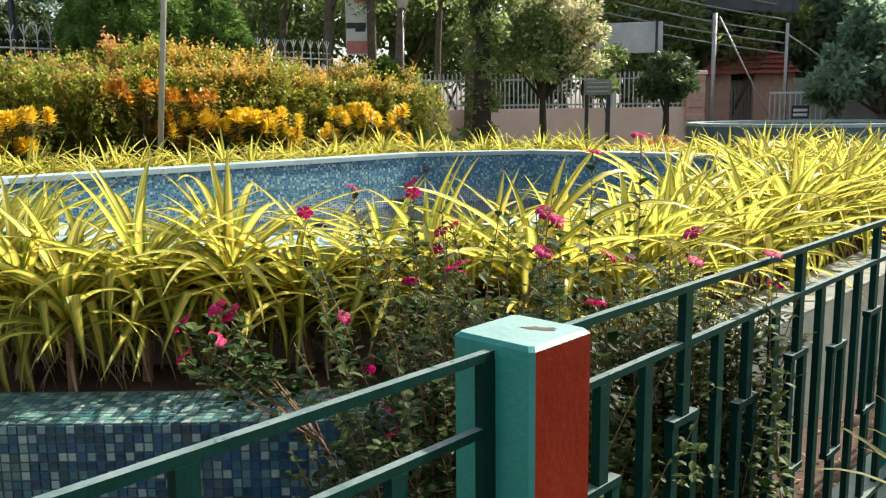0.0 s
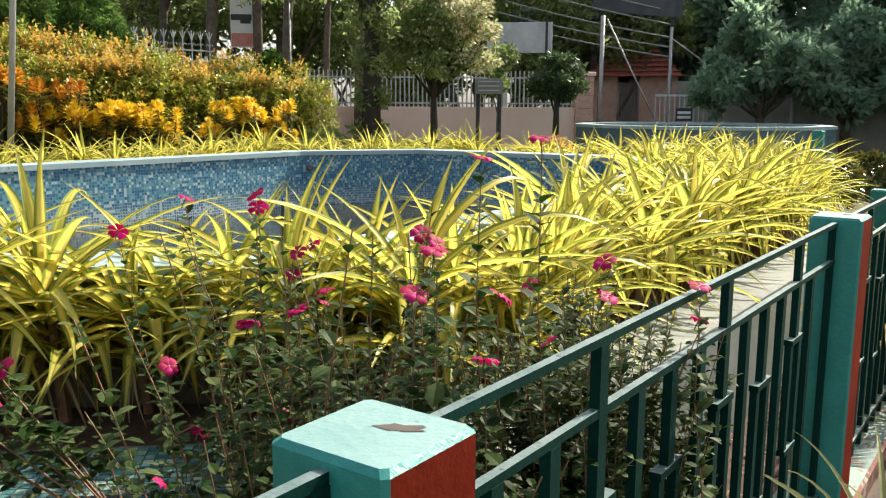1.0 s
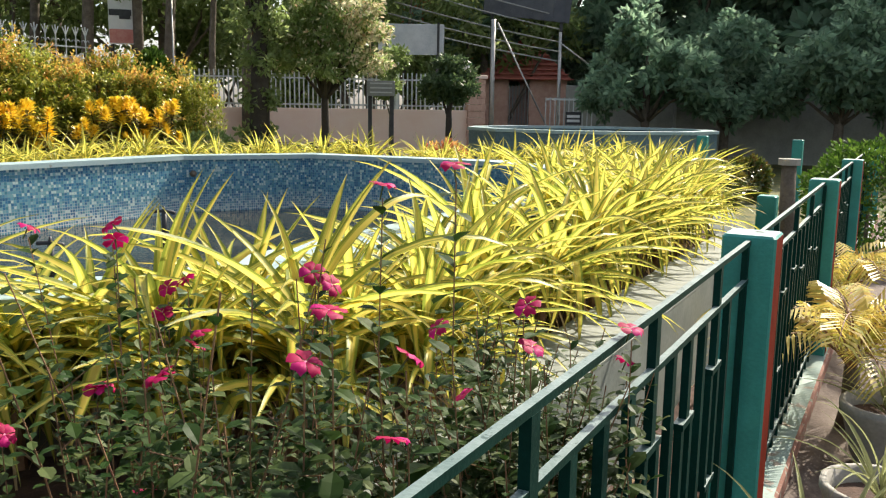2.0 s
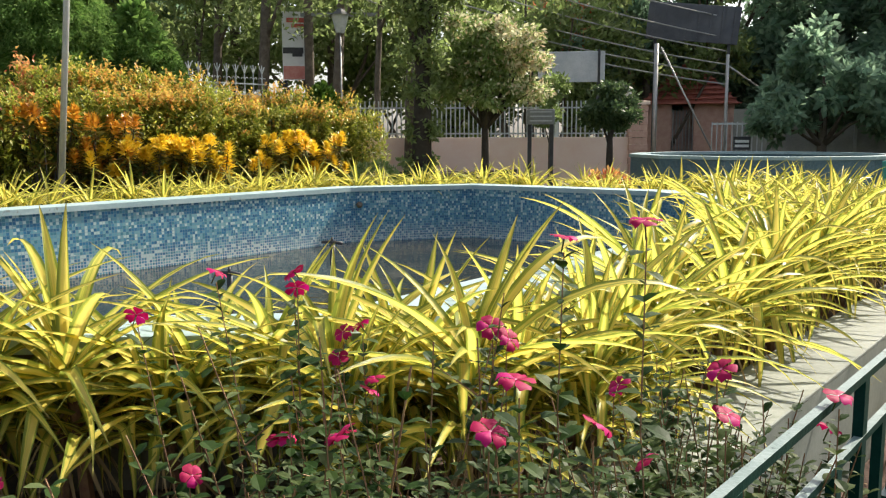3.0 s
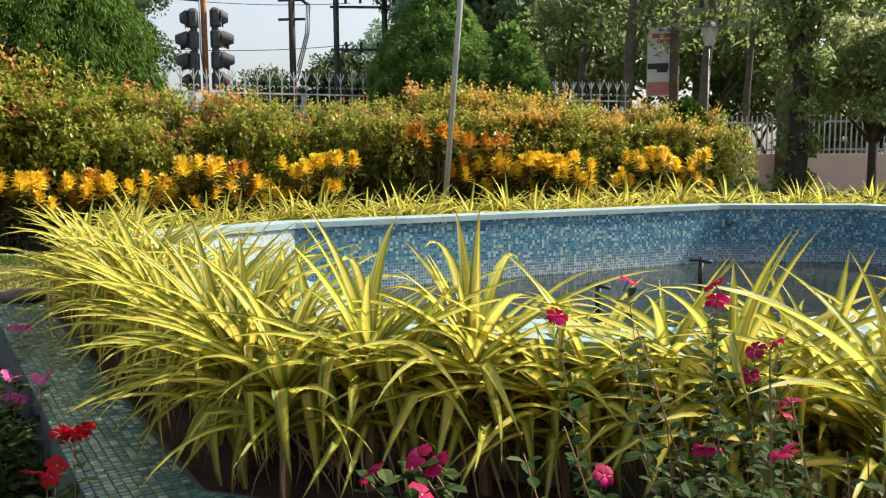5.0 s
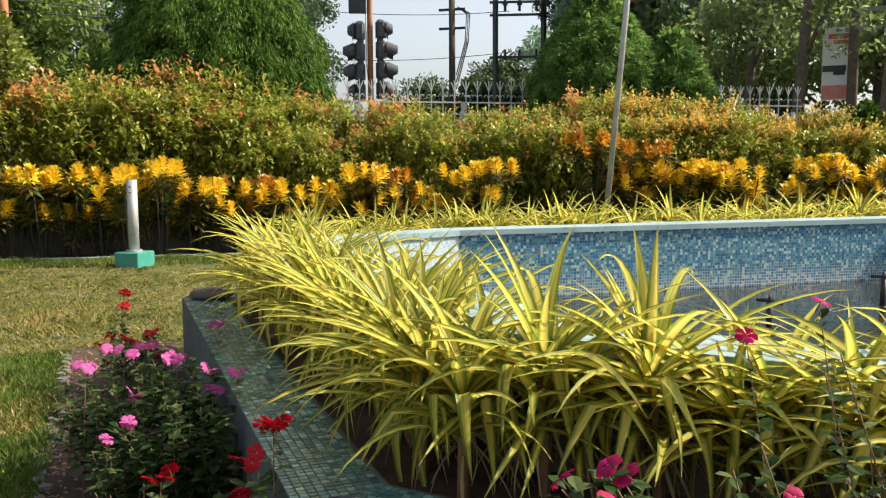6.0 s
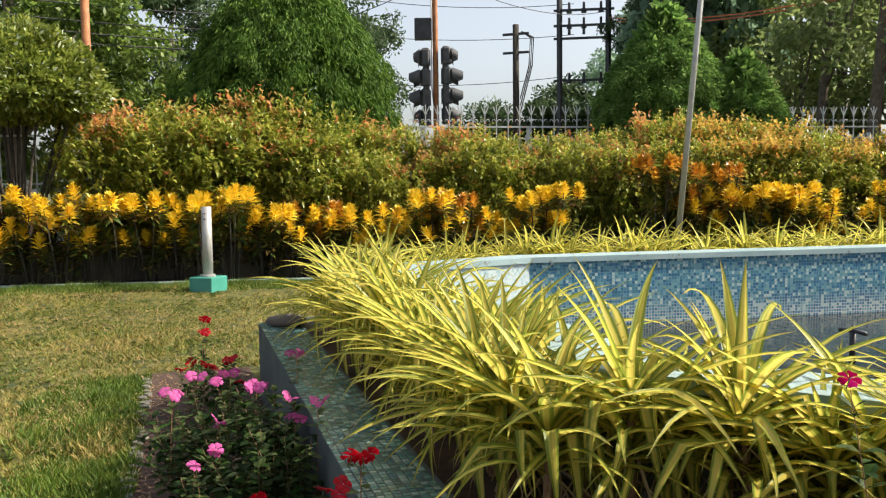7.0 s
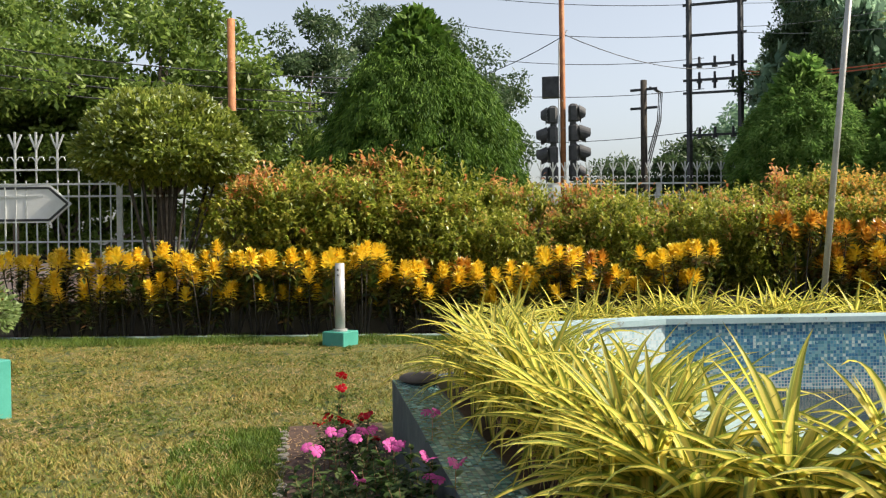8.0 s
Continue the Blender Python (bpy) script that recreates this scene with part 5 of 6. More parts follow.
# ---- leaning pole and lamp stubs ----
t = thing("leaning_pole", (-4.55, 8.85, SOIL_Z), "thin leaning galvanised pole in the planter", "pole")
m = Mesh()
m.tube([(0, 0, 0), (0.42, 0.10, 4.8)], 0.030, 0.028, 10)
part("shaft", m, M_GALV, t, smooth=True)
t = thing("lamp_stub", (-11.25, 6.6, GROUND), "grey lamp stub pipe set in a teal painted block", "lamp post")
m = Mesh()
m.box((0, 0, 0.11), (0.40, 0.40, 0.22), (1, 0.6, 0), 0, 0.012)
part("block", m, M_BLOCK, t, "teal painted concrete block")
m = Mesh()
m.tube([(0, 0, 0.2), (0, 0, 1.26)], 0.075, 0.075, 14)
part("pipe", m, M_GALV, t, smooth=True)
m = Mesh()
m.tube([(0, 0, 0.215), (0, 0, 0.25)], 0.11, 0.11, 14)
part("flange", m, M_GALV, t)
for z in (1.08, 1.16):
    m = Mesh()
    m.tube([(0.06, -0.05, z), (0.075, -0.065, z)], 0.012, 0.012, 8)
    part("bolt", m, M_DARKSTEEL, t)
t = thing("plinth_block", (-7.95, 1.62, GROUND), "bright teal painted concrete block on the lawn", "block")
m = Mesh()
m.box((0, 0, 0.27), (0.42, 0.42, 0.54), (1, 0.62, 0), 0, 0.012)
part("body", m, M_BLOCK, t)
t = thing("potted_shrub", (-10.25, 1.65, GROUND), "potted shrub in a grey urn beside the lawn", "pot plant")
m = Mesh()
m.tube([(0, 0, 0), (0, 0, 0.1), (0, 0, 0.22), (0, 0, 0.62), (0, 0, 0.70)], 0.14, 0.26, 16)
part("urn", m, M_CONCRETE, t, smooth=True)
m = Mesh()
r = random.Random(3)
for _ in range(1500):
    d = rand_dir(r, -0.3)
    q = Vector((d.x * 0.42, d.y * 0.42, 0.78 + d.z * 0.3)) * (0.9 + 0.2 * r.random())
    ld = (d + rand_dir(r) * 0.8).normalized()
    m.quad_leaf(q, ld, ld.cross(rand_dir(r)).normalized(), 0.07, 0.035)
f_ = part("foliage", m, M_TREE_PALE, t)
f_["kind"] = "stuff"

# ---- peach boundary wall, gatehouse, boards ----
WA, WB = Vector((-9.3, 22.9, 0)), Vector((0.25, 25.5, 0))
wd = (WB - WA).normalized()
c = (WA + WB) / 2
m = Mesh()
m.box((c.x, c.y, (1.32 + GROUND) / 2), ((WB - WA).length, 0.22, 1.32 - GROUND), wd, 0, 0.01)
solid("wall_north", m, M_PEACH, "peach painted boundary wall", "wall", "structure")
t = thing("palisade", (WA.x, WA.y, 1.32), "grey steel palisade on the peach wall", "fence")
t.rotation_euler = (0, 0, math.atan2(wd.y, wd.x))
L = (WB - WA).length
for name, z in (("lower_rail", 0.1), ("upper_rail", 0.78)):
    m = Mesh()
    m.box((L / 2, 0, z), (L, 0.03, 0.04))
    part(name, m, M_FENCE, t)
m = Mesh()
m.box((0, 0, 0.48), (0.035, 0.02, 0.96))
PAL = m.data("bar", M_FENCE)
s_ = 0.05
while s_ < L:
    part("bar", PAL, None, t, at=pose(s_, 0, 0))
    s_ += 0.12
for k in range(6):
    m = Mesh()
    m.box((k * L / 5, 0.0, 0.62), (0.08, 0.08, 1.3))
    part("post", m, M_WHITE, t)
# stacked stone pillar
t = thing("gate_pillar", (0.42, 25.55, GROUND), "pink stone gate pillar with recessed courses", "pillar")
for k in range(13):
    m = Mesh()
    m.box((0, 0, 0.09 + 0.175 * k), (0.5 - 0.03 * (k % 2), 0.5 - 0.03 * (k % 2), 0.165), (1, 0.25, 0), 0, 0.012)
    part("course", m, M_BRICKISH, t)
m = Mesh()
m.box((0, 0, 2.32), (0.58, 0.58, 0.10), (1, 0.25, 0), 0, 0.02)
part("cap", m, M_PEACH, t)


def garden_lamp(p, h, k, label):
    """A lantern of six glass sides under a hood, on a thin shaft; k: the lantern's size."""
    t = thing("garden_lamp", p, label, "lamp post")
    m = Mesh()
    m.tube([(0, 0, 0), (0, 0, h)], 0.022 * k, 0.018 * k, 8)
    part("shaft", m, M_GALV, t, smooth=True)
    m = Mesh()
    for i in range(6):
        a0, a1 = 6.283 * i / 6, 6.283 * (i + 1) / 6
        m.add([(0.12 * k * math.cos(a0), 0.12 * k * math.sin(a0), h), (0.12 * k * math.cos(a1), 0.12 * k * math.sin(a1), h), (0.24 * k * math.cos(a1), 0.24 * k * math.sin(a1), h + 0.45 * k), (0.24 * k * math.cos(a0), 0.24 * k * math.sin(a0), h + 0.45 * k)], [(0, 1, 2, 3)])
    part("lantern", m, M_FENCE, t, "pale glass lantern")
    m = Mesh()
    m.tube([(0, 0, h + 0.45 * k), (0, 0, h + 0.52 * k), (0, 0, h + 0.62 * k)], 0.30 * k, 0.06 * k, 6)
    part("hood", m, M_DARKSTEEL, t)


garden_lamp((-6.7, 22.2, GROUND), 4.0, 0.95, "garden lantern on a thin pole")
garden_lamp((0.11, 26.3, GROUND), 2.46, 0.62, "small garden lantern on a thin pole")
# boards
def board(p, w, h, z, face, label, mats, yaw, legs=True, name="board"):
    t = thing(name, p, label, "sign")
    t.rotation_euler = (0, 0, radians(yaw))
    m = Mesh()
    m.box((0, 0, z + h / 2), (w, 0.08, h), (1, 0, 0), 0, 0.01)
    part("panel", m, mats, t)
    if legs:
        for sx in (-0.4, 0.4):
            m = Mesh()
            m.box((sx * w, 0.07, (z + h) / 2), (0.09, 0.06, z + h))
            part("leg", m, M_DARKSTEEL, t)
    return t


t = board((-1.42, 26.3, GROUND), 1.85, 0.84, 2.94, 0, "weathered blank white sign board", M_BOARD, 4)
for x in (-0.68, 0.76):
    m = Mesh()
    m.box((x, -0.06, 3.36), (0.07, 0.03, 0.92))
    part("strap", m, M_DARKSTEEL, t)
t = board((-9.58, 26.05, GROUND), 0.80, 2.00, 3.13, 0, "tall white poster board with a red heading and a dark picture", M_WHITE, 22, name="poster_board")
m = Mesh()
m.box((0.04, -0.05, 4.88), (0.60, 0.02, 0.13))
m.box((0.10, -0.05, 4.72), (0.44, 0.02, 0.10))
part("heading_bar", m, surface("red print", (0.46, 0.07, 0.05), (0.56, 0.12, 0.09), 4, 40, 0.6, 0.1), t)
m = Mesh()
m.box((-0.08, -0.05, 4.0), (0.6, 0.02, 0.17))
m.box((0.04, -0.05, 3.87), (0.3, 0.02, 0.10))
part("dark_picture", m, M_DARKSTEEL, t)
m = Mesh()
m.box((0.0, -0.05, 3.35), (0.76, 0.02, 0.38))
part("red_field", m, surface("faded red print", (0.5, 0.16, 0.13), (0.6, 0.3, 0.26), 4, 40, 0.6, 0.1), t)
t = board((-1.58, 21.3, GROUND), 0.62, 0.34, 1.72, 0, "small slate blue notice board with unreadable lines", M_GREYPANEL, 10, name="notice_board")
for k in range(3):
    m = Mesh()
    m.box((0, -0.045, 1.80 + 0.10 * k), (0.5, 0.01, 0.03))
    part("text_bar", m, M_BOARD, t)
t = thing("hoarding", (0.7, 29.9, GROUND), "large dark advertising hoarding seen from behind on steel posts", "sign")
m = Mesh()
m.box((0, 0, 0), (2.75, 0.10, 1.12), (1, 0.0, 0), 0, 0.01)
part("panel", m, M_HOARD, t, at=pose(1.22, 0, 4.88, 0, 6, 0))
for k in range(8):
    m = Mesh()
    m.box((-1.22 + 0.35 * k, -0.08, 0), (0.05, 0.06, 1.06))
    part("rib", m, M_HOARD, t, at=pose(1.22, 0, 4.88, 0, 6, 0))
for x in (0.1, 2.3):
    m = Mesh()
    m.box((x, 0.1, 2.5), (0.09, 0.09, 5.0))
    part("post", m, M_DARKSTEEL, t)
t = thing("pole_frame", (0.87, 27.5, GROUND), "two pale steel posts with a slanting brace", "pole")
for a, b, w_ in (((0, 0, 0), (0, 0, 4.05), 0.065), ((1.95, 0, 0), (1.95, 0, 3.7), 0.045), ((0.12, -0.1, 3.95), (1.85, -0.1, 0.55), 0.025), ((1.95, 0, 3.4), (2.8, 0.1, 2.8), 0.022)):
    m = Mesh()
    m.tube([a, b], w_, w_, 8)
    part("post" if a[0] == b[0] else "brace", m, M_GALV, t, smooth=True)
# gatehouse
t = thing("gatehouse", (1.95, 34.0, GROUND), "small pink gatehouse with a red tiled hip roof", "house")
for x0, x1 in ((-1.5, -0.55), (0.2, 1.5)):
    m = Mesh()
    m.box(((x0 + x1) / 2, -1.2, 1.25), (x1 - x0, 0.2, 2.5))
    part("wall", m, M_BRICKISH, t)
m = Mesh()
m.box((0, 1.2, 1.25), (3.0, 0.2, 2.5))
part("wall", m, M_BRICKISH, t)
for sx in (-1.4, 1.4):
    m = Mesh()
    m.box((sx, 0, 1.25), (0.2, 2.2, 2.5))
    part("wall", m, M_BRICKISH, t)
m = Mesh()
m.add([(-1.65, -1.6, 2.5), (1.65, -1.6, 2.5), (1.65, 1.6, 2.5), (-1.65, 1.6, 2.5), (0.3, 0, 4.0), (-0.1, 0, 4.0)], [(0, 1, 4, 5), (1, 2, 4), (2, 3, 5, 4), (3, 0, 5), (3, 2, 1, 0)])
rf = part("roof", m, M_ROOF, t)
for k in range(9):
    m = Mesh()
    f0 = k / 9
    m.box((0.1 * f0, -1.62 + 1.6 * f0, 2.52 + 1.55 * f0), (3.1 * (1 - f0) + 0.3, 0.22, 0.035))
    part("tile_course", m, M_ROOF, rf)
for k in range(7):
    m = Mesh()
    m.box((-0.50 + 0.11 * k, -1.2, 1.15), (0.03, 0.03, 2.3))
    part("door_bar", m, M_GALV, t, "grey grille bar in the doorway")
t = thing("grille_gate", (2.35, 25.4, GROUND), "grey steel grille gate with a small dark notice", "gate")
for x0, x1, z in ((0, 1.25, 1.75), (0, 1.25, 0.35)):
    m = Mesh()
    m.box(((x0 + x1) / 2, 0, z), (x1 - x0, 0.04, 0.05))
    part("rail", m, M_FENCE, t)
for k in range(11):
    m = Mesh()
    m.box((0.125 * k, 0, 0.9), (0.025, 0.02, 1.8))
    part("bar", m, M_FENCE, t)
m = Mesh()
m.box((0.75, -0.05, 1.25), (0.42, 0.02, 0.34))
nb = part("notice", m, M_DARKSTEEL, t)
for z in (1.18, 1.30):
    m = Mesh()
    m.box((0.75, -0.065, z), (0.34, 0.01, 0.07))
    part("text_bar", m, M_WHITE, nb)
# second pool
cx, cy, rr = 3.05, 20.4, 2.62
OCT2 = [(cx + rr * math.cos(radians(a)), cy + rr * math.sin(radians(a))) for a in range(10, 370, 30)]
ring_wall("second_pool_wall", OCT2, line_offset(OCT2, 0.25), GROUND, 0.93, [M_POOL_DARK, M_CONCRETE], 1, 0, 0, label="second round pool wall in blue mosaic", category="wall")
ring_wall("second_pool_coping", line_offset(OCT2, -0.03), line_offset(OCT2, 0.28), 0.93, 0.99, [M_RIM], label="pale coping of the second pool", category="coping")
# dark wall and shed behind the second pool
m = Mesh()
m.box((12.0, 26.9, 1.0), (18, 0.2, 2.2), (1, -0.15, 0), 0, 0.01)
solid("wall_east", m, M_EASTWALL, "dark stained low boundary wall", "wall", "structure")
t = thing("shed", (8.0, 28.8, GROUND), "dark open shed with a pale sheet roof", "shed")
for a, b, c_, mt, nm in (((0, 1.2, 1.2), (3.4, 0.1, 2.4), 0, M_DARKWALL, "back_wall"), ((0, 0, 2.45), (3.8, 2.8, 0.08), 0, M_GREYPANEL, "roof"), ((-1.75, -1.2, 1.2), (0.08, 0.08, 2.4), 0, M_GALV, "post"), ((1.75, -1.2, 1.2), (0.08, 0.08, 2.4), 0, M_GALV, "post")):
    m = Mesh()
    m.box(a, b)
    part(nm, m, mt, t)
for x, y, h in ((3.45, 9.3, 0.66), (4.3, 15.5, 1.0), (5.9, 15.9, 0.95)):
    t = thing("teal_post", (x, y, GROUND), "short square teal painted post", "post", "teal posts")
    m = Mesh()
    m.box((0, 0, (h - GROUND) / 2), (0.16, 0.16, h - GROUND), FD, 0, 0.01)
    part("shaft", m, M_TEALPAINT, t)
t = thing("grey_stump", (3.47, 8.88, GROUND), "weathered grey post stump with a capped top", "post")
m = Mesh()
m.tube([(0, 0, 0), (0.01, 0, 0.6), (0, 0, 1.05)], 0.07, 0.06, 10)
part("shaft", m, M_BARK, t, smooth=True)
m = Mesh()
m.tube([(0, 0, 1.05), (0, 0, 1.10)], 0.09, 0.09, 10)
part("cap", m, M_CONCRETE, t)
# street beyond the fence
m = Mesh()
m.add([(*hedge_at(-30, 7).xy, GROUND + 0.01), (*hedge_at(17, 7).xy, GROUND + 0.01), (*hedge_at(17, 17).xy, GROUND + 0.01), (*hedge_at(-30, 17).xy, GROUND + 0.01)], [(3, 2, 1, 0)])
solid("road", m, M_ASPHALT, "grey asphalt street behind the fence", "road", "structure")


# ---- periwinkles ----
def oval_leaf(m, base, d, length, width, mi=0):
    """An oval leaf of six faces with a fold along its rib."""
    s_ = d.cross(Vector((0, 0, 1)))
    s_ = s_.normalized() if s_.length > 1e-3 else Vector((1, 0, 0))
    n = s_.cross(d)
    p = [base, base + d * length * 0.4 - n * 0.02 * length, base + d * length * 0.75 - n * 0.08 * length, base + d * length - n * 0.16 * length]
    e = [(p[1] + s_ * k * width * 0.5 + n * width * 0.12, p[2] + s_ * k * width * 0.50 + n * width * 0.1) for k in (1, -1)]
    vs = [*p, *e[0], *e[1]]
    m.add(vs, [(0, 4, 1), (4, 5, 2, 1), (5, 3, 2), (0, 1, 6), (6, 1, 2, 7), (7, 2, 3)], mi=mi)


def flower_mesh(mat, size):
    """Five broad rounded petals round a small pale eye."""
    m = Mesh()
    for k in range(5):
        a = 6.283 * k / 5
        vs, uv = [], []
        for rr_, half, z in ((0.06, 0.60, 0.0), (0.45, 0.60, 0.06), (0.82, 0.62, 0.02), (1.0, 0.34, -0.12)):
            for h in (-1, 0, 1):
                b = a + half * h * 0.95
                vs.append((size * rr_ * math.cos(b), size * rr_ * math.sin(b), size * (z + (0.07 if h == 0 else -0.03 * h * rr_) + 0.10 * math.sin(9 * b) * rr_ + 0.04 * (k % 2))))
        fs = [(i * 3 + j, i * 3 + j + 1, i * 3 + j + 4, i * 3 + j + 3) for i in range(3) for j in range(2)]
        m.add(vs, fs)
    n = 8
    m.add([(size * 0.09 * math.cos(6.283 * i / n), size * 0.09 * math.sin(6.283 * i / n), size * 0.06) for i in range(n)], [tuple(range(n))], mi=1)
    m.tube([(0, 0, -size * 1.1), (0, 0, 0)], size * 0.05, size * 0.07, 5, mi=2)
    return m.data("flower", [mat, M_EYE, M_VINCA], True)


FLOWERS = {"magenta": flower_mesh(M_MAGENTA, 0.0235), "pink": flower_mesh(M_PINK, 0.032), "red": flower_mesh(M_RED, 0.034)}


def periwinkle(p, height, stems, color, seed, label, spread=0.16, leaf=0.042, flowers=1.0, tall=None, lean=(0, 0), bare=0.25, shoots=0.0):
    r = random.Random(seed)
    t = thing("periwinkle", p, label, "flowering plant", "periwinkle plants")
    leaves = Mesh()
    for k in range(stems):
        a = 6.283 * k / stems + r.uniform(-0.5, 0.5)
        h = height * r.uniform(0.62, 1.0) if k or not tall else tall
        q = spread * r.uniform(0.3, 1.2)
        pts = []
        for i in range(6):
            f = i / 5
            w_ = 0.030 * math.sin(5 * f + a) * (1 if stems > 1 else f * (1 - f) * 3)
            pts.append(Vector((q * f ** 1.6 * math.cos(a) + w_ + lean[0] * f, q * f ** 1.6 * math.sin(a) - w_ + lean[1] * f, h * f)))
        w = Mesh()
        w.tube(pts, 0.0021, 0.0011, 5, cap=False)
        part("stem", w, M_STEM, t)
        z = h * r.uniform(bare, bare + 0.25)
        turn = r.uniform(0, 3.14)
        while z < h - 0.01:
            f = z / h
            i = min(4, int(f * 5))
            b = pts[i].lerp(pts[i + 1], f * 5 - i)
            for sgn in (0, math.pi):
                el = r.uniform(-0.35, 0.9)
                d = Vector((math.cos(turn + sgn) * math.cos(el), math.sin(turn + sgn) * math.cos(el), math.sin(el)))
                sz = leaf * r.uniform(0.5, 1.2) * (0.75 if f > 0.9 else 1)
                oval_leaf(leaves, b, d, sz * 0.9, sz * 0.52)
            if shoots and r.random() < shoots and f < 0.9:
                sd = Vector((math.cos(turn + 0.8), math.sin(turn + 0.8), r.uniform(0.3, 0.9))).normalized()
                ln_ = r.uniform(0.05, 0.13)
                leaves.tube([b, b + sd * ln_], 0.0014, 0.0009, 4, mi=1, cap=False)
                for i_ in range(5):
                    bb = b + sd * ln_ * (0.3 + 0.7 * i_ / 4)
                    for sgn in (0, math.pi):
                        el = r.uniform(-0.3, 0.9)
                        ta = turn + sgn + 1.57 * i_
                        oval_leaf(leaves, bb, Vector((math.cos(ta) * math.cos(el), math.sin(ta) * math.cos(el), math.sin(el))), leaf * r.uniform(0.5, 0.95), leaf * 0.44)
            turn += 1.57 + r.uniform(-0.3, 0.3)
            z += r.uniform(0.014, 0.030)
        top = pts[-1]
        if r.random() < 0.6 * flowers or (tall and k == 0):
            for _ in range(1 if tall else r.choice((1, 1, 2) if color == "magenta" else (2, 3, 3))):
                tilt = (r.uniform(-5, 50), r.uniform(-35, 35))
                off = rand_dir(r) * (0.006 if color == "magenta" else 0.030)
                part("flower", FLOWERS[color], None, t, at=pose(top.x + off.x, top.y + off.y, top.z + 0.022, *tilt, r.uniform(0, 360)))
    f_ = part("foliage", leaves, [M_VINCA, M_STEM], t)
    f_["kind"] = "stuff"
    return t


MAG = "leggy periwinkle with magenta flowers before the planter"
tall_spots = [(0.97, 2.80, 1.14), (0.90, 2.72, 1.20), (0.84, 2.92, 1.20), (0.70, 2.78, 1.26), (0.57, 2.96, 1.18), (0.66, 2.60, 1.30), (0.78, 2.70, 1.14), (0.62, 2.84, 1.10), (0.74, 3.02, 1.14), (0.52, 2.86, 1.02), (1.10, 3.00, 1.12), (1.02, 3.22, 1.10), (1.20, 3.30, 1.06), (0.66, 3.16, 1.08), (0.90, 3.08, 1.12), (0.86, 2.58, 1.02), (0.96, 3.16, 1.00), (0.80, 3.04, 0.98)]
for k, (x, y, h) in enumerate(tall_spots):
    periwinkle((x, y, GROUND), h, 4, "magenta", 400 + k, MAG, 0.25, 0.034, 0.03, bare=0.42, shoots=0.22)
spots = [(1.10, 3.32, 0.99), (1.18, 3.44, 0.98), (1.06, 3.06, 0.99), (1.10, 3.18, 0.99), (1.14, 3.52, 0.97), (1.26, 3.32, 0.98), (1.20, 3.22, 0.98), (1.12, 3.26, 0.98), (1.06, 3.36, 0.98), (1.16, 3.16, 0.98), (1.24, 3.42, 0.92), (0.78, 2.46, 0.80), (0.56, 2.66, 0.80), (0.58, 2.90, 1.24), (0.66, 2.96, 1.28), (0.72, 2.88, 1.26), (0.64, 2.74, 1.22), (0.80, 2.98, 1.26), (0.76, 2.80, 1.22), (0.56, 3.04, 1.20), (0.86, 2.84, 1.20), (0.50, 2.94, 1.14), (0.40, 3.02, 0.82), (0.36, 2.90, 0.74), (0.48, 2.88, 0.90), (0.44, 3.12, 0.90)]
r = random.Random(77)
while len(spots) < 40:
    x, y = r.uniform(0.1, 1.2), r.uniform(2.45, 3.40)
    q = Vector((x, y, 0))
    if (q - P1).dot(FN) > -0.10 or x < 1.216 - 0.45 * (y - 1.055) + 0.05 or x < 0.994 - 0.487 * (y - 1.731) + 0.03:
        continue
    if (q - Vector((0.855, 3.405, 0))).dot(Vector((0.907, -0.42, 0))) < 0.04 and (q - C0).dot(Vector((0.305, -0.952, 0))) < 0.04:
        continue
    if min((q.xy - Vector(e[:2])).length for e in spots) < 0.075:
        continue
    spots.append((x, y, r.uniform(1.16, 1.40) if 2.65 < y < 3.05 and 0.5 < x < 0.95 else r.uniform(0.70, 0.98)))
for k, (x, y, h) in enumerate(spots):
    h += 0.10 if x > 1.04 else 0.0
    periwinkle((x, y, GROUND), h, 12 if x > 1.04 else 5 if h > 1.12 else 4, "magenta", 200 + k, MAG, 0.24, 0.038 if x > 1.04 else 0.034, 0.03, bare=0.34 if x > 1.04 else 0.48 if h > 1.0 else 0.22, shoots=0.16)
# flowering stalks: x, y, z of the flower
BLOOMS = [(0.91, 3.10, 1.24), (1.04, 2.94, 1.285), (0.456, 3.46, 1.00), (0.82, 3.14, 1.065), (0.80, 3.11, 1.09), (0.98, 2.84, 1.035), (0.875, 2.70, 1.06), (0.91, 2.69, 1.13), (0.976, 2.74, 0.955), (0.51, 3.06, 0.71), (0.53, 3.03, 0.72), (1.15, 3.05, 1.06), (1.16, 3.02, 1.00), (0.25, 3.10, 0.79), (0.395, 3.24, 1.145), (0.41, 3.22, 1.12), (0.404, 3.46, 0.98), (0.40, 3.44, 0.93), (0.50, 3.40, 0.90), (0.49, 3.42, 0.87), (0.12, 3.156, 1.066), (0.467, 2.846, 0.645), (0.49, 2.82, 0.59), (0.17, 3.35, 1.12), (1.34, 3.16, 1.00), (1.35, 3.31, 0.895), (0.30, 2.95, 0.60), (0.72, 2.62, 0.83), (1.05, 3.12, 0.88), (0.33, 3.07, 0.66)]
trail = thing("periwinkle", (0.50, 2.80, GROUND), "trailing periwinkle with magenta flowers lying over the planter ledge", "flowering plant", "periwinkle plants")
r = random.Random(91)
tl = Mesh()
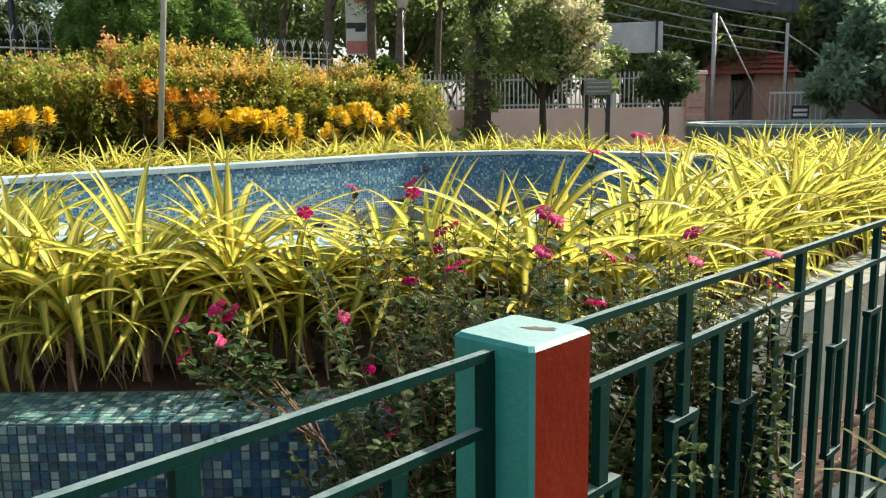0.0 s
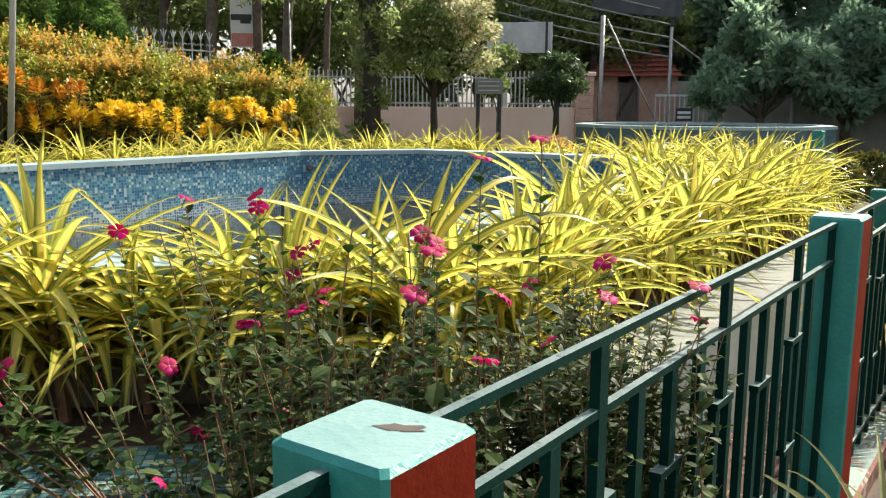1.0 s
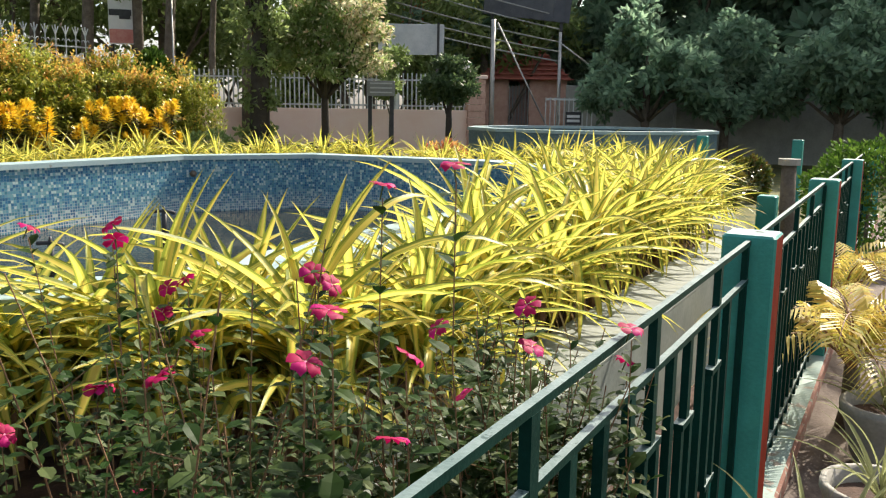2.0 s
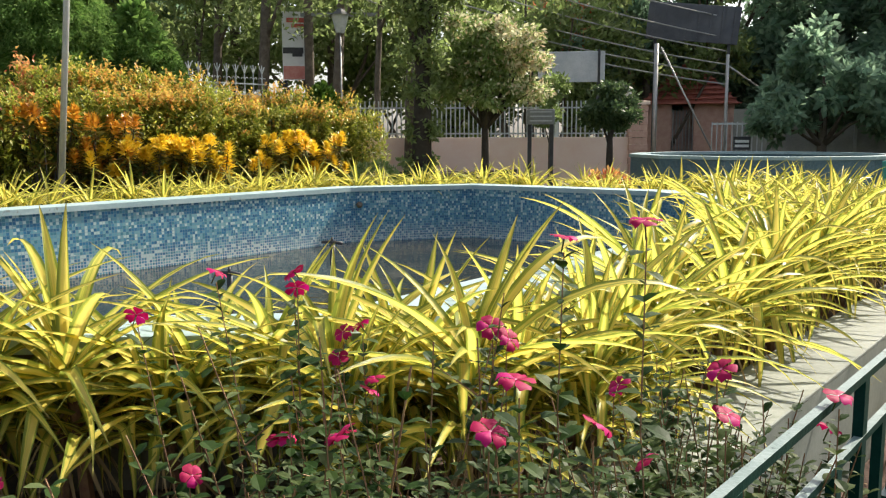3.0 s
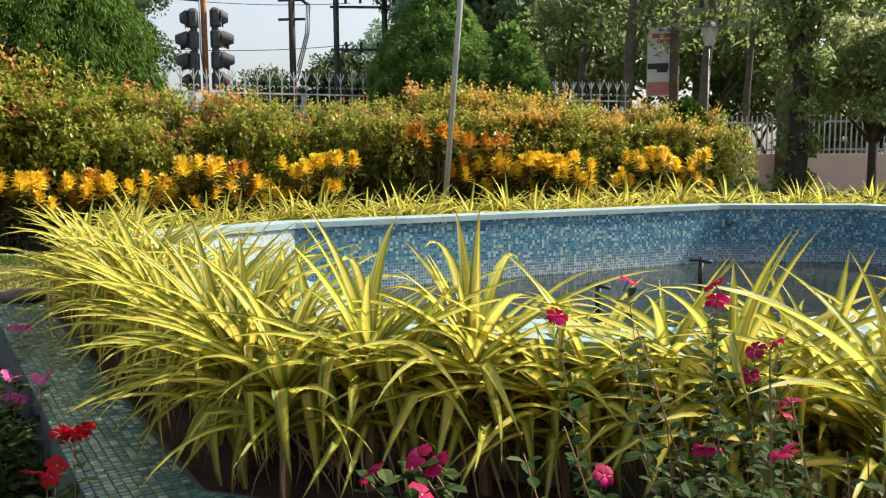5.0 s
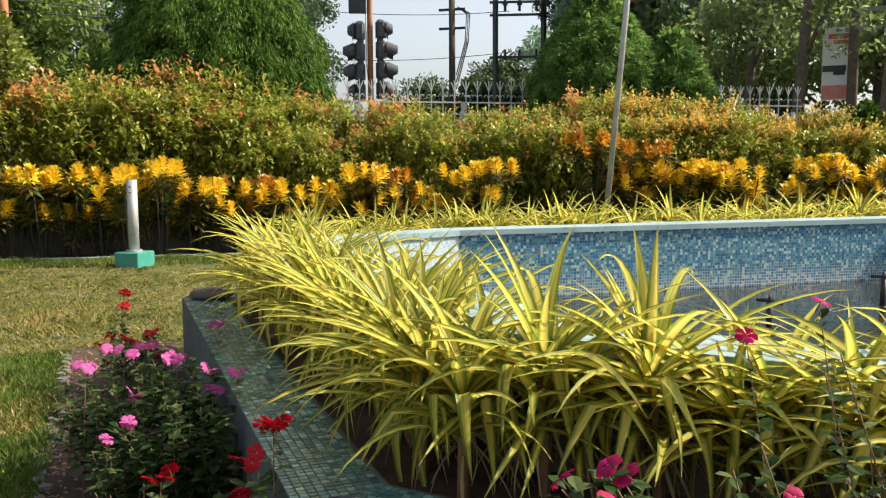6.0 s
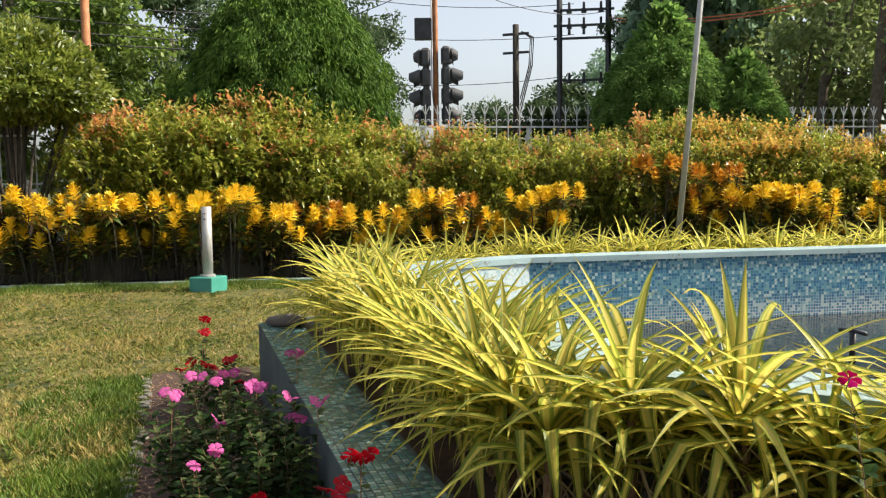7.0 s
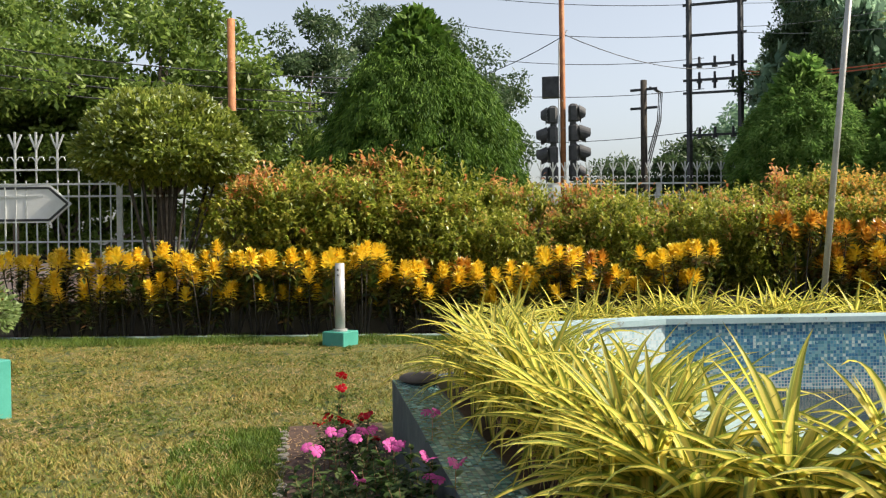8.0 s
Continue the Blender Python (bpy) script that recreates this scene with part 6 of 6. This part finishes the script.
for k, (x, y, z) in enumerate(((0.064, 2.79, 0.875), (0.088, 2.81, 0.86), (-0.01, 2.75, 0.84), (0.03, 2.84, 0.78), (-0.03, 2.78, 0.75), (0.10, 2.90, 0.72), (0.16, 2.86, 0.74), (-0.05, 2.88, 0.68), (0.20, 2.94, 0.70), (0.05, 2.94, 0.66))):
    tip = Vector((x - 0.50, y - 2.80, z - GROUND - 0.02))
    pts = [Vector((0, 0, 0)), Vector((-0.05, 0.04, 0.40)), Vector((-0.20, 0.07, 0.62)), tip.lerp(Vector((-0.22, 0.08, 0.63)), 0.45), tip]
    w = Mesh()
    w.tube(pts, 0.003, 0.0015, 5, cap=False)
    part("stem", w, M_STEM, trail)
    for i in range(26):
        f = i / 25
        b = pts[3].lerp(pts[4], f) + rand_dir(r) * 0.02
        a = i * 2.4
        oval_leaf(tl, b, Vector((math.cos(a), math.sin(a), r.uniform(-0.2, 0.9))).normalized(), r.uniform(0.028, 0.05), r.uniform(0.018, 0.028))
    if k < 5:
        part("flower", FLOWERS["magenta"], None, trail, at=pose(tip.x, tip.y, tip.z + 0.02, r.uniform(20, 60), r.uniform(-25, 25), r.uniform(0, 360)) @ Matrix.Scale(1.25, 4))
part("foliage", tl, M_VINCA, trail)["kind"] = "stuff"
for k, (x, y, z) in enumerate(BLOOMS):
    dx, dy = (0.05 + 0.02 * (k % 3)) * (1 if x > 0.2 else 3.2), -0.03 * (1 if x > 0.2 else 2)
    periwinkle((x + dx, y + dy, GROUND), z - GROUND - 0.022, 1, "magenta", 500 + k, "periwinkle stalk with a magenta flower before the planter", 0.012, 0.050, 0.0, tall=z - GROUND - 0.022, lean=(-dx, -dy), bare=0.35)
PNK = "bushy periwinkle with pink flowers in the bed beside the planter"
for k, (x, y, h) in enumerate(((-2.40, 3.02, 0.62), (-2.62, 3.12, 0.60), (-2.98, 3.14, 0.58), (-2.80, 2.96, 0.54), (-2.12, 3.00, 0.62), (-2.48, 3.26, 0.66), (-3.10, 3.02, 0.50), (-2.78, 3.30, 0.62), (-2.30, 2.86, 0.50), (-2.05, 3.12, 0.60))):
    periwinkle((x, y, GROUND), h, 10, "pink", 240 + k, PNK, 0.20, 0.072, 0.05)
RDL = "periwinkle with deep red flowers in the bed beside the planter"
for k, (x, y, h) in enumerate(((-1.18, 2.76, 0.66), (-1.35, 2.72, 0.54), (-4.6, 3.70, 0.48), (-4.35, 3.72, 0.36), (-4.5, 3.9, 0.36), (-4.1, 3.75, 0.38), (-4.8, 3.95, 0.36), (-1.6, 2.62, 0.46))):
    periwinkle((x, y, GROUND), h, 6, "red", 260 + k, RDL, 0.12, 0.06, 0.10)


def bloom_head(x, y, z, color, seed, count, label):
    """A stalk from the bed with a tuft of flowers at its top."""
    r = random.Random(seed)
    t = thing("periwinkle", (x + 0.04, y - 0.05, GROUND), label, "flowering plant", "periwinkle plants")
    top = Vector((-0.04, 0.05, z - GROUND - 0.02))
    w = Mesh()
    w.tube([(0, 0, 0), (0.01, 0.01, top.z * 0.5), top], 0.004, 0.002, 6)
    part("stem", w, M_STEM, t)
    leaves = Mesh()
    for k in range(16):
        a, f = k * 2.4, 0.45 + 0.53 * k / 15
        oval_leaf(leaves, top * f, Vector((math.cos(a), math.sin(a), r.uniform(0.0, 0.7))).normalized(), r.uniform(0.05, 0.08), 0.032)
    part("leaves", leaves, M_VINCA, t)["kind"] = "stuff"
    for k in range(count):
        a = 6.283 * k / count + r.uniform(-0.4, 0.4)
        q = 0.034 if count > 1 else 0.0
        part("flower", FLOWERS[color], None, t, at=pose(top.x + q * math.cos(a), top.y + q * math.sin(a), top.z + r.uniform(0.015, 0.035), r.uniform(15, 60) , r.uniform(0, 40), r.uniform(0, 360)))


for k, (x, y, z, n) in enumerate(((-2.71, 3.25, 0.52, 4), (-3.11, 3.30, 0.51, 3), (-3.19, 3.16, 0.50, 3), (-2.92, 2.93, 0.50, 3), (-2.96, 3.60, 0.60, 3), (-2.17, 3.27, 0.55, 2), (-2.50, 3.33, 0.50, 2), (-2.58, 3.00, 0.42, 2), (-2.35, 2.80, 0.34, 1), (-2.28, 3.22, 0.46, 2))):
    bloom_head(x, y, z, "pink", 600 + k, n, "periwinkle stalk with pink flowers in the bed")
for k, (x, y, z, n) in enumerate(((-1.21, 2.87, 0.64, 4), (-1.35, 2.86, 0.50, 3), (-1.63, 2.70, 0.41, 3), (-4.70, 3.84, 0.54, 2), (-4.62, 3.78, 0.46, 2), (-4.45, 3.62, 0.30, 2), (-4.30, 3.66, 0.30, 2), (-4.20, 3.80, 0.34, 3), (-1.12, 2.70, 0.32, 2))):
    bloom_head(x, y, z, "red", 620 + k, n, "periwinkle stalk with deep red flowers in the bed")


# ---- palms and pots beside the path ----
def frond_mesh(length, droop, pairs, leaf, mat):
    """A feather leaf: an arching rib with two rows of narrow leaflets."""
    m = Mesh()
    pts, a, p = [], radians(62), Vector((0, 0, 0))
    for k in range(11):
        pts.append(p.copy())
        p = p + Vector((math.cos(a), 0, math.sin(a))) * length / 10
        a -= radians(droop) / 10
    m.tube(pts, 0.007, 0.002, 5, mi=1, cap=False)
    for k in range(pairs):
        f = 0.15 + 0.85 * k / (pairs - 1)
        i = min(9, int(f * 10))
        b = pts[i].lerp(pts[i + 1], f * 10 - i)
        t_ = (pts[i + 1] - pts[i]).normalized()
        for sy in (-1, 1):
            d = (t_ * 0.75 + Vector((0, sy * 0.8, 0)) + Vector((0, 0, 0.15))).normalized()
            ln_ = leaf * (0.5 + math.sin(f * 2.9) * 0.6)
            tip = b + d * ln_ - Vector((0, 0, ln_ * 0.35))
            mid = b + d * ln_ * 0.5
            w = t_ * 0.011
            m.add([b, mid + w, tip, mid - w], [(0, 1, 2, 3)])
    return m.data("frond", [mat, M_STEM])


M_PALM = leafy("golden palm leaflet", [(0.62, 0.50, 0.10), (0.72, 0.56, 0.16), (0.42, 0.42, 0.07), (0.55, 0.36, 0.08)], 0.4, 0.4)
M_PALM_GREEN = leafy("pale spiky leaf", [(0.20, 0.25, 0.09), (0.36, 0.37, 0.17), (0.14, 0.19, 0.06)], 0.4, 0.4)
FRONDS = [frond_mesh(0.85, 105, 26, 0.26, M_PALM), frond_mesh(0.75, 130, 24, 0.24, M_PALM), frond_mesh(0.6, 90, 20, 0.2, M_PALM)]


def palm(p, count, seed, label):
    r = random.Random(seed)
    t = thing("palm", p, label, "palm", "small palms")
    m = Mesh()
    m.tube([(0, 0, 0), (0.01, 0, 0.12), (0, 0, 0.3)], 0.055, 0.035, 9)
    part("trunk", m, M_BARK, t, smooth=True)
    for k in range(count):
        part("frond", FRONDS[k % 3], None, t, at=pose(0, 0, 0.27, 0, r.uniform(-25, 12), 360 * k / count + r.uniform(-12, 12)))


palm((2.78, 5.70, GROUND), 15, 1, "small golden feather palm beside the fence")
palm((3.35, 7.3, GROUND), 12, 2, "small golden feather palm beside the fence")


def spiky_pot(p, seed, label, tall=0.35):
    r = random.Random(seed)
    t = thing("potted_spiky_plant", p, label, "pot plant", "pots by the path")
    prof = ((0.10, 0.0), (0.13, 0.06), (0.17, 0.22), (0.185, 0.25), (0.185, 0.28), (0.165, 0.28), (0.15, 0.22))
    n = 20
    m = Mesh()
    vs = [(q * math.cos(6.283 * i / n), q * math.sin(6.283 * i / n), z) for q, z in prof for i in range(n)]
    m.add(vs, [(k * n + i, k * n + (i + 1) % n, (k + 1) * n + (i + 1) % n, (k + 1) * n + i) for k in range(len(prof) - 1) for i in range(n)])
    part("pot", m, M_CONCRETE, t, "grey cement flower pot", smooth=True)
    m = Mesh()
    m.add([(0.152 * math.cos(6.283 * i / n), 0.152 * math.sin(6.283 * i / n), 0.225) for i in range(n)], [tuple(range(n))])
    part("soil", m, M_SOIL, t)
    for k in range(22):
        part("leaf", SPIKE[k % 3], None, t, at=pose(0, 0, 0.23, 0, r.uniform(-20, 25), 360 * k * 0.382 + r.uniform(-15, 15)) @ Matrix.Scale(tall * r.uniform(1.4, 2.2), 4))


SPIKE = [strap(0.6, 0.022, 60, 70).data("leaf", M_PALM_GREEN), strap(0.55, 0.02, 50, 50).data("leaf", M_PALM_GREEN), strap(0.62, 0.02, 70, 95).data("leaf", M_PALM_GREEN)]
spiky_pot((2.75, 5.25, GROUND), 5, "grey cement pot with a spiky yellow green plant on the path")
spiky_pot((1.88, 3.62, GROUND), 8, "grey cement pot with a spiky pale green plant beside the fence", 0.50)
spiky_pot((2.37, 4.42, GROUND), 7, "grey cement pot with a spiky yellow green plant on the path", 0.36)
t = thing("stone", (-4.62, 4.42, LEDGE_Z), "dark flat stone lying on the planter ledge", "stone")
m = Mesh()
r = random.Random(9)
n = 10
rings = [(0.10, 0.0), (0.155, 0.025), (0.13, 0.055), (0.06, 0.068)]
vs = [((q * 1.25 + r.uniform(-0.01, 0.01)) * math.cos(6.283 * i / n), q * math.sin(6.283 * i / n), z + r.uniform(-0.004, 0.004)) for q, z in rings for i in range(n)]
m.add(vs, [(k * n + i, k * n + (i + 1) % n, (k + 1) * n + (i + 1) % n, (k + 1) * n + i) for k in range(3) for i in range(n)] + [tuple(range(3 * n, 4 * n))])
part("body", m, M_DARKWALL, t, smooth=True)

# ---- lawn grass ----
M_GRASS, nt_, nd_, ln_, p_ = nodes_of("grass blades")
g1, g2 = noise_node(nt_, 0.55, 5, 0.7), noise_node(nt_, 4.0, 3)
geo_ = nd_.new("ShaderNodeNewGeometry")
mixf = math_node(nt_, "ADD", math_node(nt_, "ADD", math_node(nt_, "MULTIPLY", g1.outputs[0], 0.75), math_node(nt_, "MULTIPLY", g2.outputs[0], 0.25)), math_node(nt_, "MULTIPLY", geo_.outputs["Random Per Island"], 0.34))
rp = ramp(nt_, [(0.42, (0.06, 0.105, 0.006)), (0.58, (0.13, 0.155, 0.012)), (0.72, (0.21, 0.175, 0.025)), (0.90, (0.36, 0.25, 0.08))])
ln_.new(mixf, rp.inputs[0])
ln_.new(rp.outputs[0], p_.inputs["Base Color"])
p_.inputs["Roughness"].default_value = 0.6
r = random.Random(55)
m = Mesh()
tufts = 0
while tufts < 26000:
    x, y = r.uniform(-14.5, -2.2), r.uniform(0.2, 8.6)
    q = Vector((x, y, 0))
    sb, ob_ = (q - C0).dot(LD), (q - C0).dot(LN)
    if (sb < 5.2 and ob_ < 0.82) or (sb < 4.9 and ob_ < 0) or (q - HL).dot(HN) > -0.16 or (x > -5.4 and ob_ < 0):
        continue
    if r.random() > 1.25 - (q - Vector((0.9, 1.5, 0))).length / 16:
        continue
    tufts += 1
    size = (0.75 + 0.9 * noise.noise(Vector((x * 0.8, y * 0.8, 0))) + 0.5 * noise.noise(Vector((x * 4, y * 4, 3)))) * r.uniform(0.6, 1.4)
    for _ in range(6):
        h = max(0.012, 0.042 * size) * r.uniform(0.6, 1.3)
        a = r.uniform(0, 6.283)
        w = Vector((math.cos(a), math.sin(a), 0)) * r.uniform(0.003, 0.006)
        lean_ = rand_dir(r, 0.0) * h * 1.3
        b = Vector((x + r.gauss(0, 0.02), y + r.gauss(0, 0.02), GROUND))
        m.add([b - w, b + w, b + Vector((lean_.x, lean_.y, h))], [(0, 1, 2)])
edge_m = Mesh()
for k in range(46000):
    if k % 2:
        u = r.random() ** 1.3
        q = C0 + LD * (5.2 * r.random() ** 1.25 - 0.1) + LN * (0.80 + 0.70 * u)
        q += LN * 0.25 * noise.noise(Vector((q.x, q.y, 7))) * u
    else:
        q = hedge_at(r.uniform(-5.5, 7.0), -0.16 - 0.9 * r.random() ** 1.8)
    h = r.uniform(0.035, 0.07) * (1.0 if k % 2 else 1.7) * (0.8 + 0.7 * noise.noise(Vector((q.x * 2, q.y * 2, 0))))
    a = r.uniform(0, 6.283)
    w = Vector((math.cos(a), math.sin(a), 0)) * r.uniform(0.004, 0.008)
    lean_ = rand_dir(r, 0.0) * h * 0.8
    b = Vector((q.x, q.y, GROUND))
    edge_m.add([b - w, b + w, b + Vector((lean_.x, lean_.y, h))], [(0, 1, 2)])
solid("edge_grass", edge_m, leafy("lush grass", [(0.05, 0.105, 0.009), (0.09, 0.155, 0.013), (0.15, 0.20, 0.02)], 0.6, 0.3), "longer lush green grass along the edges of the lawn", "grass", "stuff")
weeds = Mesh()
k = 0
while k < 3200:
    q = Vector((r.uniform(-13.5, -2.2), r.uniform(0.3, 8.4), 0))
    sb, ob_ = (q - C0).dot(LD), (q - C0).dot(LN)
    if (sb < 5.2 and ob_ < 0.84) or ob_ < 0 or (q - HL).dot(HN) > -0.2 or noise.noise(q * 1.3) < r.uniform(-0.3, 0.5):
        continue
    for i in range(5):
        a = 1.257 * i + r.uniform(-0.4, 0.4)
        weeds.leaf(Vector((q.x, q.y, GROUND + 0.006)), Vector((math.cos(a), math.sin(a), r.uniform(0.25, 0.9))).normalized(), UPZ, r.uniform(0.025, 0.06), r.uniform(0.012, 0.024))
    k += 1
solid("lawn_weeds", weeds, leafy("weed leaf", [(0.03, 0.07, 0.008), (0.06, 0.10, 0.012), (0.12, 0.15, 0.02)], 0.6, 0.3, 0.2), "small dark green weeds growing in the lawn", "weeds", "stuff")
straw = Mesh()
k = 0
while k < 9000:
    q = Vector((r.uniform(-12.5, -2.2), r.uniform(0.3, 8.0), 0))
    sb, ob_ = (q - C0).dot(LD), (q - C0).dot(LN)
    if (sb < 5.2 and ob_ < 1.2) or ob_ < 0 or (q - HL).dot(HN) > -0.8 or noise.noise(q * 0.7 + Vector((5, 0, 0))) < r.uniform(-0.25, 0.35):
        continue
    a = r.uniform(0, 6.283)
    d = Vector((math.cos(a), math.sin(a), r.uniform(-0.1, 0.5))).normalized()
    straw.quad_leaf(Vector((q.x, q.y, GROUND + r.uniform(0.012, 0.03))), d, d.cross(UPZ).normalized(), r.uniform(0.03, 0.09), r.uniform(0.005, 0.012))
    k += 1
solid("lawn_straw", straw, M_DRY, "dry straw and dead clumps lying in the lawn", "straw", "stuff")
solid("lawn_grass", m, M_GRASS, "short patchy green and straw grass blades", "grass", "stuff")

# ---- mosaic tiles on the planter ----
TS, TG = 0.0236, 0.0282
m = Mesh()
m.box((0, 0, 0.0), (TS, TS, 0.004), (1, 0, 0), 0, 0.0012)
TILE_BLUE, TILE_TEAL = m.data("tile", M_TILE_BLUE), m.data("tile", M_TILE_TEAL)
planter = bpy.data.objects["planter_wall"]
rest = {"blue": Mesh(), "teal": Mesh()}


def tile_field(origin, u, v, nu, nv, own, kind):
    """Rows of tiles from the origin along u and v; own(i, j) tells which are objects of their own."""
    r = random.Random(nu * 7 + nv)
    u, v = u.normalized(), v.normalized()
    n = u.cross(v)
    base = Matrix((u, v, n)).transposed()
    for i in range(nu):
        for j in range(nv):
            if r.random() < 0.004:
                continue
            c = origin + u * (i + 0.5) * TG + v * (j + 0.5) * TG + n * r.uniform(0.0008, 0.0022)
            tw = Matrix.Rotation(r.uniform(-0.02, 0.02), 3, "Z")
            if own(i, j):
                mt = (base @ tw).to_4x4()
                mt.translation = c
                part("tile", TILE_BLUE if kind == "blue" else TILE_TEAL, None, planter, at=mt)
            else:
                h = TS / 2
                rest[kind].add([c + (base @ tw) @ Vector((x * h, y * h, z)) for z, k in ((0, 1), (0.002, 1)) for x, y in ((-k, -k), (k, -k), (k, k), (-k, k))], [(4, 5, 6, 7)] + [(a, (a + 1) % 4, 4 + (a + 1) % 4, 4 + a) for a in range(4)])


F0, F1 = Vector((*PLANTER[0], 0)), Vector((*PLANTER[1], 0))
fu = (F1 - F0).normalized()
UPV = Vector((0, 0, 1))
# front face, counted down from the ledge
tile_field(Vector((F0.x, F0.y, LEDGE_Z - 19 * TG)), fu, UPV, int((F1 - F0).length / TG), 19, lambda i, j: 12 <= i < 26 and j >= 8, "blue")
# front ledge
fin = Vector((-fu.y, fu.x, 0))
tile_field(F0 + Vector((0, 0, LEDGE_Z)) + fu * 0.08, fu, fin, int(((F1 - F0).length - 0.1) / TG), 10, lambda i, j: False, "teal")
# side ledge towards the lawn
L0, L1 = Vector((*PLANTER[8], 0)), Vector((*PLANTER[0], 0))
lu = (L1 - L0).normalized()
lin = Vector((-lu.y, lu.x, 0))
ncol = int((L1 - L0).length / TG) - 2
tile_field(L0 + Vector((0, 0, LEDGE_Z)), lu, lin, ncol, 10, lambda i, j: ncol - 30 <= i < ncol - 15, "teal")
for kind, mt in (("blue", M_TILE_BLUE_ALL), ("teal", M_TILE_TEAL_ALL)):
    ob = part("tiling", rest[kind], mt, planter)
    ob["kind"] = "stuff"

# ---- edging stones of the flower bed, dry twigs ----
M_STONE = surface("edging stone", (0.11, 0.10, 0.08), (0.20, 0.18, 0.155), 9, 70, 0.9, 0.5)
bed_ob = bpy.data.objects["flower_bed"]
r = random.Random(66)
STONES = []
for k in range(4):
    m = Mesh()
    n, rings = 7, ((0.030, -0.01), (0.042, 0.012), (0.034, 0.030))
    m.add([(q * r.uniform(0.75, 1.25) * 1.3 * math.cos(6.283 * i / n), q * r.uniform(0.8, 1.2) * math.sin(6.283 * i / n), z) for q, z in rings for i in range(n)], [(j * n + i, j * n + (i + 1) % n, (j + 1) * n + (i + 1) % n, (j + 1) * n + i) for j in range(2) for i in range(n)] + [tuple(range(2 * n, 3 * n))])
    STONES.append(m.data("stone", M_STONE))
s_ = -0.1
while s_ < 4.9:
    q = C0 + LD * s_ + LN * (0.81 + r.uniform(-0.025, 0.025))
    part("stone", STONES[r.randrange(4)], None, bed_ob, at=pose(q.x, q.y, GROUND + 0.008, 0, 0, math.degrees(math.atan2(LD.y, LD.x)) + r.uniform(-25, 25)) @ Matrix.Scale(r.uniform(0.6, 1.05), 4))
    s_ += r.uniform(0.07, 0.14)
t = thing("dry_twigs", (-1.72, 2.62, GROUND), "bare dry twigs in the flower bed", "twigs")
for k in range(34):
    a, h = r.uniform(0, 6.283), r.uniform(0.18, 0.42)
    q = r.uniform(0.05, 0.22)
    m = Mesh()
    pts = [Vector((0.04 * math.cos(a), 0.04 * math.sin(a), 0)), Vector((q * 0.5 * math.cos(a), q * 0.5 * math.sin(a), h * 0.55)), Vector((q * math.cos(a + 0.3), q * math.sin(a + 0.3), h))]
    m.tube(pts, 0.0028, 0.0012, 5, cap=False)
    m.tube([pts[1], pts[1] + Vector((r.uniform(-0.08, 0.08), r.uniform(-0.08, 0.08), r.uniform(0.05, 0.14)))], 0.0018, 0.0010, 4, cap=False)
    part("twig", m, M_DRY, t)

# ---- fallen leaves and grit ----
r = random.Random(404)
m = Mesh()
for k in range(2600):
    if k % 3:
        q = C0 + LD * r.uniform(-0.1, 5.2) + LN * r.uniform(0.02, 0.86)
        z = GROUND + 0.016
    elif k % 2:
        q = P1 + FD * r.uniform(-2.0, 3.5) - FN * r.uniform(0.05, 0.5)
        z = GROUND + 0.014
    else:
        q = P1 + FD * r.uniform(0.5, 9.0) + FN * r.uniform(0.2, 1.4)
        z = GROUND + 0.010
    d = Vector((r.uniform(-1, 1), r.uniform(-1, 1), r.uniform(-0.1, 0.45))).normalized()
    m.leaf(Vector((q.x, q.y, z)), d, Vector((0, 0, 1)), r.uniform(0.02, 0.06), r.uniform(0.008, 0.02), 0, 0.3)
solid("leaf_litter", m, M_DRY, "dry fallen leaves and bits on the soil", "leaf litter", "stuff")
